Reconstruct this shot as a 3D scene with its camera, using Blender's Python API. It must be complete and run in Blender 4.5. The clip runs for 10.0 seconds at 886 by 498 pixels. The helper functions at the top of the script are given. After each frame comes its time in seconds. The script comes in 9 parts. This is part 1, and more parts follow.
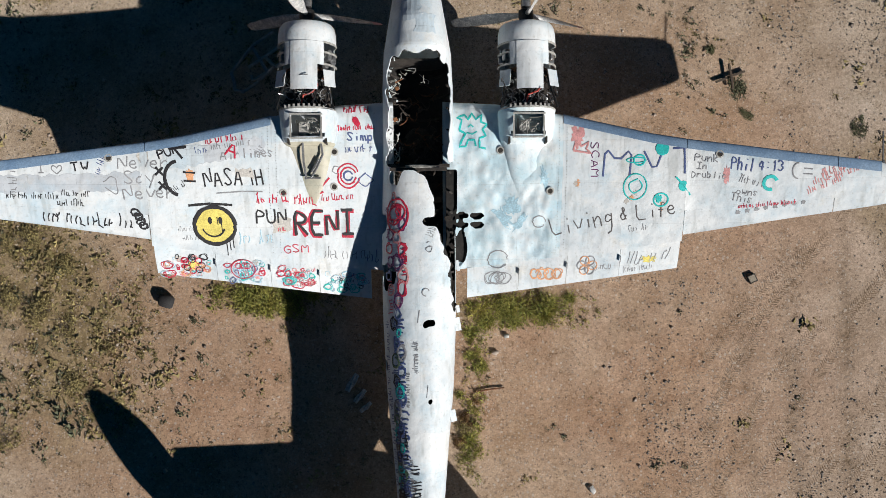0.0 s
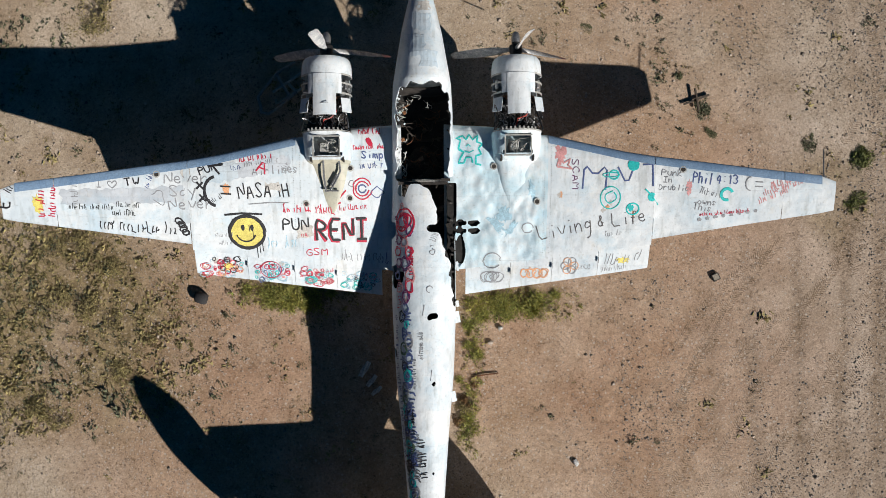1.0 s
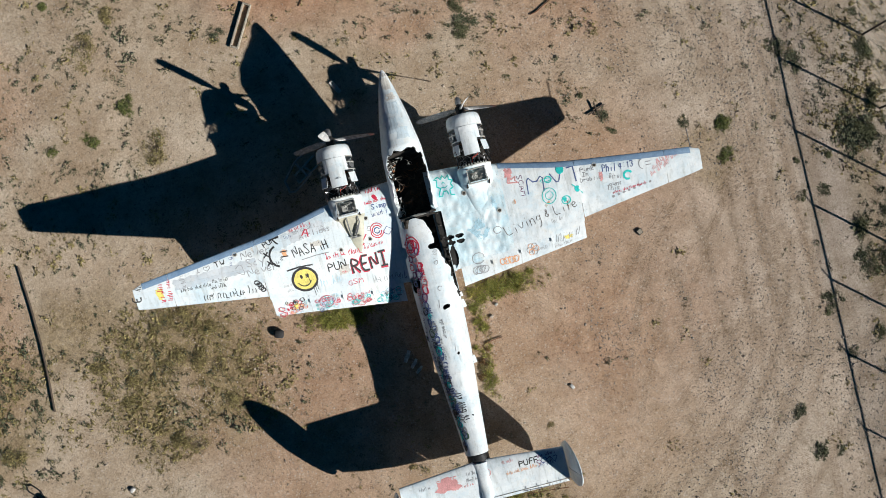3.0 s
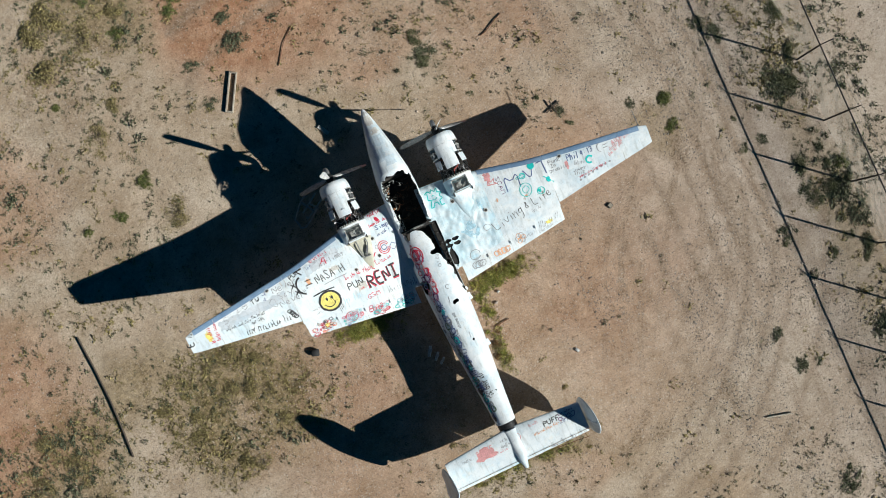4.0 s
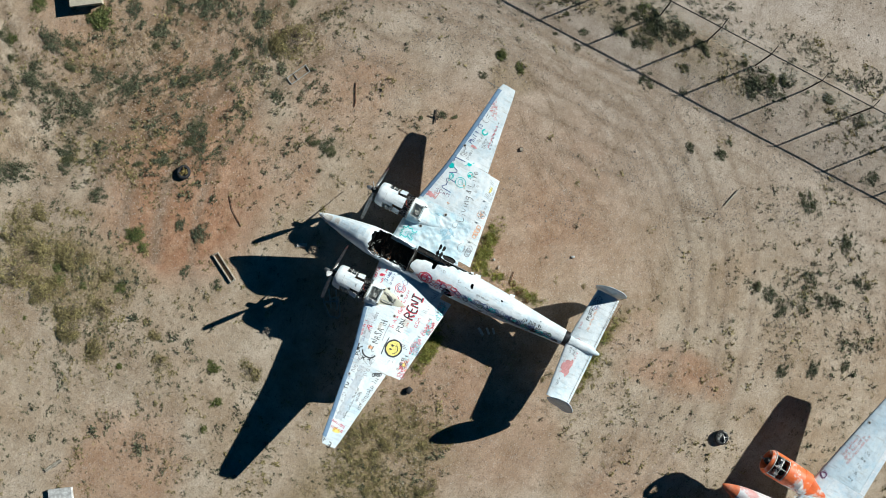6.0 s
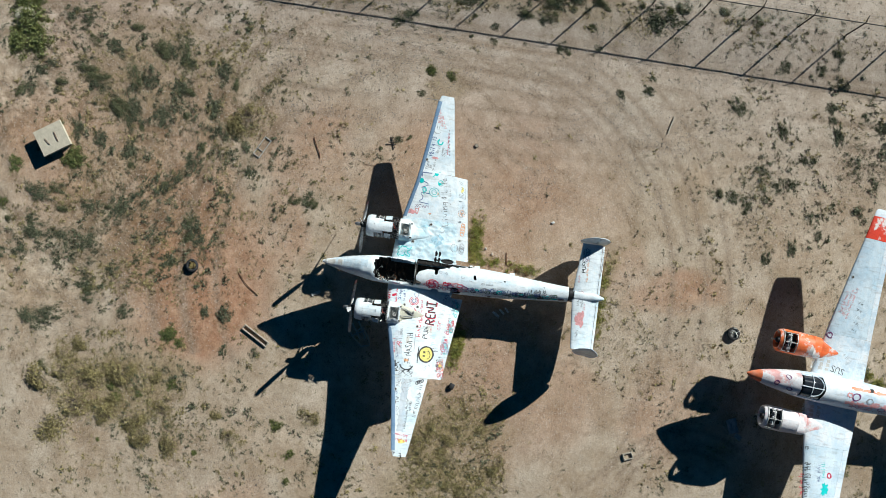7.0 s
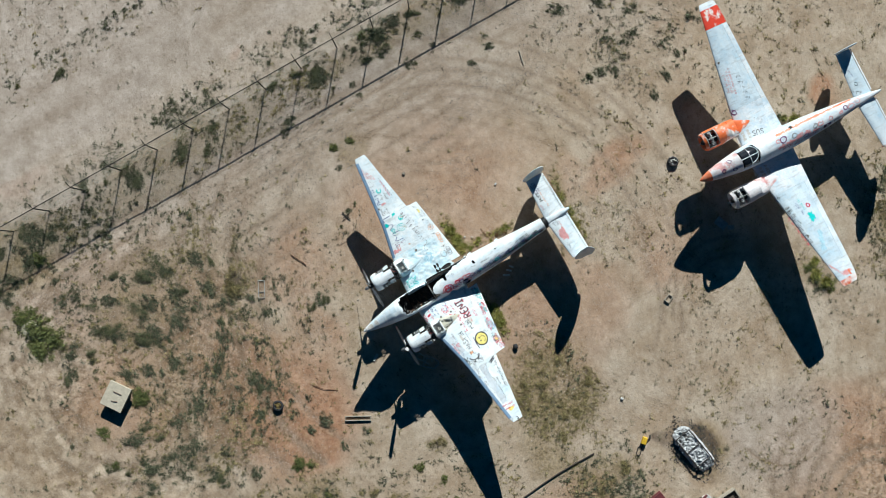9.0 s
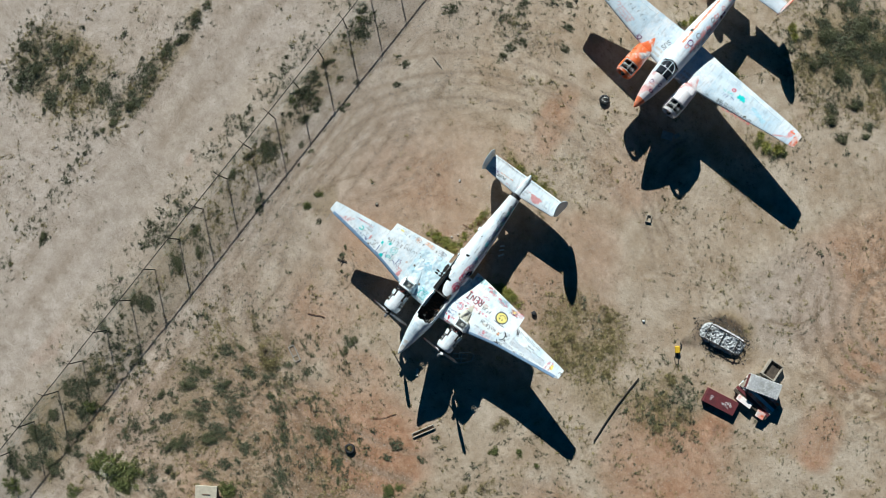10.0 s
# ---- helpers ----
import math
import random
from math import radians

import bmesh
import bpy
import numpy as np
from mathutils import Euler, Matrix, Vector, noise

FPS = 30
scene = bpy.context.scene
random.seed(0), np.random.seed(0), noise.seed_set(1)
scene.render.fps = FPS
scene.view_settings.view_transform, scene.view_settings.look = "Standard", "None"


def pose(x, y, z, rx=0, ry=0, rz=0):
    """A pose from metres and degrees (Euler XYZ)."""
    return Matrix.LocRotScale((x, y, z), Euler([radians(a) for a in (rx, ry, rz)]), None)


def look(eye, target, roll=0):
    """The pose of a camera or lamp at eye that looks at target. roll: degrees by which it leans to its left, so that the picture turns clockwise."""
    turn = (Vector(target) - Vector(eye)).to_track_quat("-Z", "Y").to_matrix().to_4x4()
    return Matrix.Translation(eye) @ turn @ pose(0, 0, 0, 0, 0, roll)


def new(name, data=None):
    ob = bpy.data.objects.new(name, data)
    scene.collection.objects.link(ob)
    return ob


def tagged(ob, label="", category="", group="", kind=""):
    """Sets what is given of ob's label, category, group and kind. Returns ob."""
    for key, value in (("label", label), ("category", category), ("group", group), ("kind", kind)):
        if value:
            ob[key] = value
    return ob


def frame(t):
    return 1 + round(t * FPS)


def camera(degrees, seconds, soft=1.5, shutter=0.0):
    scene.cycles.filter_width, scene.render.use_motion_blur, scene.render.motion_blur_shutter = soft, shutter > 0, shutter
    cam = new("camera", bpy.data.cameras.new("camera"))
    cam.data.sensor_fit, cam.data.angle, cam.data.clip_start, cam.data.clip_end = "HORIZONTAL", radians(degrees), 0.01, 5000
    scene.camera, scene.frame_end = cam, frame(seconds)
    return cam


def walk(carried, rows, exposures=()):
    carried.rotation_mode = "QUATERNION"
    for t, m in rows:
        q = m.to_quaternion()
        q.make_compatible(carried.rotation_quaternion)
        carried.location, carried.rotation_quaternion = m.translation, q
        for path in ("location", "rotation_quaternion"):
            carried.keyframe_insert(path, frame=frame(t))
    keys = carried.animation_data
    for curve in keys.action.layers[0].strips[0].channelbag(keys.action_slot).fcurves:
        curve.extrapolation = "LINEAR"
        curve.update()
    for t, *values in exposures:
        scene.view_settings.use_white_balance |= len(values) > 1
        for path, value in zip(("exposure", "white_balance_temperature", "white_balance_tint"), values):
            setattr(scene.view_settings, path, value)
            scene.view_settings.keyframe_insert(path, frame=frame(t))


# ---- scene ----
# A drone that looks almost straight down, climbs and turns. Rows: seconds, x, y, height, heading.
cam = camera(53.0, 10.0, 0.5)
NOD, LEAN = 1.653, 0.842
ROWS = [
    (0, 0.659, -1.446, 15.983, -0.57),
    (0.5, 0.656, -1.444, 16.919, -0.56),
    (1, 0.664, -1.457, 18.192, -0.69),
    (1.5, 0.664, -1.479, 19.811, -2.14),
    (2, 0.676, -1.487, 21.529, -4.93),
    (2.5, 0.682, -1.469, 23.247, -9.17),
    (4, 0.560, -1.504, 28.378, -24.89),
    (4.5, 0.490, -1.515, 30.062, -30.75),
    (5, 0.440, -1.507, 31.766, -39.80),
    (5.5, 0.389, -1.495, 33.455, -51.91),
    (5.7, 0.372, -1.493, 34.134, -56.73),
    (6.8, 0.273, -1.434, 37.937, -78.57),
    (7, 0.256, -1.423, 38.619, -82.35),
    (7.5, 0.201, -1.369, 40.310, -91.68),
    (8, 0.170, -1.303, 42.016, -101.17),
    (8.5, 0.136, -1.235, 43.700, -110.75),
    (9, 0.132, -1.177, 45.356, -121.22),
    (9.5, 0.122, -1.106, 47.018, -131.79),
    (10, 0.122, -1.035, 48.711, -143.35),
]
EXPOSURES = [(0.0, 0.06, 6600, 11), (2.5, 0.22, 6500, 9), (5.5, 0.29, 6150, 2), (7.5, 0.36, 6050, 2), (10.0, 0.37, 6000, 2)]
walk(cam, [(t, pose(x, y, z, 0, 0, turn) @ pose(0, 0, 0, NOD, LEAN, 0)) for t, x, y, z, turn in ROWS], EXPOSURES)

# ---- daylight ----
SUN_ELEVATION, SUN_AWAY = radians(29.8), Vector((-0.752, 0.659))  # the way the shadows fall
world = bpy.data.worlds.new("sky")
scene.world = world
world.use_nodes = True
sky = world.node_tree.nodes.new("ShaderNodeTexSky")
sky.sky_type, sky.sun_disc = "NISHITA", False
sky.sun_elevation = SUN_ELEVATION
sky.sun_rotation = math.atan2(-SUN_AWAY.x, -SUN_AWAY.y)
sky.air_density, sky.dust_density, sky.ozone_density = 1.0, 0.0, 8.0
back = world.node_tree.nodes["Background"]
back.inputs[1].default_value = 0.0142
deeper = world.node_tree.nodes.new("ShaderNodeHueSaturation")
deeper.inputs["Saturation"].default_value = 1.45
world.node_tree.links.new(sky.outputs[0], deeper.inputs["Color"])
world.node_tree.links.new(deeper.outputs[0], back.inputs[0])
sun = new("sun", bpy.data.lights.new("sun", "SUN"))
sun.data.energy, sun.data.angle, sun.data.color = 5.0, radians(0.53), (1.0, 0.97, 0.92)
sun.matrix_world = look((40, -35, 31), (40 + SUN_AWAY.x * 10, -35 + SUN_AWAY.y * 10, 31 - 10 * math.tan(SUN_ELEVATION)))

# ---- small tools ----
rng = random.Random(7)


def part(name, data, material, parent=None, label="", smooth=30):
    """Links a bmesh or mesh as one object, under a thing or a part if one is given."""
    if isinstance(data, bmesh.types.BMesh):
        me = bpy.data.meshes.new(name)
        bmesh.ops.recalc_face_normals(data, faces=data.faces)
        data.to_mesh(me)
        data.free()
    else:
        me = data
    mats = material if isinstance(material, (list, tuple)) else [material]
    for one in mats:
        me.materials.append(one)
    if smooth:
        me.shade_smooth()
        me.set_sharp_from_angle(angle=radians(smooth))
    ob = new(name, me)
    if parent:
        ob.parent = parent
    if label:
        ob["label"] = label
    return ob


def thing(name, label, category, m=None, group="", kind=""):
    ob = new(name)
    ob.empty_display_size = 0.2
    if m is not None:
        ob.matrix_basis = m
    return tagged(ob, label, category, group, kind)


def box(bm, cx, cy, cz, sx, sy, sz, m=None, bevel=0.0):
    made = bmesh.ops.create_cube(bm, size=1.0)["verts"]
    for v in made:
        v.co = Vector((v.co.x * sx, v.co.y * sy, v.co.z * sz))
    if bevel:
        edges = list({e for v in made for e in v.link_edges})
        out = bmesh.ops.bevel(bm, geom=edges, offset=bevel, segments=1, affect="EDGES", profile=0.5)
        made = list({v for f in out["faces"] for v in f.verts} | {v for v in made if v.is_valid})
    for v in made:
        co = (m @ v.co) if m is not None else v.co
        v.co = co + Vector((cx, cy, cz))
    return made


def tube(bm, points, radius, sides=8, caps=True):
    """A round rod along the points."""
    points = [Vector(p) for p in points]
    rings = []
    for i, p in enumerate(points):
        way = (points[min(i + 1, len(points) - 1)] - points[max(i - 1, 0)]).normalized()
        side = way.cross(Vector((0, 0, 1)))
        side = way.cross(Vector((1, 0, 0))) if side.length < 0.1 else side
        side.normalize()
        up = side.cross(way)
        r = radius[i] if isinstance(radius, (list, tuple)) else radius
        rings.append([bm.verts.new(p + r * (math.cos(a) * side + math.sin(a) * up)) for a in [2 * math.pi * k / sides for k in range(sides)]])
    for a, b in zip(rings, rings[1:]):
        for k in range(sides):
            bm.faces.new((a[k], a[(k + 1) % sides], b[(k + 1) % sides], b[k]))
    if caps:
        bm.faces.new(rings[0][::-1])
        bm.faces.new(rings[-1])


def loft(bm, rings, closed=True, caps=False, keep=None):
    """Skins a list of rings of points; keep(centre) tells whether a face stays."""
    rows = [[bm.verts.new(p) for p in ring] for ring in rings]
    n = len(rows[0])
    for a, b in zip(rows, rows[1:]):
        for k in range(n if closed else n - 1):
            quad = (a[k], a[(k + 1) % n], b[(k + 1) % n], b[k])
            if keep is None or keep(sum((v.co for v in quad), Vector()) / 4):
                bm.faces.new(quad)
    if caps:
        bm.faces.new(rows[0][::-1])
        bm.faces.new(rows[-1])
    loose = [v for v in bm.verts if not v.link_faces]
    bmesh.ops.delete(bm, geom=loose, context="VERTS")
    return rows


def fray(bm, times=2):
    """Smooths the stepped rim of torn holes into ragged curves."""
    for _ in range(times):
        rim = {}
        for e in bm.edges:
            if len(e.link_faces) == 1:
                for a, b in (e.verts, reversed(e.verts)):
                    rim.setdefault(a, []).append(b)
        moved = {v: v.co * 0.4 + sum((w.co for w in ws), Vector()) / len(ws) * 0.6 for v, ws in rim.items() if len(ws) == 2}
        for v, co in moved.items():
            v.co = co


def lathe(bm, profile, centre, sides=32, arc=(0.0, 360.0)):
    """Turns (y, radius) pairs round an axis along y through the centre."""
    cx, cz = centre
    full = arc[1] - arc[0] >= 360
    angles = [radians(arc[0] + (arc[1] - arc[0]) * k / sides) for k in range(sides if full else sides + 1)]
    loft(bm, [[(cx + r * math.cos(a), y, cz + r * math.sin(a)) for a in angles] for y, r in profile], closed=full)


def thicken(bm, depth):
    """Gives an open sheet a thickness towards its inside."""
    bmesh.ops.recalc_face_normals(bm, faces=bm.faces)
    bmesh.ops.solidify(bm, geom=list(bm.faces), thickness=depth)


def lerp(x, xs, ys):
    return float(np.interp(x, xs, ys))

# ---- materials ----
def material(name, colour, rough=0.6, metal=0.0, vary=0.25, scale=3.0, fine=40.0, bump=0.15, tint=None, island=0.0, each=0.0):
    """A worn surface: colour varied by broad stains and fine grain, with fine relief."""
    m = bpy.data.materials.new(name)
    m.use_nodes = True
    n, l = m.node_tree.nodes, m.node_tree.links
    shader = n["Principled BSDF"]
    where = n.new("ShaderNodeTexCoord")
    broad, grain = n.new("ShaderNodeTexNoise"), n.new("ShaderNodeTexNoise")
    broad.inputs["Scale"].default_value, broad.inputs["Detail"].default_value, broad.inputs["Roughness"].default_value = scale, 6, 0.65
    grain.inputs["Scale"].default_value, grain.inputs["Detail"].default_value = fine, 4
    for tex in (broad, grain):
        l.new(where.outputs["Object"], tex.inputs["Vector"])
    ramp = n.new("ShaderNodeValToRGB")
    ramp.color_ramp.elements[0].position, ramp.color_ramp.elements[1].position = 0.36, 0.64
    other = tint or [c * (1 - vary) for c in colour]
    ramp.color_ramp.elements[0].color, ramp.color_ramp.elements[1].color = (*other, 1), (*colour, 1)
    l.new(broad.outputs["Fac"], ramp.inputs["Fac"])
    mix = n.new("ShaderNodeMix")
    mix.data_type, mix.blend_type = "RGBA", "MULTIPLY"
    mix.inputs["Factor"].default_value = 1.0
    spread = n.new("ShaderNodeMapRange")
    spread.inputs["To Min"].default_value, spread.inputs["To Max"].default_value = 1 - vary * 0.8, 1 + vary * 0.8
    spread.inputs["From Min"].default_value, spread.inputs["From Max"].default_value = 0.3, 0.7
    l.new(grain.outputs["Fac"], spread.inputs["Value"])
    l.new(ramp.outputs["Color"], mix.inputs["A"])
    l.new(spread.outputs["Result"], mix.inputs["B"])
    out = mix.outputs["Result"]
    if island or each:
        src = n.new("ShaderNodeNewGeometry").outputs["Random Per Island"] if island else n.new("ShaderNodeObjectInfo").outputs["Random"]
        amount = island or each
        shade = n.new("ShaderNodeMapRange")
        shade.inputs["To Min"].default_value, shade.inputs["To Max"].default_value = 1 - amount, 1 + amount
        l.new(src, shade.inputs["Value"])
        more = n.new("ShaderNodeMix")
        more.data_type, more.blend_type = "RGBA", "MULTIPLY"
        more.inputs["Factor"].default_value = 1.0
        l.new(out, more.inputs["A"])
        l.new(shade.outputs["Result"], more.inputs["B"])
        out = more.outputs["Result"]
    l.new(out, shader.inputs["Base Color"])
    shader.inputs["Roughness"].default_value, shader.inputs["Metallic"].default_value = rough, metal
    if bump:
        relief = n.new("ShaderNodeBump")
        relief.inputs["Strength"].default_value, relief.inputs["Distance"].default_value = bump, 0.01
        l.new(grain.outputs["Fac"], relief.inputs["Height"])
        l.new(relief.outputs["Normal"], shader.inputs["Normal"])
    return m


def sheet_metal(name, colour, stain, dirt, panel=(1.3, 0.66), rough=0.5, stain_at=0.56, seam=0.62):
    """Chalky painted aircraft skin: panels of slightly different tone, seams, scuffed and stained patches, small dents."""
    m = bpy.data.materials.new(name)
    m.use_nodes = True
    n, l = m.node_tree.nodes, m.node_tree.links
    shader = n["Principled BSDF"]
    where = n.new("ShaderNodeTexCoord")
    bricks = n.new("ShaderNodeTexBrick")
    bricks.inputs["Scale"].default_value = 1.0
    bricks.inputs["Brick Width"].default_value, bricks.inputs["Row Height"].default_value = panel
    bricks.inputs["Mortar Size"].default_value, bricks.inputs["Mortar Smooth"].default_value = 0.003, 0.6
    bricks.inputs["Color1"].default_value, bricks.inputs["Color2"].default_value = (1, 1, 1, 1), (0.90, 0.92, 0.94, 1)
    bricks.inputs["Mortar"].default_value = (seam, seam, seam, 1)
    l.new(where.outputs["Object"], bricks.inputs["Vector"])
    broad, grain, streak = n.new("ShaderNodeTexNoise"), n.new("ShaderNodeTexNoise"), n.new("ShaderNodeTexNoise")
    broad.inputs["Scale"].default_value, broad.inputs["Detail"].default_value, broad.inputs["Roughness"].default_value = 1.1, 7, 0.68
    grain.inputs["Scale"].default_value, grain.inputs["Detail"].default_value = 22, 5
    streak.inputs["Scale"].default_value, streak.inputs["Detail"].default_value = 3.0, 6
    shift = n.new("ShaderNodeMapping")
    shift.inputs["Scale"].default_value = (3.2, 0.55, 1.0)
    shift.inputs["Location"].default_value = (3.7, 1.3, 0.0)
    l.new(where.outputs["Object"], shift.inputs["Vector"])
    l.new(shift.outputs["Vector"], streak.inputs["Vector"])
    for tex in (broad, grain):
        l.new(where.outputs["Object"], tex.inputs["Vector"])

    def ramp(src, low, high, a, b):
        r = n.new("ShaderNodeValToRGB")
        r.color_ramp.elements[0].position, r.color_ramp.elements[1].position = low, high
        r.color_ramp.elements[0].color, r.color_ramp.elements[1].color = (*a, 1), (*b, 1)
        l.new(src, r.inputs["Fac"])
        return r.outputs["Color"]

    def mixed(kind, a, b, factor=1.0):
        x = n.new("ShaderNodeMix")
        x.data_type, x.blend_type = "RGBA", kind
        x.inputs["Factor"].default_value = factor
        l.new(a, x.inputs["A"])
        l.new(b, x.inputs["B"])
        return x.outputs["Result"]

    base = ramp(broad.outputs["Fac"], 0.40, stain_at, stain, colour)
    base = mixed("MULTIPLY", base, bricks.outputs["Color"], 0.75)
    base = mixed("MULTIPLY", base, ramp(streak.outputs["Fac"], 0.30, 0.46, dirt, (1, 1, 1)), 0.7)
    base = mixed("MULTIPLY", base, ramp(grain.outputs["Fac"], 0.28, 0.42, (0.72, 0.70, 0.66), (1, 1, 1)), 0.55)
    # faint old washes of other paints, rubbed thin, and fine scuffs
    for scale, place_at, low, high, wash in ((1.6, (11.0, 2.0, 0.0), 0.50, 0.66, (0.80, 0.93, 1.0)), (2.2, (5.0, 17.0, 0.0), 0.56, 0.70, (1.0, 0.93, 0.84)), (1.3, (2.0, 31.0, 4.0), 0.54, 0.64, (0.84, 0.85, 0.86))):
        shifted, wash_noise = n.new("ShaderNodeMapping"), n.new("ShaderNodeTexNoise")
        shifted.inputs["Location"].default_value = place_at
        wash_noise.inputs["Scale"].default_value, wash_noise.inputs["Detail"].default_value, wash_noise.inputs["Roughness"].default_value = scale, 9, 0.72
        l.new(where.outputs["Object"], shifted.inputs["Vector"])
        l.new(shifted.outputs["Vector"], wash_noise.inputs["Vector"])
        base = mixed("MULTIPLY", base, ramp(wash_noise.outputs["Fac"], low, high, (1, 1, 1), wash), 0.8)
    scuff = n.new("ShaderNodeTexNoise")
    scuff.inputs["Scale"].default_value, scuff.inputs["Detail"].default_value, scuff.inputs["Roughness"].default_value = 6.0, 12, 0.85
    l.new(where.outputs["Object"], scuff.inputs["Vector"])
    base = mixed("MULTIPLY", base, ramp(scuff.outputs["Fac"], 0.30, 0.44, (0.66, 0.68, 0.70), (1, 1, 1)), 0.7)
    l.new(base, shader.inputs["Base Color"])
    shader.inputs["Roughness"].default_value = rough
    shader.inputs["Specular IOR Level"].default_value = 0.35
    dents = n.new("ShaderNodeTexNoise")
    dents.inputs["Scale"].default_value, dents.inputs["Detail"].default_value = 4.5, 3
    l.new(where.outputs["Object"], dents.inputs["Vector"])
    relief = n.new("ShaderNodeBump")
    relief.inputs["Strength"].default_value, relief.inputs["Distance"].default_value = 0.45, 0.035
    l.new(dents.outputs["Fac"], relief.inputs["Height"])
    fine = n.new("ShaderNodeBump")
    fine.inputs["Strength"].default_value, fine.inputs["Distance"].default_value = 0.25, 0.004
    l.new(bricks.outputs["Fac"], fine.inputs["Height"])
    fine.invert = True
    l.new(relief.outputs["Normal"], fine.inputs["Normal"])
    l.new(fine.outputs["Normal"], shader.inputs["Normal"])
    return m


WHITE = sheet_metal("weathered_white_paint", (0.78, 0.815, 0.83), (0.64, 0.71, 0.75), (0.70, 0.70, 0.68), seam=0.78)
WHITE_BLUE = sheet_metal("chalky_white_over_blue_primer", (0.78, 0.825, 0.84), (0.52, 0.70, 0.78), (0.66, 0.70, 0.73), (1.6, 1.2), stain_at=0.60)
CREAM = sheet_metal("bare_cream_primer", (0.56, 0.53, 0.42), (0.47, 0.45, 0.36), (0.75, 0.72, 0.66), (0.4, 0.3))
SKIN_BLUE = sheet_metal("faded_blue_paint_and_fin_shade", (0.62, 0.70, 0.75), (0.52, 0.62, 0.69), (0.75, 0.72, 0.70), (0.6, 0.45))
SKIN_WHITE = sheet_metal("sun_bleached_white_paint", (0.76, 0.78, 0.80), (0.58, 0.67, 0.74), (0.72, 0.68, 0.66), (0.9, 0.6))
ORANGE = sheet_metal("worn_orange_paint", (0.80, 0.15, 0.04), (0.76, 0.30, 0.18), (0.85, 0.78, 0.72), (0.4, 0.3), stain_at=0.60, seam=0.5)
PATCHY_ORANGE = sheet_metal("orange_paint_flaking_from_white", (0.80, 0.72, 0.68), (0.78, 0.16, 0.06), (0.80, 0.72, 0.70), (0.4, 0.3), stain_at=0.53, seam=0.5)
ROSY = sheet_metal("white_paint_smeared_rose", (0.80, 0.76, 0.76), (0.76, 0.42, 0.40), (0.80, 0.70, 0.70), (0.4, 0.3), stain_at=0.47, seam=0.7)
SILVER = sheet_metal("rubbed_bare_aluminium_skin", (0.52, 0.56, 0.60), (0.64, 0.68, 0.72), (0.78, 0.78, 0.78), (0.7, 0.3), rough=0.42)
ORANGE_CHIPPED = sheet_metal("chipped_orange_paint", (0.80, 0.17, 0.05), (0.80, 0.74, 0.70), (0.80, 0.72, 0.70), (0.4, 0.3), stain_at=0.47)
WIRE = material("zinc_chain_link_wire", (0.52, 0.60, 0.57), 0.6, 0.1, 0.2, 10, 60, 0.1)
RED_TIP = sheet_metal("red_paint_flaking_from_white", (0.72, 0.06, 0.03), (0.80, 0.72, 0.68), (0.8, 0.75, 0.7), (0.5, 0.5), stain_at=0.44, seam=0.6)
# char on the wreck, and painted shade in hatches and filler holes
BLACK_OUT = material("charred_metal_and_hollow_shade", (0.026, 0.023, 0.021), 0.85, 0.1, 0.5, 5, 30, 0.4, tint=(0.055, 0.047, 0.04))
BURNT_BROWN = material("burnt_brown_scrap", (0.085, 0.066, 0.05), 0.85, 0.1, 0.5, 9, 40, 0.4, tint=(0.04, 0.036, 0.034), island=0.5)
# the cabin's soot, and the shade inside the wing root's holes
SOOT_AND_SHADE = material("soot_and_inner_shade", (0.022, 0.02, 0.018), 0.9, 0.0, 0.5, 4, 26, 0.4, tint=(0.008, 0.008, 0.008))
DARK_METAL = material("dark_oily_metal", (0.05, 0.05, 0.052), 0.5, 0.7, 0.5, 12, 60, 0.2)
GREY_METAL = material("dull_bare_aluminium", (0.42, 0.43, 0.44), 0.42, 0.85, 0.35, 9, 60, 0.2)
PALE_METAL = material("oxidised_pale_aluminium", (0.55, 0.55, 0.52), 0.6, 0.35, 0.35, 9, 60, 0.2)
RUST = material("rusty_steel", (0.20, 0.085, 0.04), 0.85, 0.2, 0.5, 9, 60, 0.3, tint=(0.10, 0.05, 0.03))
COPPER = material("heat_tinted_copper", (0.38, 0.17, 0.08), 0.5, 0.7, 0.4, 9, 50, 0.2)
RUBBER = material("perished_black_rubber", (0.03, 0.03, 0.032), 0.85, 0.0, 0.35, 9, 60, 0.25)
RED_HOSE = material("red_rubber_hose", (0.50, 0.06, 0.04), 0.6, 0.0, 0.3, 12, 60, 0.2)
BLADE = material("worn_propeller_metal", (0.30, 0.33, 0.36), 0.4, 0.7, 0.45, 5, 40, 0.2, tint=(0.10, 0.10, 0.11))
BLADE_PALE = material("flaked_white_propeller_paint", (0.66, 0.65, 0.62), 0.6, 0.1, 0.4, 9, 40, 0.2, tint=(0.30, 0.32, 0.34))
STEEL = material("galvanised_fence_steel", (0.30, 0.31, 0.32), 0.5, 0.6, 0.3, 10, 60, 0.15)
DARK_STEEL = material("weathered_dark_steel", (0.09, 0.085, 0.08), 0.7, 0.5, 0.4, 10, 60, 0.2)
CONCRETE = material("pale_sunbaked_concrete", (0.55, 0.49, 0.38), 0.9, 0.0, 0.18, 4, 50, 0.3)
OLD_WOOD = material("bleached_grey_timber", (0.42, 0.38, 0.31), 0.85, 0.0, 0.35, 6, 60, 0.3, tint=(0.26, 0.22, 0.17))
DARK_WOOD = material("dark_weathered_timber", (0.10, 0.075, 0.055), 0.85, 0.0, 0.4, 6, 60, 0.3)
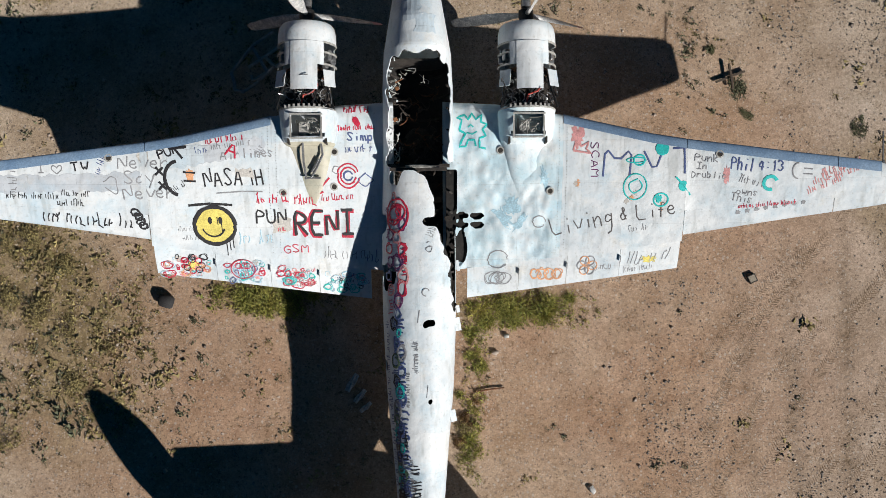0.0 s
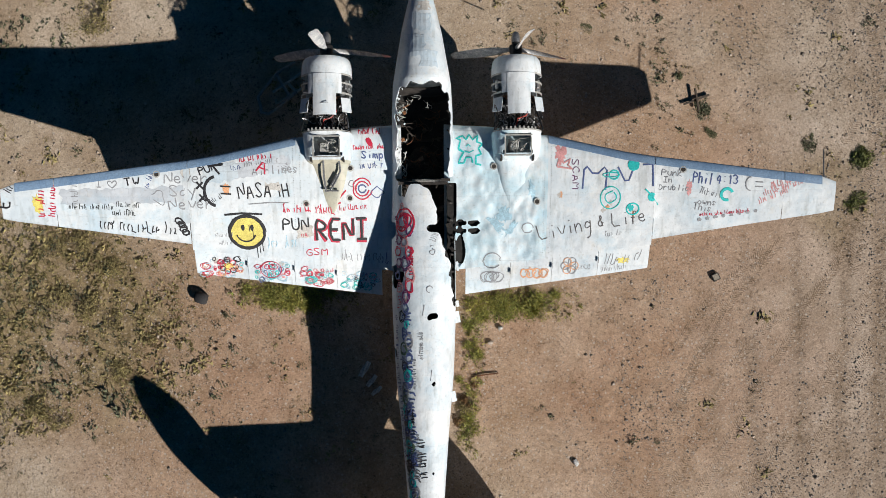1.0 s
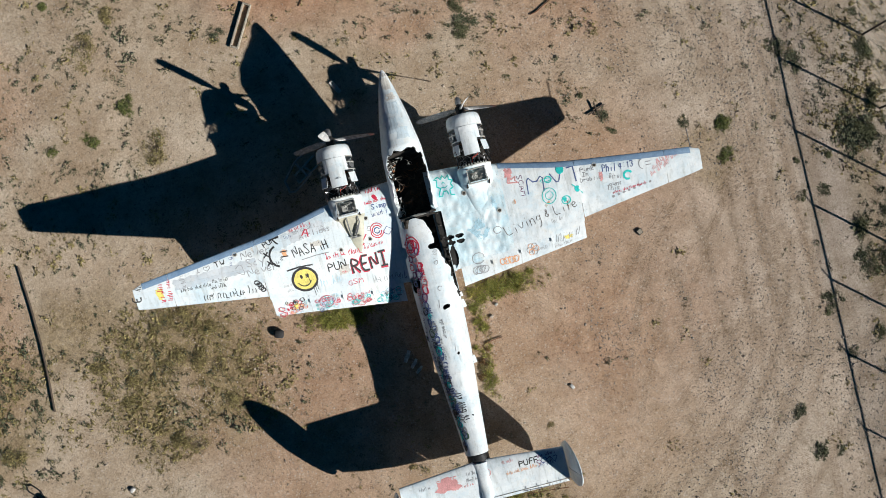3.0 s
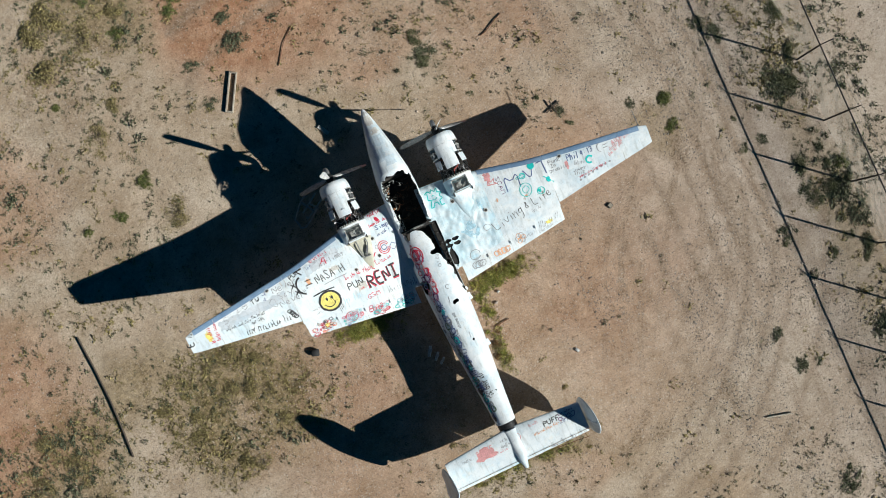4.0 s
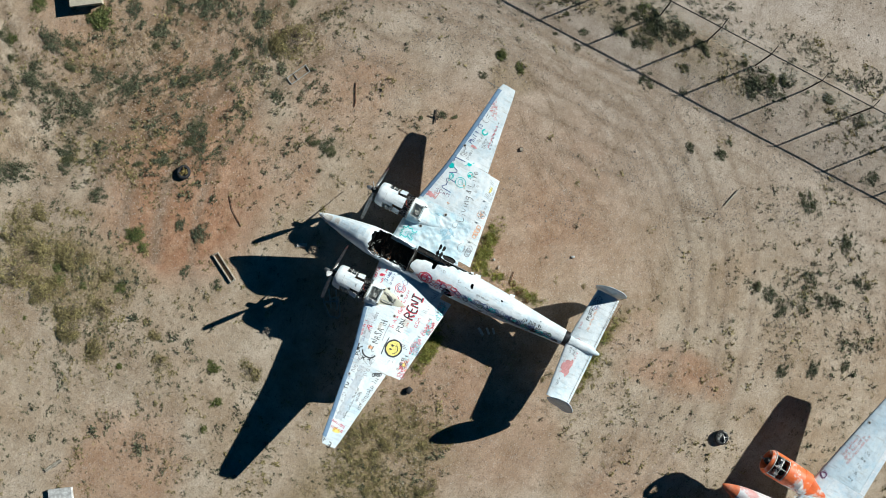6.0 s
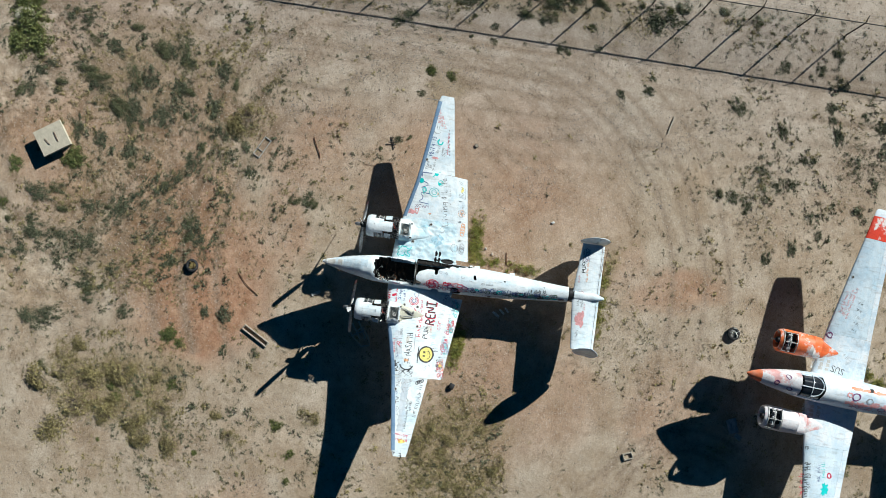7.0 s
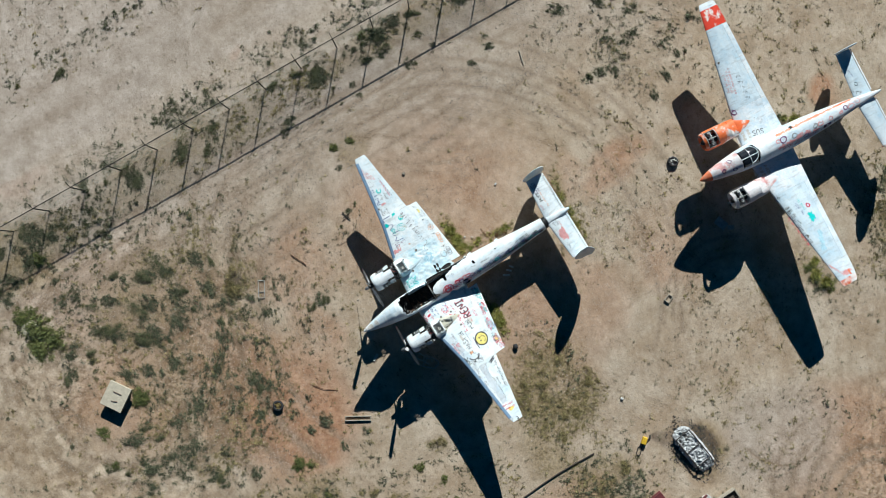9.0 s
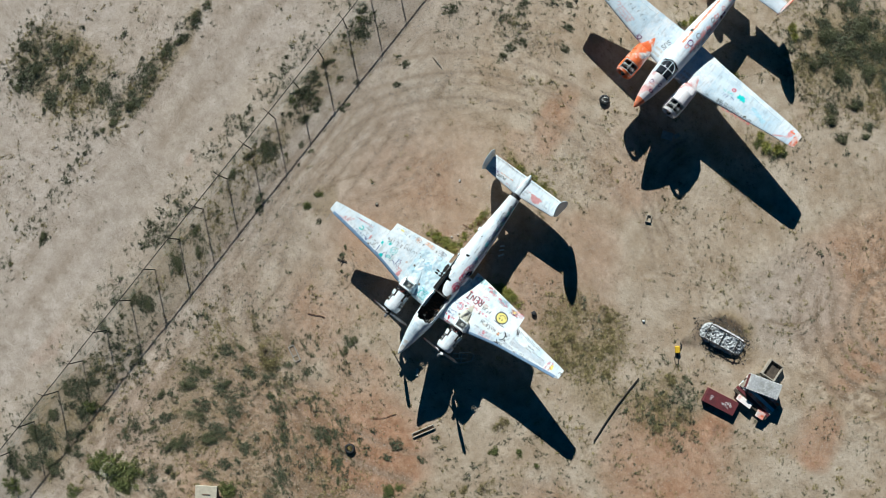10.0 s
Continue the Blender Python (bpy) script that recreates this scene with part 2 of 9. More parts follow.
MAROON = material("faded_maroon_paint", (0.17, 0.035, 0.04), 0.6, 0.1, 0.35, 3, 40, 0.2, tint=(0.11, 0.03, 0.035))
ASH = material("ash_white_burnt_sheet", (0.74, 0.76, 0.77), 0.9, 0.0, 0.5, 13, 45, 0.5, tint=(0.035, 0.035, 0.035))
BURNT = material("burnt_car_shell", (0.10, 0.095, 0.09), 0.85, 0.3, 0.6, 7, 40, 0.5, tint=(0.035, 0.03, 0.028))
ROOFING = material("flaking_white_roof_sheet", (0.70, 0.70, 0.68), 0.7, 0.0, 0.35, 7, 50, 0.3, tint=(0.36, 0.35, 0.34))
WORN_ROOF = material("rubbed_grey_roof_panel", (0.62, 0.62, 0.61), 0.7, 0.1, 0.4, 12, 50, 0.3, tint=(0.34, 0.34, 0.35))
YELLOW = material("sunfaded_yellow_plastic", (0.72, 0.45, 0.03), 0.5, 0.0, 0.25, 8, 50, 0.1)
STRAW = material("dry_yellow_litter", (0.36, 0.27, 0.10), 0.95, 0.0, 0.4, 9, 60, 0.5)
GLASS_DARK = material("dusty_dark_glass", (0.02, 0.024, 0.03), 0.12, 0.0, 0.3, 4, 40, 0.02)
STONE = material("desert_stones", (0.36, 0.30, 0.25), 0.9, 0.0, 0.3, 5, 60, 0.3, island=0.55)
DARK_STONE = material("dark_grey_gravel", (0.20, 0.185, 0.175), 0.9, 0.0, 0.3, 5, 60, 0.3, island=0.5)
LEAF_GREY = material("grey_green_scrub_leaves", (0.150, 0.150, 0.078), 0.85, 0.0, 0.3, 3, 30, 0.0, tint=(0.105, 0.112, 0.050), island=0.5)
LEAF_GREEN = material("fresh_green_weed_leaves", (0.200, 0.210, 0.060), 0.8, 0.0, 0.3, 3, 30, 0.0, tint=(0.085, 0.105, 0.036), island=0.5)
LEAF_DRY = material("dry_straw_stalks", (0.33, 0.270, 0.118), 0.9, 0.0, 0.3, 3, 30, 0.0, tint=(0.20, 0.165, 0.070), island=0.45)
LEAF_YELLOW = material("yellowing_grass_blades", (0.38, 0.33, 0.08), 0.85, 0.0, 0.3, 3, 30, 0.0, tint=(0.19, 0.22, 0.05), island=0.5)
LEAF_BROWN = material("dead_brown_leaves", (0.22, 0.125, 0.05), 0.9, 0.0, 0.3, 3, 30, 0.0, tint=(0.14, 0.075, 0.03), island=0.45)
LEAF_SAGE = material("dark_sage_scrub_leaves", (0.145, 0.148, 0.086), 0.85, 0.0, 0.3, 3, 30, 0.0, tint=(0.085, 0.092, 0.05), island=0.6)
TWIG = material("grey_dead_twigs", (0.16, 0.13, 0.10), 0.9, 0.0, 0.3, 6, 40, 0.0, island=0.4)


def paint(name, colour):
    return material(name, colour, 0.55, 0.0, 0.28, 6, 45, 0.1)


PAINT_BLACK = paint("black_spray_paint", (0.02, 0.02, 0.024))
PAINT_DARK = paint("rubbed_dark_spray_paint", (0.13, 0.12, 0.12))
PAINT_GREY = paint("thin_grey_spray_paint", (0.33, 0.34, 0.36))
PAINT_RED = paint("red_spray_paint", (0.62, 0.025, 0.07))
PAINT_ROSE = paint("faded_rose_spray_paint", (0.74, 0.36, 0.36))
PAINT_PURPLE = paint("purple_marker_paint", (0.16, 0.03, 0.14))
PAINT_TEAL = paint("turquoise_spray_paint", (0.02, 0.60, 0.58))
PAINT_SKY = paint("thin_light_blue_spray_paint", (0.45, 0.68, 0.80))
PAINT_NAVY = paint("navy_spray_paint", (0.09, 0.13, 0.30))
PAINT_MOSS = paint("dull_green_spray_paint", (0.10, 0.17, 0.10))
PAINT_YELLOW = paint("yellow_spray_paint", (0.84, 0.72, 0.18))
PAINT_ORANGE = paint("thin_orange_spray_paint", (0.82, 0.42, 0.22))
# boot blue that also holds part of the wing nose's shade
BOOT_AND_SHADE = material("blue_leading_edge_boot_and_shade", (0.15, 0.25, 0.39), 0.6, 0.0, 0.25, 3, 40, 0.15, tint=(0.22, 0.33, 0.47))
PAINT_BEIGE = paint("beige_overpaint", (0.62, 0.60, 0.56))

import functools

# ---- ground ----
@functools.lru_cache(maxsize=None)
def noise_table(seed):
    return np.random.RandomState(seed).rand(256, 256)


def value_noise(x, y, size, seed):
    """Smooth noise from 0 to 1 with bumps of about that size, for arrays."""
    table = noise_table(seed)
    u, v = x / size + 91.3, y / size + 57.7
    i, j = np.floor(u).astype(int), np.floor(v).astype(int)
    fu, fv = u - i, v - j
    fu, fv = fu * fu * (3 - 2 * fu), fv * fv * (3 - 2 * fv)
    at = lambda a, b: table[a % 256, b % 256]
    return (at(i, j) * (1 - fu) + at(i + 1, j) * fu) * (1 - fv) + (at(i, j + 1) * (1 - fu) + at(i + 1, j + 1) * fu) * fv


def fbm(x, y, size, seed, octaves=4):
    total, weight = 0.0, 0.0
    for k in range(octaves):
        total, weight = total + value_noise(x, y, size / 2 ** k, seed + k) * 0.55 ** k, weight + 0.55 ** k
    return total / weight


def blob(x, y, cx, cy, rx, ry, turn=0.0):
    """1 in the middle of an ellipse, fading to 0 at its rim."""
    c, s = math.cos(radians(turn)), math.sin(radians(turn))
    dx, dy = x - cx, y - cy
    d = ((dx * c + dy * s) / rx) ** 2 + ((dy * c - dx * s) / ry) ** 2
    return np.clip(1.4 - 1.4 * d, 0, 1)


def ring(x, y, cx, cy, radius, width, start, end):
    """1 on a circular wheel track between two bearings (degrees), else 0."""
    r = np.hypot(x - cx, y - cy) + 0.35 * (fbm(x, y, 5.0, 77, 2) - 0.5)
    a = np.degrees(np.arctan2(y - cy, x - cx)) % 360
    inside = ((a - start) % 360) < ((end - start) % 360)
    return np.exp(-((r - radius) / width) ** 2) * inside


def fence_x(y):
    return 13.33 + 0.029 * y


def circling(x, y):
    """Where wheels went round and round: about the wreck, about a spot south-west of it, and about the well cover."""
    r1, r2, r3 = np.hypot(x, y + 0.7), np.hypot(x + 20.5, y + 13.5), np.hypot(x - 4.2, y - 16.2)
    third = np.clip((r3 - 1.4) / 0.8, 0, 1) * np.clip((10.0 - r3) / 3.0, 0, 1) * np.clip((fence_x(y) - 1.5 - x) / 1.0, 0, 1) * np.clip(fbm(x, y, 3.5, 165, 2) * 3.2 - 0.7, 0.2, 1)
    a1 = np.degrees(np.arctan2(y + 0.7, x))
    first = np.clip((r1 - 8.2) / 1.5, 0, 1) * np.clip((21.0 - r1) / 4.0, 0, 1) * np.clip((fence_x(y) - 1.2 - x) / 1.0, 0, 1)
    first = first * np.clip(1.25 - np.abs((a1 - 78 + 180) % 360 - 180) / 85.0, 0.16, 1) * np.clip(fbm(x, y, 4.0, 161, 2) * 3.4 - 1.0, 0.15, 1)
    return first, np.clip((7.5 - r2) / 2.0, 0, 1) * np.clip(fbm(x, y, 3.0, 163, 2) * 3.0 - 0.8, 0.2, 1), third


def furrow(x, y):
    """Low ridges along those circles, about 0 on average, and the share of circled ground."""
    first, second_share, third = circling(x, y)
    first = first * (1 - third)
    total = 0.0
    for cx, cy, share, seed in ((0.0, -0.7, first, 171), (-20.5, -13.5, second_share, 175), (4.2, 16.2, third, 179)):
        r, a = np.hypot(x - cx, y - cy), np.arctan2(y - cy, x - cx)
        r = r + 0.7 * (fbm(x, y, 5.0, 77, 2) - 0.5)
        total = total + share * (fbm(r * 1.0, a * 5.0, 0.34, seed, 3) - 0.5) * 2.2
    return total, np.maximum(np.maximum(first, second_share), third)


def burnt_soil(x, y):
    """Soot-black ground round the burnt car, with a ragged rim."""
    ragged = 2.2 * (fbm(x, y, 1.1, 191, 4) - 0.5)
    spot = np.maximum(blob(x + ragged, y - ragged, -13.5, -6.9, 2.0, 1.2, 8), np.maximum(0.8 * blob(x + ragged, y, -12.4, -5.8, 0.7, 0.6), 0.7 * blob(x, y + ragged, -16.6, -3.0, 0.9, 0.8)))
    return np.clip(spot * (2.4 * fbm(x, y, 0.5, 195, 3) - 0.65), 0, 0.75)


def soil(x, y):
    """Height, and the shares of red soil, pale gravel, dry litter and wheel track, for arrays of places."""
    warp = fbm(x, y, 3.0, 5, 3) - 0.5
    xw, yw = x + 2.2 * warp, y + 2.2 * (fbm(x, y, 3.0, 15, 3) - 0.5)
    past = np.clip((x - fence_x(y) - 1.2) / 1.5, 0, 1)
    red = np.zeros_like(x)
    for cx, cy, rx, ry, k in ((-1.5, 9.5, 4.5, 4.0, 1.0), (1.5, 11.0, 3.5, 3.5, 0.8), (6.5, 12.5, 4.0, 4.0, 0.6), (-15.0, -1.0, 2.5, 2.0, 0.9), (1.0, 6.3, 2.6, 1.5, 0.6), (-15.5, 0.5, 4.5, 3.5, 0.8), (-17.0, 3.0, 3.0, 3.0, 0.8), (-4.5, -11.5, 2.5, 3.0, 0.5), (4.5, -2.5, 6.0, 6.5, 0.55), (-4.5, -4.5, 4.0, 4.5, 0.55), (4.5, 5.0, 3.0, 3.0, 0.5),
                              (0.5, -11.0, 1.2, 2.4, 0.7), (1.5, -8.6, 1.6, 1.0, 0.4), (-12.5, 6.5, 3.5, 3.0, 0.5), (-18.5, -14.0, 4.5, 6.0, 0.6), (4.0, 16.0, 4.0, 4.5, 0.45),
                              (9.0, 15.0, 3.0, 4.5, 0.5), (16.6, 12.5, 0.8, 2.6, 1.0), (-15.8, -1.9, 1.6, 1.8, 1.0), (-16.4, 1.0, 2.2, 1.6, 1.0), (15.8, 2.3, 0.35, 0.5, 1.3), (15.7, 15.7, 0.5, 1.6, 1.3), (-20.5, -10.5, 1.5, 2.5, 0.9), (-21.0, -5.6, 1.5, 2.0, 0.9), (13.0, -6.3, 0.9, 0.8, 0.9), (-1.3, -22.2, 1.2, 1.0, 0.9), (0.9, -3.4, 0.7, 1.4, 0.8), (-13.6, -6.8, 2.2, 1.4, 0.5)):
        red = np.maximum(red, k * blob(xw, yw, cx, cy, rx, ry))
    red = np.clip(red * (0.35 + 1.1 * fbm(x, y, 2.2, 31)), 0, 1)
    gravel = np.clip(np.maximum(np.clip((xw - 5.0) / 7.0, 0, 1) * 0.75, past) * (0.55 + 0.9 * fbm(x, y, 4.0, 41)), 0, 1)
    gravel = np.maximum(gravel, 0.7 * blob(xw, yw, -15.5, -10.5, 3.5, 4.0))
    litter = np.zeros_like(x)
    for cx, cy, rx, ry, k in ((-7.2, -2.3, 3.0, 2.7, 1.0), (-9.5, -0.2, 2.2, 1.8, 0.8), (-6.2, 12.2, 2.2, 3.4, 0.9), (2.0, -2.2, 1.9, 0.5, 0.8), (-2.9, -2.0, 1.4, 0.5, 0.9), (0.0, -7.9, 2.6, 0.5, 0.8),
                              (-9.8, -23.4, 3.4, 3.0, 1.0), (7.4, 12.5, 3.0, 4.5, 0.6), (12.5, 18.5, 2.4, 4.5, 0.8), (24.0, 2.8, 3.2, 2.4, 0.7), (20.3, -0.5, 0.7, 5.0, 0.7), (-13.2, -2.0, 2.0, 2.4, 0.7),
                              (-9.4, -16.8, 1.4, 0.8, 0.8), (8.8, 0.4, 0.9, 1.0, 0.6), (12.6, 8.0, 1.3, 7.0, 0.55), (12.4, -4.5, 1.0, 6.0, 0.5), (1.5, 13.5, 4.0, 3.5, 0.4), (-13.6, -6.9, 2.1, 1.5, 0.9)):
        litter = np.maximum(litter, k * blob(xw, yw, cx, cy, rx, ry))
    litter = np.clip(litter * (0.2 + 1.3 * fbm(x, y, 0.9, 51)), 0, 1)
    track = np.zeros_like(x)
    for cx, cy, radius, width, start, end, k in ((0, -0.7, 9.5, 0.10, 300, 60, 0.5), (0, -0.7, 10.9, 0.10, 285, 75, 0.55), (0, -0.7, 11.5, 0.12, 230, 330, 0.6), (0, -0.7, 10.1, 0.14, 240, 350, 0.6), (0, -0.7, 12.6, 0.14, 250, 20, 0.5),
                                                 (0, -0.7, 11.2, 0.3, 35, 115, 0.8), (0, -0.7, 12.6, 0.25, 30, 110, 0.7), (0, -0.7, 13.9, 0.25, 35, 105, 0.7), (0, -0.7, 15.4, 0.25, 45, 110, 0.5), (0, -0.7, 9.7, 0.2, 50, 120, 0.6),
                                                 (-20.5, -13.5, 2.0, 0.14, 0, 359, 0.9), (-20.5, -13.5, 2.7, 0.14, 0, 359, 0.9), (-20.5, -13.5, 3.5, 0.16, 20, 200, 0.9), (-20.5, -13.5, 4.4, 0.16, 20, 160, 0.8), (-20.5, -13.5, 5.3, 0.14, 10, 140, 0.6),
                                                 (-14.6, -11.6, 2.4, 0.10, 100, 240, 0.9), (-9.0, -12.5, 3.0, 0.10, 330, 80, 0.8), (-9.0, -12.5, 3.9, 0.10, 330, 70, 0.8), (-4.0, -4.5, 5.4, 0.09, 215, 290, 0.6),
                                                 (4.0, 16.0, 3.2, 0.2, 30, 330, 0.7), (4.0, 16.0, 4.2, 0.2, 60, 300, 0.7), (4.0, 16.0, 5.2, 0.2, 100, 330, 0.6)):
        track = np.maximum(track, k * ring(x, y, cx, cy, radius, width, start, end))
    for x0, slope, width, k in ((9.3, 0.02, 0.15, 0.9), (10.4, 0.0, 0.15, 0.9), (8.7, 0.05, 0.13, 0.7), (7.6, -0.02, 0.13, 0.7), (6.6, -0.03, 0.13, 0.65), (9.8, -0.04, 0.12, 0.6), (11.2, 0.02, 0.14, 0.7), (5.7, -0.05, 0.12, 0.5), (17.6, 0.03, 0.5, 0.4), (19.2, 0.03, 0.4, 0.3)):
        track = np.maximum(track, k * np.exp(-((x - x0 - slope * y - 0.3 * (fbm(x, y, 6.0, 61, 2) - 0.5)) / width) ** 2) * np.clip(fbm(x, y, 5.0, 63, 2) * 3 - 0.9, 0, 1))
    furrows, _ = furrow(x, y)
    z = 0.05 * (fbm(x, y, 6.0, 1) - 0.5) + 0.018 * (fbm(x, y, 0.7, 2, 3) - 0.5) * (1 - 0.5 * past)
    z = z - 0.012 * track + 0.012 * litter + 0.016 * furrows
    return z, red, gravel, litter, track


def axis(low, high, step):
    """Fine steps in the middle, then wider and wider ones to the horizon."""
    near = list(np.arange(low, high + step / 2, step))
    out, d = [], step
    while d < 1500:
        d *= 1.6
        out.append(d)
    reach = np.cumsum(out)
    return np.array([low - r for r in reach[::-1]] + near + [high + r for r in reach])


def build_ground():
    xs, ys = axis(-27.0, 29.0, 0.115), axis(-29.0, 27.0, 0.115)
    gx, gy = np.meshgrid(xs, ys)
    z, red, gravel, litter, track = soil(gx, gy)
    nx, ny = len(xs), len(ys)
    me = bpy.data.meshes.new("ground")
    co = np.stack([gx, gy, z], -1).reshape(-1, 3)
    k = (np.arange(ny - 1)[:, None] * nx + np.arange(nx - 1)[None, :]).ravel()
    faces = np.stack([k, k + 1, k + nx + 1, k + nx], 1)
    me.vertices.add(len(co))
    me.vertices.foreach_set("co", co.ravel())
    me.loops.add(faces.size)
    me.loops.foreach_set("vertex_index", faces.ravel())
    me.polygons.add(len(faces))
    me.polygons.foreach_set("loop_start", np.arange(0, faces.size, 4))
    me.update(calc_edges=True)
    mix = me.attributes.new("soil_mix", "FLOAT_COLOR", "POINT")
    mix.data.foreach_set("color", np.stack([red, gravel, litter, track], -1).reshape(-1).astype(np.float32))
    ridge, share = furrow(gx, gy)
    turned = me.attributes.new("turned", "FLOAT_VECTOR", "POINT")
    turned.data.foreach_set("vector", np.stack([ridge, share, burnt_soil(gx, gy)], -1).reshape(-1).astype(np.float32))
    me.shade_smooth()
    return me


def ground_material():
    m = bpy.data.materials.new("desert_ground")
    m.use_nodes = True
    n, l = m.node_tree.nodes, m.node_tree.links
    shader = n["Principled BSDF"]
    where = n.new("ShaderNodeTexCoord").outputs["Object"]
    shares = n.new("ShaderNodeAttribute")
    shares.attribute_name = "soil_mix"
    split = n.new("ShaderNodeSeparateColor")
    l.new(shares.outputs["Color"], split.inputs[0])

    def noise_at(scale, detail=5, rough=0.6):
        t = n.new("ShaderNodeTexNoise")
        t.inputs["Scale"].default_value, t.inputs["Detail"].default_value, t.inputs["Roughness"].default_value = scale, detail, rough
        l.new(where, t.inputs["Vector"])
        return t.outputs["Fac"]

    def ramp(src, low, high, a, b):
        r = n.new("ShaderNodeValToRGB")
        r.color_ramp.elements[0].position, r.color_ramp.elements[1].position = low, high
        r.color_ramp.elements[0].color, r.color_ramp.elements[1].color = (*a, 1), (*b, 1)
        l.new(src, r.inputs["Fac"])
        return r.outputs["Color"]

    def mixed(kind, a, b, factor):
        x = n.new("ShaderNodeMix")
        x.data_type, x.blend_type = "RGBA", kind
        if isinstance(factor, float):
            x.inputs["Factor"].default_value = factor
        else:
            l.new(factor, x.inputs["Factor"])
        l.new(a, x.inputs["A"])
        l.new(b, x.inputs["B"])
        return x.outputs["Result"]

    def value(kind, a, b=None):
        x = n.new("ShaderNodeMath")
        x.operation = kind
        for k, v in enumerate((a, b)):
            if isinstance(v, (int, float)):
                x.inputs[k].default_value = v
            elif v is not None:
                l.new(v, x.inputs[k])
        return x.outputs[0]

    sand = ramp(noise_at(0.42, 8, 0.66), 0.38, 0.62, (0.368, 0.280, 0.196), (0.480, 0.400, 0.312))
    redder = ramp(noise_at(2.5, 6), 0.35, 0.65, (0.335, 0.176, 0.104), (0.440, 0.270, 0.172))
    pale = ramp(noise_at(1.3, 8, 0.7), 0.36, 0.64, (0.385, 0.322, 0.270), (0.485, 0.416, 0.358))
    straw = ramp(noise_at(6.0, 6, 0.7), 0.38, 0.62, (0.175, 0.132, 0.072), (0.350, 0.270, 0.160))
    rut = ramp(noise_at(5.0, 6, 0.7), 0.35, 0.65, (0.205, 0.150, 0.105), (0.345, 0.265, 0.195))
    base = mixed("MIX", sand, redder, split.outputs[0])
    base = mixed("MIX", base, pale, split.outputs[1])
    base = mixed("MIX", base, straw, split.outputs[2])
    base = mixed("MIX", base, rut, shares.outputs["Alpha"])
    # ground turned up along the wheel circles: darker in the furrows, paler on the crests
    turned = n.new("ShaderNodeAttribute")
    turned.attribute_name = "turned"
    ridge = n.new("ShaderNodeSeparateXYZ")
    l.new(turned.outputs["Vector"], ridge.inputs[0])
    base = mixed("MULTIPLY", base, ramp(value("ADD", value("MULTIPLY", ridge.outputs[0], 0.55), value("MULTIPLY", noise_at(9.0, 4, 0.7), 1.0)), 0.26, 0.74, (0.66, 0.61, 0.55), (1.18, 1.17, 1.16)), ridge.outputs[1])
    base = mixed("MIX", base, ramp(noise_at(8.0, 5, 0.7), 0.35, 0.65, (0.05, 0.038, 0.03), (0.14, 0.095, 0.07)), ridge.outputs[2])
    # sparse dry litter and grit over everything
    base = mixed("MULTIPLY", base, ramp(noise_at(3.2, 9, 0.78), 0.33, 0.45, (0.56, 0.52, 0.45), (1.06, 1.06, 1.06)), 0.8)
    base = mixed("MULTIPLY", base, ramp(noise_at(17.0, 7, 0.85), 0.34, 0.62, (0.66, 0.64, 0.62), (1.24, 1.24, 1.24)), 0.85)
    base = mixed("MULTIPLY", base, ramp(noise_at(1.1, 7, 0.72), 0.36, 0.64, (0.80, 0.77, 0.72), (1.15, 1.16, 1.18)), 0.75)
    # flecks of dead twigs and leaves, thicker in places
    litter = value("ADD", noise_at(10.0, 4, 0.8), value("MULTIPLY", noise_at(0.55, 5, 0.65), 0.55))
    base = mixed("MULTIPLY", base, ramp(litter, 0.595, 0.655, (0.42, 0.40, 0.34), (1.03, 1.03, 1.03)), 0.8)
    grit = n.new("ShaderNodeTexVoronoi")
    grit.inputs["Scale"].default_value = 55.0
    l.new(where, grit.inputs["Vector"])
    tone = n.new("ShaderNodeSeparateColor")
    l.new(grit.outputs["Color"], tone.inputs[0])
    base = mixed("MULTIPLY", base, ramp(tone.outputs[0], 0.0, 1.0, (0.76, 0.75, 0.74), (1.22, 1.22, 1.23)), 0.6)
    # single darker and paler stones lying in the sand
    spots = []
    for size, reach, share in ((13.0, 0.34, 0.60), (29.0, 0.46, 0.75)):
        gravel_bits = n.new("ShaderNodeTexVoronoi")
        gravel_bits.inputs["Scale"].default_value = size
        l.new(where, gravel_bits.inputs["Vector"])
        kind_of = n.new("ShaderNodeSeparateColor")
        l.new(gravel_bits.outputs["Color"], kind_of.inputs[0])
        spot = value("MULTIPLY", value("LESS_THAN", gravel_bits.outputs["Distance"], value("MULTIPLY", kind_of.outputs[2], reach)), value("LESS_THAN", kind_of.outputs[1], share))
        bits = ramp(kind_of.outputs[0], 0.2, 0.8, (0.16, 0.12, 0.095), (0.56, 0.49, 0.42))
        base = mixed("MIX", base, bits, value("MULTIPLY", spot, 0.62))
        spots.append(spot)
    spot = value("MAXIMUM", spots[0], spots[1])
    l.new(base, shader.inputs["Base Color"])
    shader.inputs["Roughness"].default_value = 0.95
    shader.inputs["Specular IOR Level"].default_value = 0.15
    # tread bars pressed across the tracks
    apart = n.new("ShaderNodeSeparateXYZ")
    l.new(where, apart.inputs[0])
    zigzag = value("ABSOLUTE", value("SUBTRACT", value("FRACT", value("MULTIPLY", apart.outputs[0], 4.0)), 0.5))
    tread = value("MULTIPLY", value("SINE", value("MULTIPLY", value("ADD", apart.outputs[1], value("MULTIPLY", zigzag, 0.16)), 58.0)), value("POWER", shares.outputs["Alpha"], 2.0))
    lumps, fine, press = n.new("ShaderNodeBump"), n.new("ShaderNodeBump"), n.new("ShaderNodeBump")
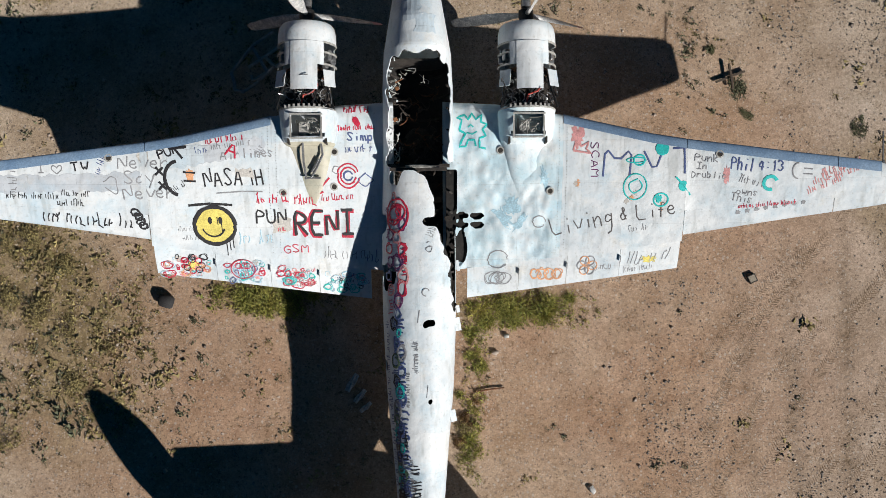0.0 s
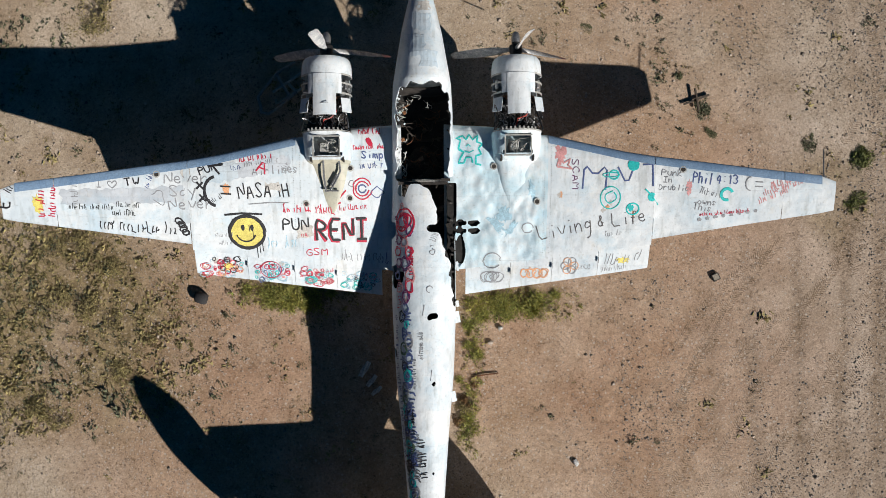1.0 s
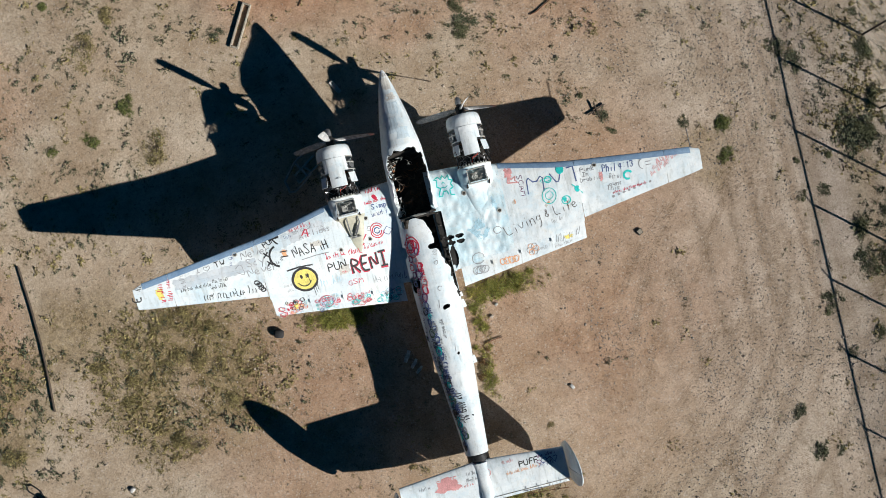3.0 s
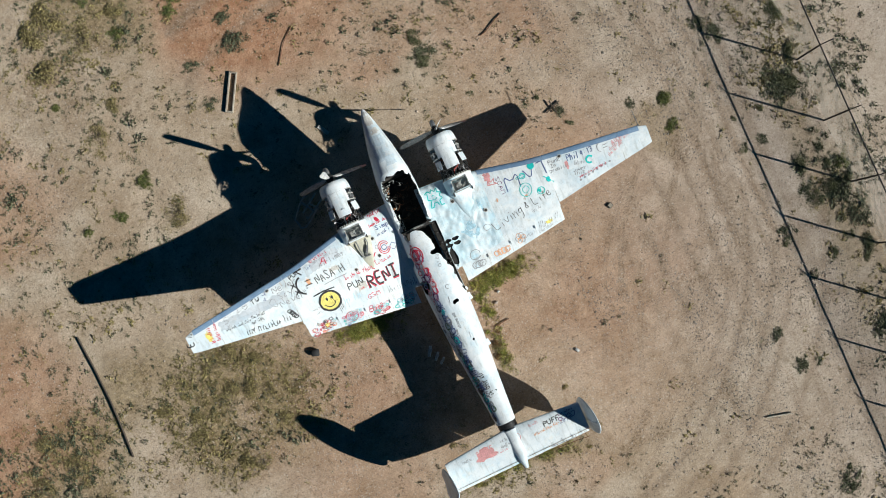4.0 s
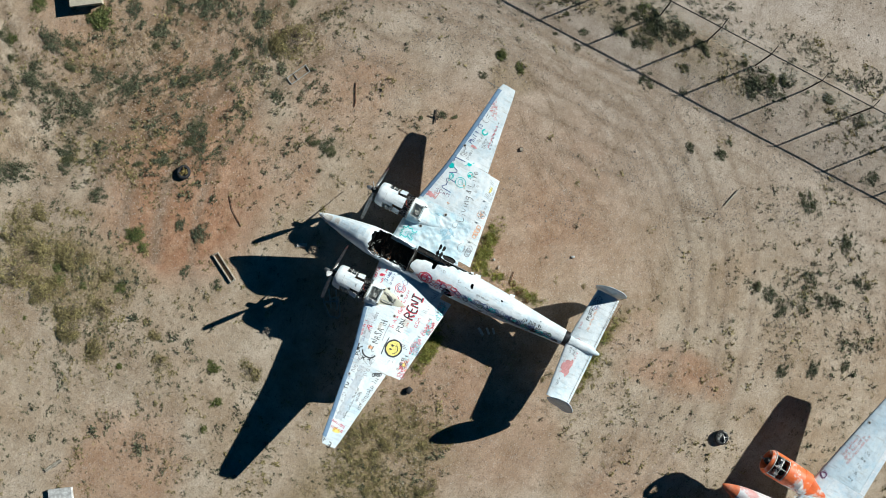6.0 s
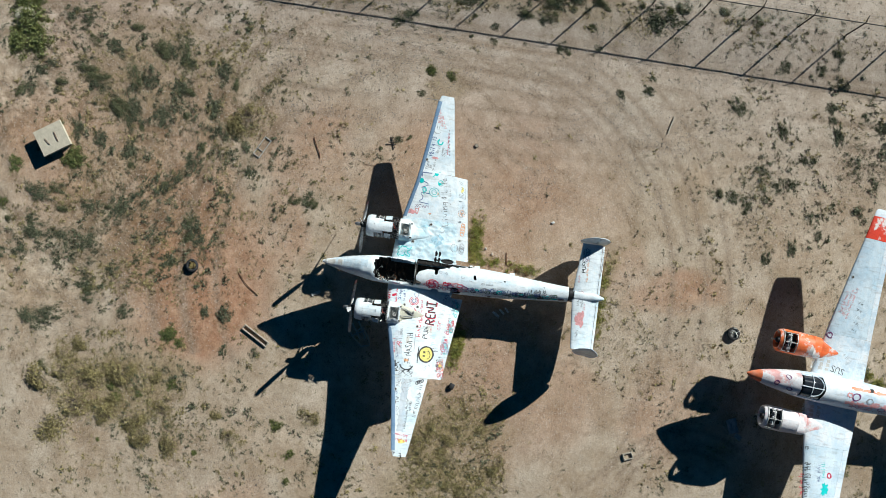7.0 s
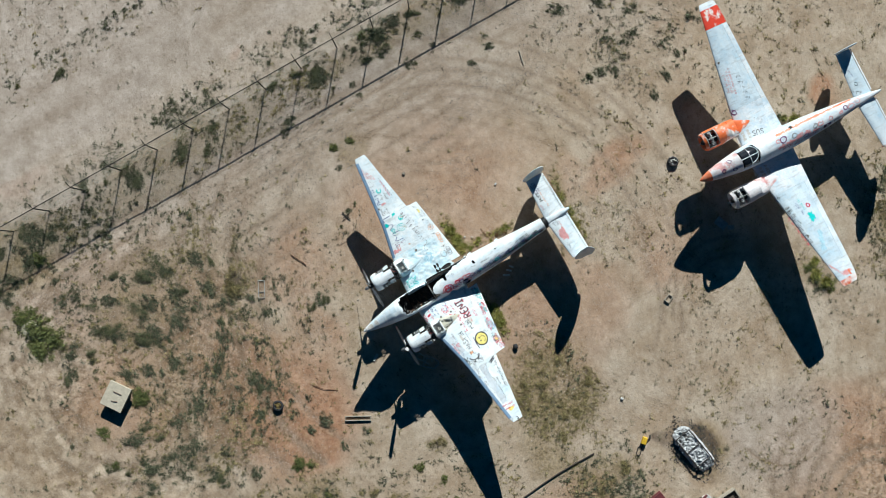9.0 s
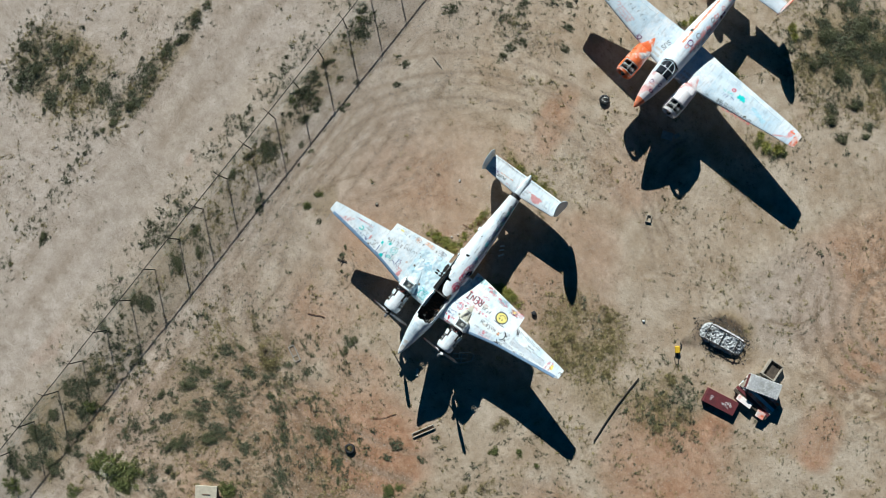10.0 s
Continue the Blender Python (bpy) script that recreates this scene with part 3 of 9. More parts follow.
    lumps.inputs["Strength"].default_value, lumps.inputs["Distance"].default_value = 0.55, 0.03
    l.new(noise_at(6.0, 9, 0.6), lumps.inputs["Height"])
    fine.inputs["Strength"].default_value, fine.inputs["Distance"].default_value = 0.75, 0.018
    l.new(value("ADD", value("MULTIPLY", noise_at(45.0, 3, 0.7), 0.5), value("MULTIPLY", spot, 0.6)), fine.inputs["Height"])
    press.inputs["Strength"].default_value, press.inputs["Distance"].default_value = 0.22, 0.012
    l.new(tread, press.inputs["Height"])
    l.new(lumps.outputs["Normal"], fine.inputs["Normal"])
    l.new(fine.outputs["Normal"], press.inputs["Normal"])
    l.new(press.outputs["Normal"], shader.inputs["Normal"])
    return m


GROUND = ground_material()
ground_ob = part("ground", build_ground(), GROUND, smooth=0)
tagged(ground_ob, "sandy desert ground with wheel tracks, gravel and rusty soil patches", "ground", kind="structure")


def floor_at(x, y):
    return float(soil(np.array([float(x)]), np.array([float(y)]))[0][0])


def raw_mesh(name, co, faces):
    """A mesh from arrays; all faces have as many corners as the array is wide."""
    me = bpy.data.meshes.new(name)
    co, faces = np.asarray(co, float), np.asarray(faces, int)
    me.vertices.add(len(co))
    me.vertices.foreach_set("co", co.ravel())
    me.loops.add(faces.size)
    me.loops.foreach_set("vertex_index", faces.ravel())
    me.polygons.add(len(faces))
    me.polygons.foreach_set("loop_start", np.arange(0, faces.size, faces.shape[1]))
    me.update(calc_edges=True)
    return me


# ---- tread prints pressed into the sand ----
def smooth_path(points, step):
    """Even steps along a smooth curve through the points, with the heading at each."""
    p = [Vector(q) for q in points]
    p = [p[0] * 2 - p[1]] + p + [p[-1] * 2 - p[-2]]
    line = []
    for a, b, c, d in zip(p, p[1:], p[2:], p[3:]):
        count = max(2, int((c - b).length / step))
        for k in range(count):
            t = k / count
            line.append(0.5 * (2 * b + (c - a) * t + (2 * a - 5 * b + 4 * c - d) * t * t + (3 * b - 3 * c + d - a) * t ** 3))
    return line


def tread_prints(name, paths, label):
    """Chevron ridges that tyres left along the paths; a path is its points, its width and its wear."""
    r = random.Random(17)
    co, faces = [], []
    for points, width, kept in paths:
        line = smooth_path(points, 0.048)
        for a, b in zip(line, line[1:]):
            if fbm(np.array([a.x]), np.array([a.y]), 1.6, 181, 2)[0] > kept or r.random() < 0.06:
                continue
            ahead = (b - a).normalized()
            side = Vector((-ahead.y, ahead.x))
            for s in (-1, 1):
                n = len(co)
                inner, outer = a + side * (s * 0.012) + ahead * 0.05, a + side * (s * width * r.uniform(0.42, 0.52))
                for end in (inner, outer):
                    for k, h in ((-0.016, -0.004), (0.0, r.uniform(0.002, 0.0065)), (0.016, -0.004)):
                        q = end + ahead * k
                        co.append((q.x, q.y, h))
                faces += [(n, n + 1, n + 4, n + 3), (n + 1, n + 2, n + 5, n + 4)]
    co = np.array(co)
    co[:, 2] += soil(co[:, 0], co[:, 1])[0]
    return tagged(part(name, raw_mesh(name, co, faces), GROUND, smooth=0), label, "wheel tracks", kind="stuff")


def circle_path(radius, start, end, cx=0.0, cy=-0.7):
    return [(cx + radius * math.cos(radians(a)), cy + radius * math.sin(radians(a))) for a in range(start, end, 8)]


tread_prints("tread_marks", (
    ([(8.9, 1.6), (7.52, -0.52), (6.92, -1.28), (6.31, -1.99), (5.92, -2.79), (5.36, -3.64), (4.2, -6.4)], 0.20, 0.66),
    ([(7.05, -0.98), (6.19, -1.69), (5.51, -2.44), (4.77, -3.63), (3.6, -6.2)], 0.20, 0.62),
    ([(8.6, -1.2), (7.65, -2.17), (7.06, -2.5), (6.63, -2.96), (6.11, -3.64), (4.9, -6.1), (4.2, -8.2)], 0.20, 0.66),
    ([(9.3, 0.6), (8.33, -1.42), (8.04, -1.88), (7.6, -2.55), (7.21, -3.13), (6.87, -3.65), (5.5, -6.0)], 0.20, 0.64),
    ([(9.1, 6.2), (9.15, 4.17), (9.33, 2.63), (9.15, 0.7), (8.7, -1.6)], 0.22, 0.55),
    ([(10.2, 2.0), (10.04, -0.19), (9.37, -2.33), (8.09, -4.65), (6.01, -7.27), (3.0, -10.2)], 0.22, 0.60),
    ([(9.7, 1.8), (9.53, -0.56), (8.72, -2.67), (7.32, -4.82), (5.48, -6.89), (2.5, -9.4)], 0.22, 0.58),
    ([(6.14, -2.1), (5.49, -3.34), (4.86, -5.32), (4.4, -7.6)], 0.20, 0.55),
    ([(10.9, 9.0), (11.0, 4.0), (10.7, -1.0), (10.0, -6.0), (9.2, -12.0)], 0.24, 0.55),
    ([(9.6, 9.5), (9.9, 4.0), (9.7, -1.0), (9.2, -6.0), (8.3, -12.0)], 0.24, 0.52),
    (circle_path(3.5, 20, 200, -20.5, -13.5), 0.22, 0.6), (circle_path(4.3, 10, 170, -20.5, -13.5), 0.22, 0.58), (circle_path(3.4, -30, 85, -9.0, -12.5), 0.2, 0.62)),
    "chevron tread prints of tyres pressed into the sand")

# ---- stones and plants ----
def stones(name, count, sizes, area, seed, label, mat=None, within=None, strips=()):
    """Many small angular stones strewn over the ground."""
    r = np.random.RandomState(seed)
    x0, x1, y0, y1 = area
    x, y = r.uniform(x0, x1, count * 3), r.uniform(y0, y1, count * 3)
    thick = fbm(x, y, 2.5, 71, 3) if not within else 0.45 * blob(x, y, *within) + 0.4 * fbm(x, y, 0.6, 73, 3)
    for x0, slope, width in strips:
        thick = thick + 0.5 * np.exp(-((x - x0 - slope * y - 0.8 * (fbm(x, y, 4.0, 67, 2) - 0.5)) / width) ** 2) * fbm(x, y, 1.1, 69, 3)
    pick = np.argsort(-(thick + 0.35 * r.rand(len(x))))[:count]
    x, y = x[pick], y[pick]
    z = soil(x, y)[0]
    size = sizes[0] + (sizes[1] - sizes[0]) * r.rand(count) ** 3
    corners = np.array([(1, 0, 0), (-1, 0, 0), (0, 1, 0), (0, -1, 0), (0, 0, 1), (0, 0, -1)], float)
    tri = np.array([(0, 2, 4), (2, 1, 4), (1, 3, 4), (3, 0, 4), (2, 0, 5), (1, 2, 5), (3, 1, 5), (0, 3, 5)])
    co = corners[None] * (0.65 + 0.7 * r.rand(count, 6, 1)) * size[:, None, None]
    co[:, :, 2] *= 0.6
    a = r.uniform(0, 6.28, count)
    ca, sa = np.cos(a)[:, None], np.sin(a)[:, None]
    co = np.stack([co[:, :, 0] * ca - co[:, :, 1] * sa + x[:, None], co[:, :, 0] * sa + co[:, :, 1] * ca + y[:, None], co[:, :, 2] + (z + size * 0.2)[:, None]], -1)
    ob = part(name, raw_mesh(name, co.reshape(-1, 3), (tri[None] + 6 * np.arange(count)[:, None, None]).reshape(-1, 3)), mat or STONE, smooth=0)
    return tagged(ob, label, "stones", kind="stuff")


def leaf_cloud(r, count, radius, height, leaf, lift=0.4, clumps=7, tight=1.0):
    """Leaf triangles gathered in uneven clumps under a low dome. Returns corners and faces."""
    heads = r.normal(0, 0.45, (clumps, 2)) * radius
    which = r.randint(0, clumps, count)
    spread = r.uniform(0.16, 0.38, clumps)[which] * radius * tight
    p = heads[which] + r.normal(0, 1, (count, 2)) * spread[:, None]
    d = np.hypot(p[:, 0], p[:, 1]) / radius
    top = np.clip(1.1 - d ** 2, 0.12, 1) * height * (0.6 + 0.5 * r.rand(clumps))[which]
    z = top * r.rand(count) ** 0.55
    way = r.normal(0, 1, (count, 3))
    way[:, 2] = np.abs(way[:, 2]) * lift
    way /= np.linalg.norm(way, axis=1)[:, None]
    side = np.cross(way, r.normal(0, 1, (count, 3)))
    side /= np.linalg.norm(side, axis=1)[:, None] + 1e-6
    length = leaf * (0.6 + 0.9 * r.rand(count))[:, None]
    base = np.stack([p[:, 0], p[:, 1], z], -1)
    co = np.stack([base - side * length * 0.35, base + side * length * 0.35, base + way * length], 1)
    return co.reshape(-1, 3), np.arange(count * 3).reshape(-1, 3)


def stalks(r, count, radius, height, width):
    """Thin blades that fan out from the foot."""
    a, lean = r.uniform(0, 6.28, count), r.uniform(0.15, 1.0, count)
    foot = r.normal(0, 0.22, (count, 2)) * radius
    tip = foot + np.stack([np.cos(a), np.sin(a)], 1) * (lean * radius)[:, None]
    h = height * (1.05 - lean * 0.75) * (0.6 + 0.5 * r.rand(count))
    side = np.stack([-np.sin(a), np.cos(a), np.zeros(count)], 1) * width
    lo, hi = np.column_stack([foot, np.zeros(count)]), np.column_stack([tip, h])
    mid = (lo * 0.45 + hi * 0.55) + np.column_stack([np.zeros((count, 2)), h * 0.18])
    co = np.stack([lo - side, lo + side, mid + side * 0.8, mid - side * 0.8, hi], 1)
    k = np.arange(count)[:, None] * 5
    return co.reshape(-1, 3), np.concatenate([k + [[0, 1, 2]], k + [[0, 2, 3]], k + [[3, 2, 4]]])


def shrub_kind(name, label, leaf_material, seed, leaves, leaf, height, twigs=26, blades=0, group="", clumps=7):
    """One shrub of radius 1 m with its twigs and leaves, kept for copying."""
    r = np.random.RandomState(seed)
    base = thing(name, label, "shrub", group=group)
    co, f = stalks(r, twigs, 0.85, height * 0.8, 0.012)
    part("stem", raw_mesh("stem", co, f), TWIG, base, smooth=0)
    if blades:
        co, f = stalks(r, blades, 1.0, height, 0.022)
    else:
        co, f = leaf_cloud(r, leaves, 0.95, height, leaf, clumps=clumps, tight=1.0 if clumps < 12 else 0.5)
    part("foliage", raw_mesh("foliage", co, f), leaf_material, base, smooth=0)
    return base


def along(x, y):
    """The heading along the circles round the wreck or the well cover, in degrees."""
    if math.hypot(x - 4.2, y - 16.2) < 8.5:
        return math.degrees(math.atan2(y - 16.2, x - 4.2)) + 90
    return math.degrees(math.atan2(y + 0.7, x)) + 90


def plant(kinds, places, seed, shrink=1.0, stretch=0.0):
    """Sets copies of the kinds at (x, y, radius); the first use of a kind is the kind itself."""
    r = random.Random(seed)
    for i, (x, y, radius) in enumerate(places):
        base = kinds[i % len(kinds)]
        k = radius * shrink * r.uniform(0.9, 1.1)
        lying = stretch * r.uniform(0.4, 1.2)
        turn = r.uniform(0, 360) if not stretch else along(x, y) + r.uniform(-30, 30)
        m = pose(x, y, floor_at(x, y) - 0.01, 0, 0, turn) @ Matrix.Diagonal((k * r.uniform(0.85, 1.15) * (1 + lying), k * (1 - 0.2 * lying), k * r.uniform(0.75, 1.05) * (1 - 0.2 * lying), 1))
        if base.get("used"):
            ob = base.copy()
            scene.collection.objects.link(ob)
            for child in base.children:
                c = child.copy()
                scene.collection.objects.link(c)
                c.parent = ob
            ob.matrix_basis = m
        else:
            base["used"] = 1
            base.matrix_basis = m


GREY = [shrub_kind("shrub", "grey-green desert shrub with twiggy gaps on bare sand", LEAF_GREY, 11 + k, 1700, 0.085, 0.42, group="grey shrubs") for k in range(4)]
DRY = [shrub_kind("dry_shrub", "half-dead straw-coloured brush on sandy ground", LEAF_DRY, 31 + k, 1000, 0.09, 0.34, 70, group="dry shrubs") for k in range(3)]
GREEN = [shrub_kind("green_weed", "dull green leafy weed clump on bare sand", LEAF_GREEN, 51 + k, 1100, 0.10, 0.32, group="green weeds", clumps=18) for k in range(3)]
TUFT = [shrub_kind("grass_tuft", "yellow-green grass tuft growing beside the airplane", LEAF_YELLOW, 71 + k, 0, 0.1, 0.9, 20, 260, group="grass tufts") for k in range(3)]
DEAD = [shrub_kind("dead_bush", "dead rust-brown bush leaning on the fuselage", LEAF_BROWN, 91 + k, 900, 0.10, 0.7, 60, group="dead bushes", clumps=12) for k in range(2)]
MAT = [shrub_kind("brush", "low dark sage-green brush spreading over the sand", LEAF_SAGE, 111 + k, 1000, 0.10, 0.20, 20, group="low brush", clumps=26) for k in range(5)]

FENCE_NORTH = [(12.8, -6.3, 0.45), (12.0, -4.1, 0.5), (12.0, -2.8, 0.5), (12.7, -0.3, 0.78), (13.2, 0.5, 0.56), (13.3, 1.9, 0.63), (13.0, 5.8, 0.56), (12.7, 7.7, 0.88), (12.2, 6.5, 0.56), (13.5, 10.6, 0.69), (12.6, 10.5, 0.63),
               (13.5, 11.8, 0.38), (14.0, 12.9, 0.56), (11.4, 13.3, 0.44), (12.2, 13.8, 0.31), (12.0, 17.2, 0.56), (13.5, 19.8, 0.81), (13.5, 16.7, 0.75), (13.2, 18.4, 0.69), (11.6, 20.7, 0.87), (12.6, 21.8, 0.81), (13.9, 21.3, 0.63), (11.4, 19.4, 0.56), (11.2, 17.7, 0.44)]
FENCE_SOUTH = [(12.9, -0.4, 0.36), (13.3, -0.1, 0.28), (12.6, -3.9, 0.52), (13.2, -3.9, 0.32), (12.8, -3.2, 0.28), (12.5, -5.6, 0.22), (12.9, -6.0, 0.3), (11.8, -5.9, 0.24), (13.1, -9.6, 0.48), (12.4, -9.8, 0.32), (13.0, -7.9, 0.32), (12.6, -8.7, 0.24),
               (5.3, -12.3, 0.36), (10.6, -1.7, 0.28), (10.5, -5.0, 0.24), (9.3, -12.2, 0.24), (9.1, -12.8, 0.20), (7.2, -16.1, 0.28), (11.6, -0.7, 0.24), (10.7, -0.7, 0.20), (13.2, -11.5, 0.5), (12.9, -13.0, 0.45)]
BEYOND = [(25.4, 2.2, 0.7), (24.7, 1.5, 0.76), (25.6, 3.9, 0.82), (24.2, 3.3, 0.7), (22.8, 3.0, 0.7), (21.8, 2.5, 0.63), (25.8, 5.3, 0.7), (20.4, 3.6, 0.63), (20.2, 2.3, 0.69), (20.2, 0.7, 0.57), (20.4, -1.1, 0.63), (20.2, -2.2, 0.57),
          (20.3, -3.9, 0.63), (20.2, -4.8, 0.51), (20.6, 4.3, 0.44), (19.7, 10.9, 0.57), (20.2, 13.2, 0.38), (15.9, 2.2, 0.31), (26.5, 3.8, 0.51), (23.5, 1.6, 0.51)]
AHEAD = [(8.4, 12.6, 0.69), (8.2, 11.6, 0.62), (6.7, 11.3, 0.44), (7.3, 9.2, 0.37), (5.8, 14.1, 0.56), (6.7, 15.1, 0.56), (8.1, 10.4, 0.37), (4.9, 13.1, 0.31), (9.2, 13.9, 0.44), (1.1, 10.4, 0.5), (0.4, 10.3, 0.45), (2.5, 5.3, 0.4), (2.5, 5.9, 0.37),
         (5.4, 8.8, 0.45), (4.4, 10.4, 0.38), (5.6, 11.2, 0.37), (7.1, 15.8, 0.5), (8.4, 15.7, 0.44), (3.2, 13.3, 0.37), (2.5, 11.7, 0.31), (-1.4, 11.8, 0.33), (7.0, 13.7, 0.6), (6.8, 15.7, 0.6), (5.6, 14.3, 0.6), (6.4, 16.9, 0.43), (1.7, 16.4, 0.54)]
AHEAD_FAR = [(0.8, 16.0, 0.43), (0.8, 19.0, 0.49), (0.1, 18.3, 0.38), (-2.5, 14.4, 0.38), (2.5, 6.2, 0.3), (-6.0, 15.9, 0.43), (1.2, 14.0, 0.32), (5.7, 18.7, 0.43), (4.5, 16.7, 0.27), (1.7, 8.8, 0.29), (-0.8, 10.9, 0.36), (-2.9, 9.3, 0.29), (2.4, 5.1, 0.29), (3.4, 3.6, 0.2), (5.3, 2.6, 0.2), (5.9, 1.4, 0.25)]
SOUTH_WEST = [(-8.3, -23.7, 0.8), (-9.9, -23.7, 0.8), (-11.3, -23.2, 0.74), (-10.1, -22.3, 0.62), (-9.6, -25.1, 0.74), (-8.7, -22.1, 0.56), (-10.8, -24.8, 0.68), (-11.9, -21.4, 0.43), (-11.3, -20.1, 0.49), (-12.4, -19.6, 0.37), (-13.3, -20.5, 0.31)]
DEAD_BRUSH = [(-6.8, 3.8, 0.28), (-7.5, -1.8, 0.36), (-6.9, -2.0, 0.32), (-7.9, -2.0, 0.3), (-6.3, -3.3, 0.28), (-7.9, -4.1, 0.35), (-7.5, -4.3, 0.28), (-9.1, -2.8, 0.28), (-9.7, -1.6, 0.26), (-6.4, -2.3, 0.25), (-7.1, -0.7, 0.28), (-6.4, -1.2, 0.25), (-7.6, -0.8, 0.25), (-8.9, -2.2, 0.3),
              (-4.9, 14.4, 0.41), (-5.4, 15.1, 0.37), (-5.7, 12.1, 0.33), (-8.1, 13.0, 0.36), (-5.9, 12.8, 0.41), (-7.0, 12.7, 0.37), (-5.9, 10.9, 0.33), (-13.0, -2.0, 0.45), (-13.6, -0.8, 0.4), (-12.6, -3.4, 0.4), (-14.2, -2.2, 0.4), (0.8, -4.2, 0.22), (0.9, -4.7, 0.14)]
WEEDS = [(8.9, 18.7, 0.81), (7.9, 18.2, 0.68), (9.8, 19.0, 0.5), (11.9, 16.7, 0.5), (7.8, 19.0, 0.56), (9.9, 21.0, 0.5), (3.1, 15.7, 0.5), (9.0, 0.8, 0.28), (8.9, 0.0, 0.2), (-3.9, 10.6, 0.45), (-4.3, 10.1, 0.32), (2.5, 18.4, 0.38), (-7.35, 5.45, 0.26), (-7.1, 5.65, 0.16), (-8.45, 4.75, 0.24), (-9.6, 4.7, 0.22),
         (-8.9, 8.8, 0.16), (-6.1, 10.2, 0.3), (-6.5, 12.8, 0.3), (-8.8, -16.7, 0.43), (-10.1, -17.1, 0.43), (-2.1, -20.0, 0.37), (-5.6, -18.9, 0.5), (13.2, -3.4, 0.3), (12.9, -9.2, 0.3)]
EDGE_GRASS = [(1.9, -2.1, 0.24), (1.5, -2.1, 0.2), (2.3, -2.0, 0.28), (1.2, -2.3, 0.2), (0.9, -2.5, 0.16), (2.7, -1.9, 0.16), (1.7, -2.3, 0.18), (-3.2, -1.8, 0.22), (-2.8, -1.9, 0.28), (-2.4, -2.0, 0.22), (-3.1, -2.0, 0.15), (-1.9, -1.8, 0.2), (0.9, -2.9, 0.16), (1.1, -3.1, 0.16), (0.7, -3.6, 0.12), (-3.6, -1.7, 0.15)]
TAIL_GRASS = [(2.5, -7.1, 0.16), (2.6, -7.4, 0.14), (-1.8, -6.4, 0.16), (-1.5, -6.6, 0.14), (-0.9, -7.8, 0.18), (-1.4, -7.9, 0.16), (0.1, -7.9, 0.16), (0.9, -7.9, 0.16), (2.1, -8.2, 0.12), (-2.0, -7.7, 0.12), (-2.3, -7.2, 0.12), (2.2, -6.2, 0.14)]
for places in (FENCE_NORTH, FENCE_SOUTH, BEYOND, AHEAD, AHEAD_FAR):
    plant(GREY, places, len(places), 0.5 if places in (FENCE_NORTH, BEYOND) else 0.6, stretch=0.6 if places in (AHEAD, AHEAD_FAR, FENCE_NORTH) else 0.25)
plant(DRY, DEAD_BRUSH, 3)
plant(GREY, SOUTH_WEST, 8, 0.9)
plant(DRY, TAIL_GRASS, 4)
plant(GREEN, WEEDS, 5)
plant(TUFT, EDGE_GRASS, 6)

BRUSH_AHEAD_A = [(13.13, 18.34, 0.52), (13.07, 16.58, 0.69), (12.93, 14.82, 0.52), (12.78, 7.81, 0.73), (12.69, 10.44, 0.56), (11.95, 17.3, 0.82), (11.46, 18.37, 0.69), (11.71, 15.38, 0.39), (11.63, 12.83, 0.39), (10.13, 14.44, 0.26), (12.33, -0.2, 0.69), (11.27, 2.09, 0.6), (9.47, 16.82, 0.6), (9.28, 16.12, 0.43), (10.52, 16.63, 0.39), (8.27, 14.82, 0.6), (8.28, 12.28, 0.69), (8.07, 11.41, 0.69), (7.07, 13.01, 0.78), (6.86, 11.61, 0.69), (5.69, 13.56, 0.69), (5.48, 12.34, 0.65), (6.45, 15.29, 0.6), (7.26, 16.16, 0.52), (4.54, 15.85, 0.69), (4.16, 14.81, 0.69), (3.77, 13.42, 0.69), (6.96, 17.74, 0.69), (5.84, 18.28, 0.56), (5.98, 17.05, 0.39)]
BRUSH_AHEAD_B = [(7.85, 9.85, 0.69), (6.11, 10.06, 0.69), (5.05, 9.56, 0.6), (3.69, 10.63, 0.69), (2.84, 11.17, 0.52), (2.33, 11.71, 0.52), (2.58, 5.44, 0.56), (2.25, 8.92, 0.43), (7.92, 1.14, 0.3), (5.77, 1.89, 0.39), (1.37, 17.13, 0.73), (1.13, 14.87, 0.52), (0.89, 18.71, 0.35), (0.24, 17.32, 0.45), (1.26, 13.47, 0.78), (0.81, 10.17, 0.69), (0.28, 9.84, 0.43), (-1.22, 17.7, 0.56), (-1.36, 18.57, 0.52), (-0.37, 17.16, 0.79), (-0.32, 15.94, 0.45), (-2.26, 14.58, 0.56), (-2.78, 14.42, 0.47), (-3.86, 16, 0.73), (-4.09, 16.87, 0.65), (-0.44, 14.72, 0.6), (-0.8, 11.08, 0.56), (-1.02, 12.56, 0.35), (-1.51, 13.52, 0.6), (-2.84, 9.21, 0.43)]
BRUSH_AHEAD_C = [(-2.86, 8.35, 0.65), (-4.41, 8.21, 0.39), (-4.28, 6.82, 0.43), (-3.26, 12.69, 0.6)]
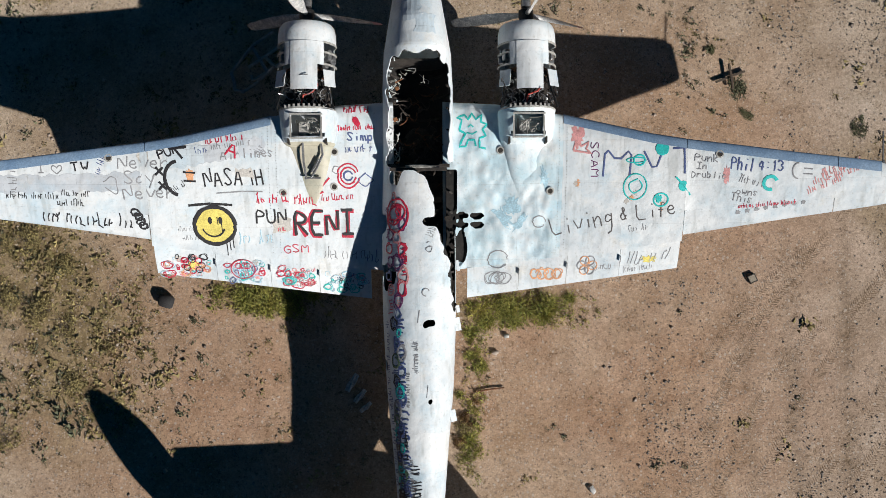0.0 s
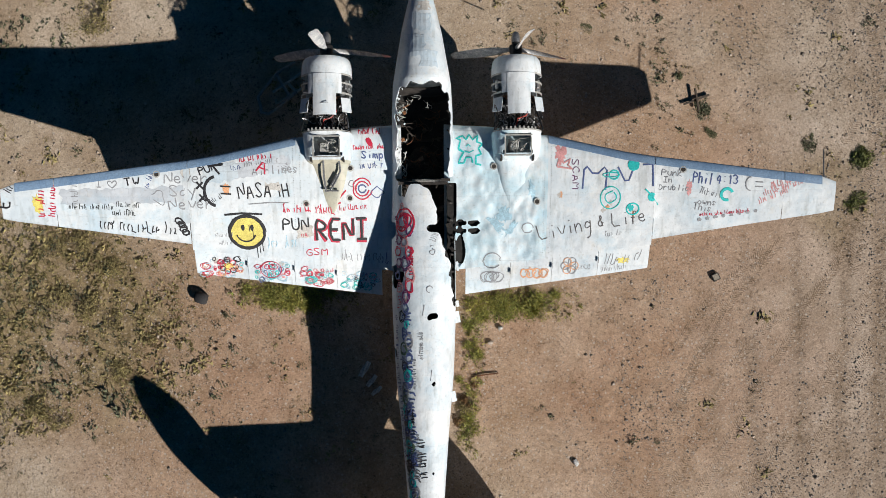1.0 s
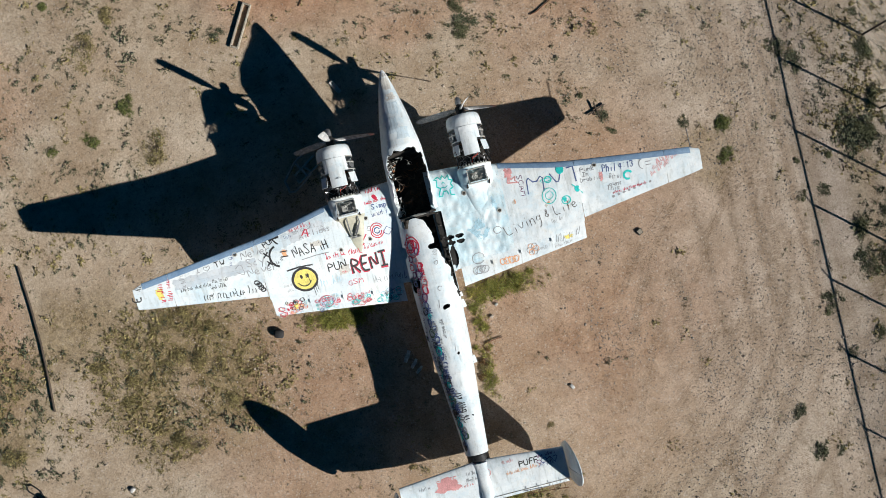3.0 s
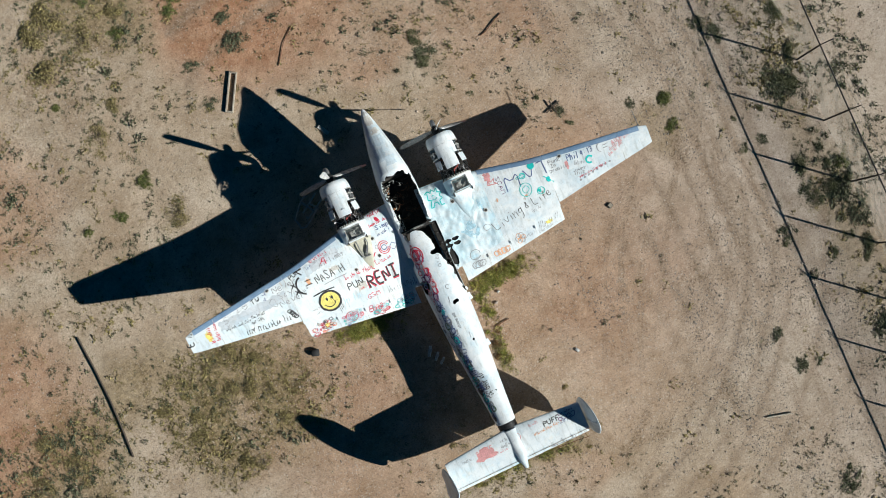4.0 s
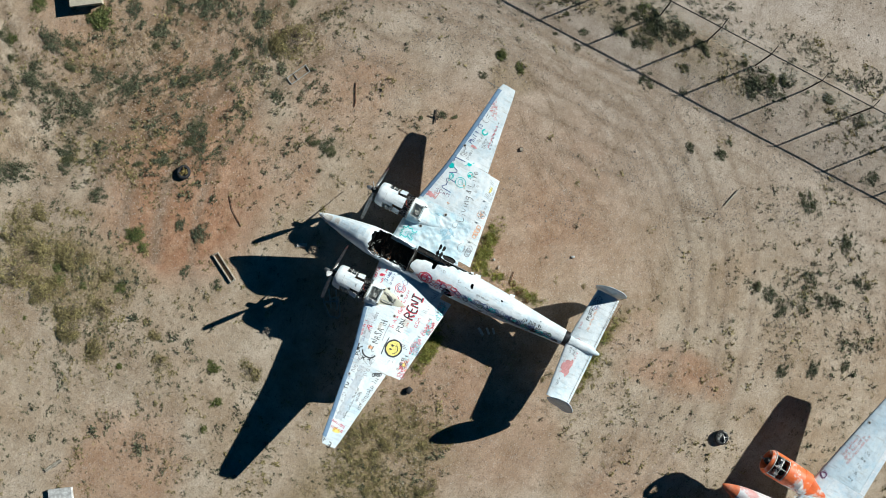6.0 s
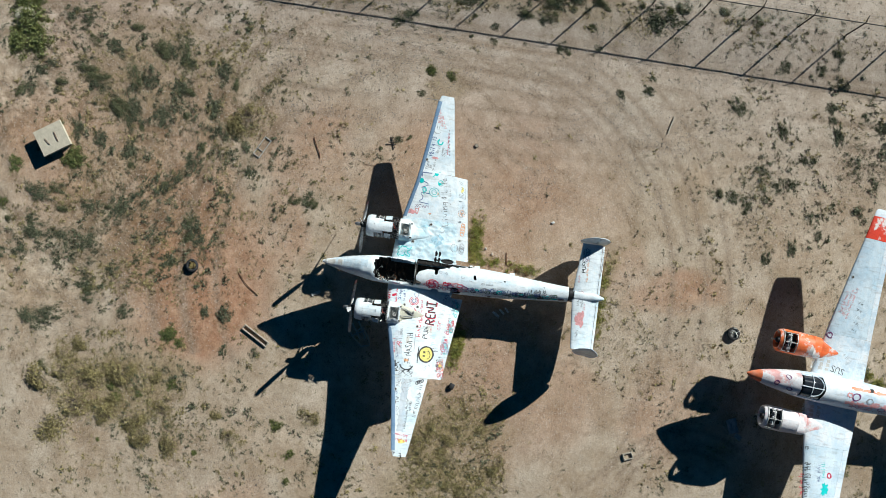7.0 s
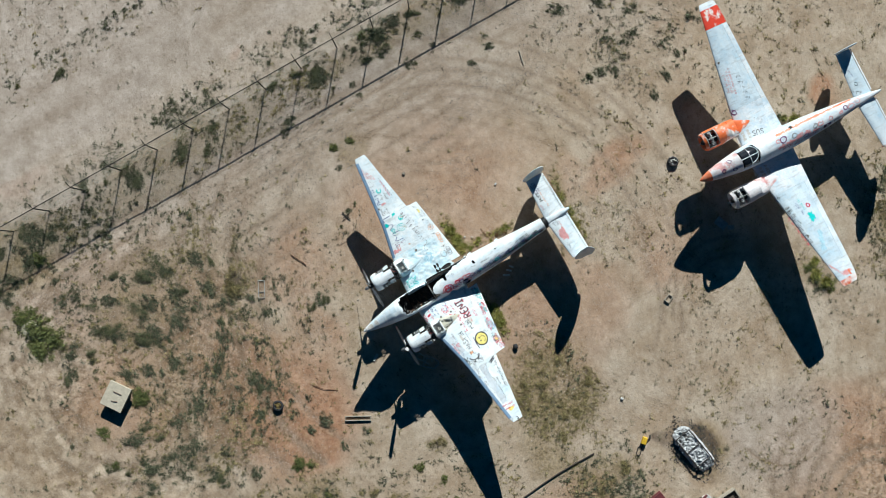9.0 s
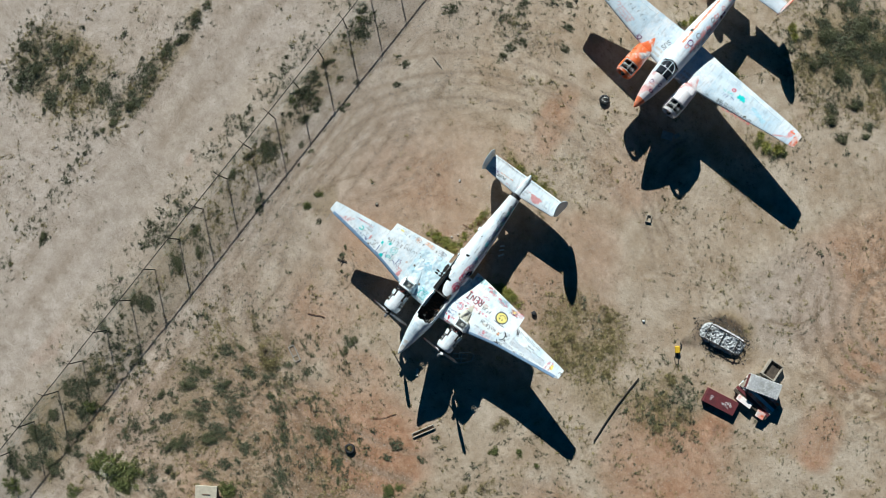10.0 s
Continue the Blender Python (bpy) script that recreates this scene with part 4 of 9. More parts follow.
BRUSH_FENCE_A = [(25.77, 4.36, 1.36), (25.01, 2.21, 0.94), (23.38, 2.59, 1.15), (21.84, 2.51, 0.94), (23.97, 4.61, 1.04), (26.98, 3.13, 0.63), (20.69, 2.97, 0.73), (20.23, 1.84, 0.83), (20.44, 0.15, 0.83), (20.36, -1.49, 0.73), (20.06, -2.5, 0.52), (20.06, -3.56, 0.52), (20.04, -4.76, 0.37), (20.78, 4.61, 0.42), (20.73, 6.42, 0.37), (19.57, 11.07, 0.42), (21.15, 11.45, 0.26), (12.46, -8.9, 0.94), (13.01, -5.08, 0.63), (12.84, -4.15, 0.83), (12.88, -5.96, 0.42), (11.76, -5.87, 0.31), (11.83, -3.85, 0.52), (12.64, -0.37, 0.83), (13.27, 1.94, 0.42), (13.27, 2.98, 0.31), (10.95, 2.57, 0.47), (10.65, -4.72, 0.52), (10.88, -6.26, 0.31), (12.76, -2.64, 0.37)]
BRUSH_FENCE_B = [(11.24, -1.66, 0.37), (12.74, 4.03, 0.31), (13.19, 5.54, 0.31), (12.47, 5.79, 0.37), (13.08, 10.54, 0.83), (12.64, 13.21, 0.37), (13.57, 13.38, 0.26), (12.75, 15.5, 0.73), (12.92, 16.14, 0.63), (12.75, 19.65, 1.15), (12.5, 21.01, 0.94), (11.24, 20.59, 0.73), (11.03, 19.14, 0.63), (11.87, 18.73, 0.52), (13.51, 21.77, 0.83)]
BRUSH_SOUTH_A = [(11.16, -14.44, 0.52), (11.19, -15.99, 0.52), (11.87, -16.7, 0.52), (10.64, -17, 0.52), (11.25, -19.43, 0.78), (11.38, -20.63, 0.6), (10.34, -20.59, 0.43), (9.48, -20.55, 0.52), (9.13, -12.64, 0.54), (8.37, -14.67, 0.52), (9.61, -16.61, 0.47), (9.08, -16.76, 0.35), (9.38, -18.15, 0.39), (9.01, -18.82, 0.45), (8.46, -17.08, 0.56), (5.22, -12.83, 0.56), (4.85, -13.51, 0.43), (5.85, -14.74, 0.43), (6.09, -15.27, 0.39), (3.32, -15.67, 0.52), (3.98, -16.73, 0.35), (6.5, -18.88, 0.35), (5.22, -18.32, 0.39), (7.21, -15.66, 0.35), (9.34, -8.68, 0.47), (9.04, -7.46, 0.39), (9.86, -8.78, 0.26), (12.33, -5.58, 0.19), (2.75, -14.62, 0.47), (-7.84, -24.14, 1.04)]
BRUSH_SOUTH_B = [(-9.12, -23.78, 1.04), (-10.28, -23.59, 0.94), (-9.84, -25.62, 1.04), (-12.19, -19.54, 0.47), (-11.92, -21.68, 0.73), (-13.15, -21.03, 0.52), (-8.95, -22.61, 0.83), (-9.69, -16.65, 0.73), (-11.2, -24.6, 1.2), (-10.6, -22.4, 1.0), (-9.4, -24.9, 1.2), (-8.4, -25.8, 1.1), (-11.4, -26.1, 1.2), (-12.6, -23.6, 1.1), (-7.4, -23.2, 0.7), (-10.9, -20.6, 0.6), (-12.9, -25.2, 1.1)]
LUSH_A = [(8.65, 18.59, 1.04), (9.79, 18.48, 0.6), (7.76, 18.25, 0.43), (8.95, 0.76, 0.36), (8.75, -0.1, 0.28), (2.98, 16.06, 0.52), (2.7, 18.33, 0.39), (-4, 10.62, 0.6), (-7.23, 5.34, 0.35), (-8.36, 4.6, 0.3), (-6.95, 12.59, 0.43), (-6.72, 11.55, 0.28), (-8.93, 8.83, 0.23), (-8.91, 13.06, 0.19), (0.8, 18.71, 0.35), (9.61, 19.1, 0.89), (8.02, 18.95, 0.94), (12.76, 22.75, 0.73), (3.32, 15.81, 0.68)]
DEAD_BUSHES = [(0.84, -4.05, 0.2), (0.72, -4.42, 0.17), (1.95, -1.98, 0.18), (1.0, -3.7, 0.1)]
OLIVE_A = [(5.88, 8.49, 0.78), (5.37, 8.85, 0.6), (-6.6, 16.05, 0.78), (-6.12, 15, 0.69), (-6.32, 13.79, 0.86), (-6.01, 12.57, 0.69), (-7.51, 14.33, 0.78), (-7.72, 12.95, 0.69), (-7.92, 11.57, 0.78), (-7.27, 10.52, 0.6), (-8.51, 15.22, 0.82), (-7.16, 8.1, 0.35), (-6.75, 4.12, 0.43), (-8.65, 9.86, 0.6), (-8.62, 11.24, 0.6), (-8.03, 7.43, 0.43)]
for i, places in enumerate((BRUSH_AHEAD_A, BRUSH_AHEAD_B, BRUSH_AHEAD_C, BRUSH_FENCE_A, BRUSH_FENCE_B, BRUSH_SOUTH_A, BRUSH_SOUTH_B)):
    plant(MAT, places, 40 + i, 0.67, stretch=0.45)
plant(GREEN, LUSH_A, 47, 0.72)
plant(DRY, OLIVE_A, 48, 0.9)
plant(DEAD, DEAD_BUSHES, 50)
plant(TUFT, [(-2.0, -20.0, 0.4), (-1.7, -19.6, 0.3), (-2.4, -20.4, 0.3), (-8.7, -17.1, 0.35), (-9.3, -16.8, 0.35), (-9.9, -17.0, 0.4), (-6.6, -22.9, 0.4), (-7.0, -22.6, 0.3), (0.85, -4.4, 0.2), (2.2, -2.15, 0.3), (1.6, -2.05, 0.26)], 49)


def scrub(name, count, seed, leaf_material, label, weights, radius, leaves, leaf, height, base=0.05, stretch=0.0, patchy=1.6, crisp=1.5, area=(-26, 28, -28, 26), clumps=4):
    """Countless tiny tufts, thickest in the given ellipses (x, y, rx, ry, weight)."""
    r = np.random.RandomState(seed)
    n = count * 14
    x, y = r.uniform(area[0], area[1], n), r.uniform(area[2], area[3], n)
    w = np.full(n, base)
    for cx, cy, rx, ry, k in weights:
        w = np.maximum(w, k * blob(x, y, cx, cy, rx, ry))
    w = w * np.clip(2.6 * fbm(x, y, patchy, 83, 4) - 0.75, 0.02, 1.5) ** crisp
    ridge, share = furrow(x, y)
    w = w * np.clip(1 + share * ridge * 2.4, 0.1, 2.2)
    w = w * (1 - 0.93 * blob(x, y, 5.5, -4.0, 5.0, 9.5)) * (1 - 0.6 * blob(x, y, 9.0, -4.0, 3.5, 14.0)) * (1 - 0.8 * blob(x, y, -6.5, -7.5, 4.0, 3.5)) * (1 - 0.9 * blob(x, y, 17.4, 0.0, 2.4, 40.0))
    pick = np.where(r.rand(n) < w)[0][:count]
    x, y = x[pick], y[pick]
    z = soil(x, y)[0]
    cos, faces, start = [], [], 0
    kinds = [leaf_cloud(r, leaves, 1.0, height, leaf, clumps=clumps) for k in range(24)]
    for i in range(len(x)):
        co, f = kinds[i % 24]
        k = radius * (0.4 + 1.2 * r.rand() ** 2)
        a = r.uniform(0, 6.28) if not stretch else radians(along(x[i], y[i])) + r.normal(0, 0.35)
        c, s = math.cos(a) * k, math.sin(a) * k
        u, v = co[:, 0] * (1 + stretch), co[:, 1]
        cos.append(np.stack([u * c - v * s + x[i], u * s + v * c + y[i], co[:, 2] * k + z[i]], -1))
        faces.append(f + start)
        start += len(co)
    ob = part(name, raw_mesh(name, np.concatenate(cos), np.concatenate(faces)), leaf_material, smooth=0)
    return tagged(ob, label, "scrub", kind="stuff")


FIELD = [(-7.2, -2.3, 3.4, 3.2, 0.25), (-6.2, 12.0, 2.6, 4.0, 0.5), (14.5, 2.0, 0.9, 22.0, 1.3), (13.0, 2.0, 0.8, 22.0, 0.9), (20.6, 9.0, 0.4, 6.0, 1.5), (24.0, 3.5, 4.0, 3.5, 1.5), (7.0, 12.0, 5.5, 7.0, 0.6), (1.0, 13.0, 5.0, 5.0, 0.55), (12.6, 8.0, 1.6, 16.0, 0.7), (12.5, -8.0, 1.2, 9.0, 0.5), (24.5, 3.0, 4.0, 3.4, 0.9), (20.3, -0.5, 1.0, 6.0, 0.8), (-9.8, -23.0, 4.5, 4.0, 1.0),
         (-13.2, -2.0, 2.8, 3.0, 0.7), (15.0, 8.0, 1.2, 14.0, 0.6), (6.5, -14.0, 5.0, 4.5, 0.5), (8.0, -19.5, 5.0, 3.5, 0.45), (-9.5, 8.0, 4.0, 6.0, 0.4), (4.5, 2.8, 1.6, 1.6, 0.5)]
MATS = [(5.0, 13.5, 9.0, 8.0, 0.95), (12.6, 2.0, 1.5, 8.0, 0.22), (12.9, 18.0, 1.7, 7.0, 1.5), (12.6, -8.0, 1.2, 9.0, 0.3), (24.5, 3.0, 4.2, 3.4, 0.8), (21.8, 1.5, 2.0, 3.0, 0.5), (20.3, -0.5, 0.7, 6.0, 0.9), (-9.8, -23.8, 4.5, 4.0, 1.7), (-7.2, -2.3, 3.2, 3.0, 0.22), (-6.2, 12.0, 3.0, 4.0, 0.4), (20.6, 9.0, 0.4, 6.0, 1.2), (14.6, 6.0, 0.7, 16.0, 0.8),
        (-13.2, -2.0, 2.8, 3.0, 0.5), (14.8, 8.0, 1.0, 14.0, 0.5), (-9.0, 7.5, 4.0, 5.0, 0.35), (7.5, -16.5, 5.0, 4.5, 0.3)]
scrub("scrub_mat", 4600, 95, LEAF_SAGE, "flat mats of grey-green scrub lying along old wheel circles", MATS, 0.15, 40, 0.30, 0.32, 0.012, 0.35, 2.2, 2.6)
scrub("low_scrub", 14500, 91, LEAF_SAGE, "low grey-green scrub tufts scattered over the sand", FIELD, 0.10, 26, 0.27, 0.36, 0.13, 0.25, 1.3, 2.0, clumps=2)
scrub("dry_grass", 9000, 92, LEAF_DRY, "short dry straw grass scattered over the sand", [(-7.2, -2.3, 3.4, 3.2, 0.9), (-6.2, 12.0, 2.6, 4.0, 0.9), (2.0, -2.2, 2.2, 0.6, 1.0), (-2.9, -2.0, 1.6, 0.5, 1.0), (0.0, -7.8, 2.8, 0.7, 0.9)] + FIELD[6:14], 0.13, 22, 0.32, 0.22, 0.12, 0.3)
scrub("dry_field", 5600, 97, LEAF_DRY, "dense field of short olive-brown grass", [(-9.8, -23.5, 4.8, 4.6, 1.6), (-7.2, -2.3, 3.2, 3.0, 1.3), (-6.0, 12.3, 2.6, 3.6, 0.9)], 0.14, 26, 0.3, 0.22, 0.0)
scrub("edge_grass", 2200, 98, LEAF_YELLOW, "yellow-green grass grown thick along the wing and fuselage", [(1.9, -2.12, 1.5, 0.34, 1.6), (-2.8, -1.88, 1.2, 0.32, 1.6), (0.95, -3.1, 0.30, 1.2, 1.2), (0.9, -4.6, 0.26, 0.8, 0.8), (0.0, -7.85, 2.6, 0.22, 0.9)], 0.085, 30, 0.26, 0.7, 0.0, 0.0, 0.8, 1.0, (-4.2, 3.6, -8.2, -1.4))
scrub("seedlings", 12000, 96, LEAF_SAGE, "tiny dark plants dotted over the open sand", [(6.0, 12.0, 9.0, 9.0, 0.9), (-8.0, 6.0, 9.0, 9.0, 0.6), (9.0, -14.0, 7.0, 9.0, 0.8), (16.0, 4.0, 3.0, 18.0, 0.7)], 0.042, 7, 0.6, 0.6, 0.26, 0.2, 2.6)
stones("gravel", 22000, (0.009, 0.032), (-26, 28, -27, 26), 5, "small angular desert stones strewn over the sand")
stones("cobbles", 8000, (0.012, 0.046), (-25, 27, -26, 25), 9, "fist-sized pale and dark stones scattered over the sand")
stones("dark_gravel", 15000, (0.008, 0.026), (4.0, 12.5, -14, 8), 12, "dark grey gravel thrown up between wheel tracks", DARK_STONE, None, ((6.7, -0.03, 0.35), (8.0, 0.02, 0.45), (9.0, 0.05, 0.3), (10.2, 0.0, 0.4), (11.4, 0.02, 0.4)))
stones("pebbles", 18000, (0.005, 0.018), (-9, 11, -9, 8), 6, "pebbles strewn round the wrecked airplane")

# ---- airplanes ----
def naca(c):
    return 5 * (0.2969 * math.sqrt(max(c, 0)) - 0.126 * c - 0.3516 * c ** 2 + 0.2843 * c ** 3 - 0.1036 * c ** 4)


class Wing:
    """The shape of a wing, symmetric in x: edges and heights along the span, and the skin's height at any place."""

    def __init__(self, xs, front, rear, rise, thick, slope=0.1):
        self.xs, self.front, self.rear, self.rise, self.thick, self.slope = xs, front, rear, rise, thick, slope

    def edges(self, x):
        return lerp(abs(x), self.xs, self.front), lerp(abs(x), self.xs, self.rear)

    def skin(self, x, y, top=True):
        f, r = self.edges(x)
        chord = f - r
        c = min(max((f - y) / chord, 0.0), 1.0)
        mid = lerp(abs(x), self.xs, self.rise) + self.slope * (y - (f - 0.25 * chord))
        half = naca(c) * chord * lerp(abs(x), self.xs, self.thick)
        return mid + (half * 1.15 if top else -half * 0.85)

    def panel(self, bm, x0, x1, rear=None, spans=24, chords=22, keep=None, front=None):
        """A closed box of wing from x0 to x1, from its nose back to the line rear(x)."""
        rings = []
        for i in range(spans + 1):
            x = x0 + (x1 - x0) * i / spans
            f, r = self.edges(x)
            back = rear(x) if rear else r
            ahead = front(x) if front else f
            ys = [ahead - (ahead - back) * (1 - math.cos(math.pi * k / (2 * chords))) if not front else ahead - (ahead - back) * k / chords for k in range(chords + 1)]
            ring = [(x, y, self.skin(x, y)) for y in ys[::-1]] + [(x, y, self.skin(x, y, False)) for y in (ys if front else ys[1:])]
            rings.append(ring)
        loft(bm, rings, closed=True, caps=keep is None, keep=keep)
        if keep:
            fray(bm)


def on_wing(wing):
    return lambda u, v, lift: Vector((u, v, wing.skin(u, v) + lift))


# ---- painted marks ----
GLYPHS = {
    "A": "00 26 40|12 32", "B": "00 06 35 44 33 03|33 42 30 00", "C": "45 26 04 02 20 41", "D": "00 06 25 43 20 00", "E": "40 00 06 46|03 33", "F": "00 06 46|03 33", "G": "45 26 04 02 20 41 43 23",
    "H": "00 06|40 46|03 43", "I": "20 26|06 46|00 40", "K": "00 06|46 03 40", "L": "06 00 40", "M": "00 06 23 46 40", "N": "00 06 40 46", "O": "20 02 04 26 44 42 20", "P": "00 06 35 44 33 03", "R": "00 06 35 44 33 03|13 40",
    "S": "45 26 05 23 41 20 01", "T": "06 46|26 20", "U": "06 01 20 41 46", "V": "06 20 46", "W": "06 10 23 30 46", "Y": "06 23 46|23 20", "a": "33 13 01 10 31|34 30", "b": "06 00|03 24 32 20 00", "c": "33 14 01 10 31",
    "e": "02 32 24 03 01 20 31", "f": "35 26 15 10|03 23", "g": "33 14 02 11 32|34 3b 1c", "h": "06 00|03 24 33 30", "i": "20 23|25 25.4", "l": "26 20", "n": "00 04|02 24 33 30", "o": "20 02 24 42 20", "r": "00 04|02 24 33",
    "s": "33 14 03 21 10 01", "t": "26 21 30|04 44", "u": "04 01 20 31|34 30", "v": "04 20 44", "w": "04 10 23 30 44", "y": "04 21|44 1b", "4": "30 36 02 42", "1": "14 26 20", "3": "05 26 44 23 42 20 01", ":": "21 21.4|24 24.4",
    "&": "40 15 26 34 02 10 30 42", "#": "10 16|30 36|02 42|04 44", "?": "05 26 44 23 22|20 20.4", "k": "06 00|34 02 30", "d": "43 14 02 20 42|46 40", "m": "00 04|03 14 20|23 34 40", "p": "04 0b|03 24 32 20 01",
}
LOW = {"b": -2, "c": -3}


def glyph_lines(ch):
    out = []
    for stroke in GLYPHS[ch].split("|"):
        line = []
        for token in stroke.split():
            line.append((float(token[0]), float(LOW.get(token[1], token[1])) if len(token) == 2 and token[1] in LOW else float(token[1:])))
        out.append(line)
    return out


def rounded(line, times=1):
    for _ in range(times):
        if len(line) < 3:
            return line
        new_line = [line[0]]
        for a, b in zip(line, line[1:]):
            new_line += [(a[0] * 0.75 + b[0] * 0.25, a[1] * 0.75 + b[1] * 0.25), (a[0] * 0.25 + b[0] * 0.75, a[1] * 0.25 + b[1] * 0.75)]
        line = new_line + [line[-1]]
    return line


def ribbon(bm, line, width, surface, lift):
    """A painted stroke along a line of (u, v) on a surface."""
    fine = [line[0]]
    for a, b in zip(line, line[1:]):
        n = max(1, int(math.hypot(b[0] - a[0], b[1] - a[1]) / 0.05))
        fine += [(a[0] + (b[0] - a[0]) * k / n, a[1] + (b[1] - a[1]) * k / n) for k in range(1, n + 1)]
    rows = []
    for i, p in enumerate(fine):
        q, s = fine[max(i - 1, 0)], fine[min(i + 1, len(fine) - 1)]
        dx, dy = s[0] - q[0], s[1] - q[1]
        d = math.hypot(dx, dy) or 1.0
        w = width * (0.42 + 0.16 * rng.random())
        ux, uy = -dy / d * w, dx / d * w
        rows.append([bm.verts.new(surface(p[0] + ux, p[1] + uy, lift)), bm.verts.new(surface(p[0], p[1], lift + 0.001)), bm.verts.new(surface(p[0] - ux, p[1] - uy, lift))])
    for a, b in zip(rows, rows[1:]):
        bm.faces.new((a[0], a[1], b[1], b[0]))
        bm.faces.new((a[1], a[2], b[2], b[1]))


def place(u, v, turn, x, y):
    c, s = math.cos(radians(turn)), math.sin(radians(turn))
    return x + u * c - v * s, y + u * s + v * c


def mark(name, bm, mat, parent, label=""):
    me = bpy.data.meshes.new(name)
    bm.normal_update()
    bm.to_mesh(me)
    bm.free()
    me.materials.append(mat)
    ob = new(name, me)
    ob.parent = parent
    if label:
        ob["label"] = label
    return ob


def word(text, x, y, height, turn, mat, parent, surface, width=0.03, pitch=0.85, wobble=0.25, lift=0.004):
    """A hand-sprayed word that starts at (x, y)."""
    bm = bmesh.new()
    k, u = height / 6, 0.0
    for ch in text:
        if ch == " ":
            u += 4 * k
            continue
        du, dv, tilt = 0, rng.uniform(-wobble, wobble) * k * 1.5, rng.uniform(-6, 6)
        for j, line in enumerate(glyph_lines(ch)):
            line = [place(a * k * pitch, b * k, tilt, u, dv) for a, b in line]
            line = [place(a, b, turn, x, y) for a, b in rounded(line)]
            ribbon(bm, line, width, surface, lift + 0.0012 * j)
        u += (5.4 * k if ch.isupper() or ch in "mw4&" else 4.6 * k) * pitch
    return mark("graffiti", bm, mat, parent, f"sprayed word {text}")


def bars(x, y, length, height, turn, mat, parent, surface, width=0.022, lift=0.004, name="graffiti"):
    """Writing that cannot be read: a row of plain strokes of its size and colour."""
    bm = bmesh.new()
    u, width, left = 0.0, width * 0.58, rng.randint(3, 7)
    while u < length:
        tall = height * rng.choice((0.55, 0.62, 0.68, 1.0))
        w = height * rng.uniform(0.14, 0.30)
        lean, drop, bow = rng.uniform(-0.12, 0.2) * tall, rng.uniform(-0.08, 0.08) * height, rng.uniform(-0.12, 0.12) * height
        line = [(u, drop), (u + lean * 0.5 + bow, tall * 0.5 + drop), (u + lean, tall + drop)]
        ribbon(bm, rounded([place(p, q, turn, x, y) for p, q in line], 1), width, surface, lift)
        if rng.random() < 0.45:
            v = rng.choice((0.05, 0.5, 0.95)) * tall + drop
            line = [(u, v), (u + w * 0.7, v + rng.uniform(-0.15, 0.15) * height), (u + w * 1.2, v + rng.uniform(-0.2, 0.2) * height)]
            ribbon(bm, rounded([place(p, q, turn, x, y) for p, q in line], 1), width, surface, lift + 0.0008)
        u += w + height * rng.uniform(0.06, 0.16)
        left -= 1
        if left == 0:
            u, left = u + height * 0.45, rng.randint(3, 7)
    return tagged(mark(name, bm, mat, parent), kind="stuff")


def loops(x, y, size, mat, parent, surface, turns=3, width=0.025, seed=1, lift=0.005, aspect=1.0):
    """A loose scribble."""
    r = random.Random(seed)
    pts, a = [], r.uniform(0, 6)
    for k in range(turns * 9):
        a += 0.7 + r.uniform(-0.25, 0.35)
        d = size * r.uniform(0.45, 1.0)
        pts.append((x + d * math.cos(a) * aspect, y + d * math.sin(a)))
    bm = bmesh.new()
    ribbon(bm, rounded(pts, 2), width, surface, lift)
    return mark("graffiti", bm, mat, parent)


def disc(x, y, rx, ry, mat, parent, surface, lift=0.004, name="graffiti", label="", ragged=0.06, seed=3, turn=0.0):
    """A filled patch of paint with a slightly uneven rim."""
    r = random.Random(seed)
    bm = bmesh.new()
    rings, n = [], 26
    wave = [1 + ragged * r.uniform(-1, 1) for _ in range(n)]
    for q in (0.34, 0.67, 1.0):
        row = []
        for k in range(n):
            a = 2 * math.pi * k / n
            u, v = place(rx * q * wave[k] * math.cos(a), ry * q * wave[k] * math.sin(a), turn, x, y)
            row.append(bm.verts.new(surface(u, v, lift)))
        rings.append(row)
    mid = bm.verts.new(surface(x, y, lift))
    for k in range(n):
        bm.faces.new((mid, rings[0][k], rings[0][(k + 1) % n]))
        for a, b in zip(rings, rings[1:]):
            bm.faces.new((a[k], b[k], b[(k + 1) % n], a[(k + 1) % n]))
    return mark(name, bm, mat, parent, label)


def hoop(x, y, rx, ry, mat, parent, surface, width=0.03, lift=0.006, start=0, end=360, wobble=0.0, label=""):
    bm = bmesh.new()
    pts = [(x + rx * math.cos(radians(a)) * (1 + wobble * rng.uniform(-1, 1)), y + ry * math.sin(radians(a))) for a in np.linspace(start, end, 30)]
    ribbon(bm, pts, width, surface, lift)
    return mark("graffiti", bm, mat, parent, label)


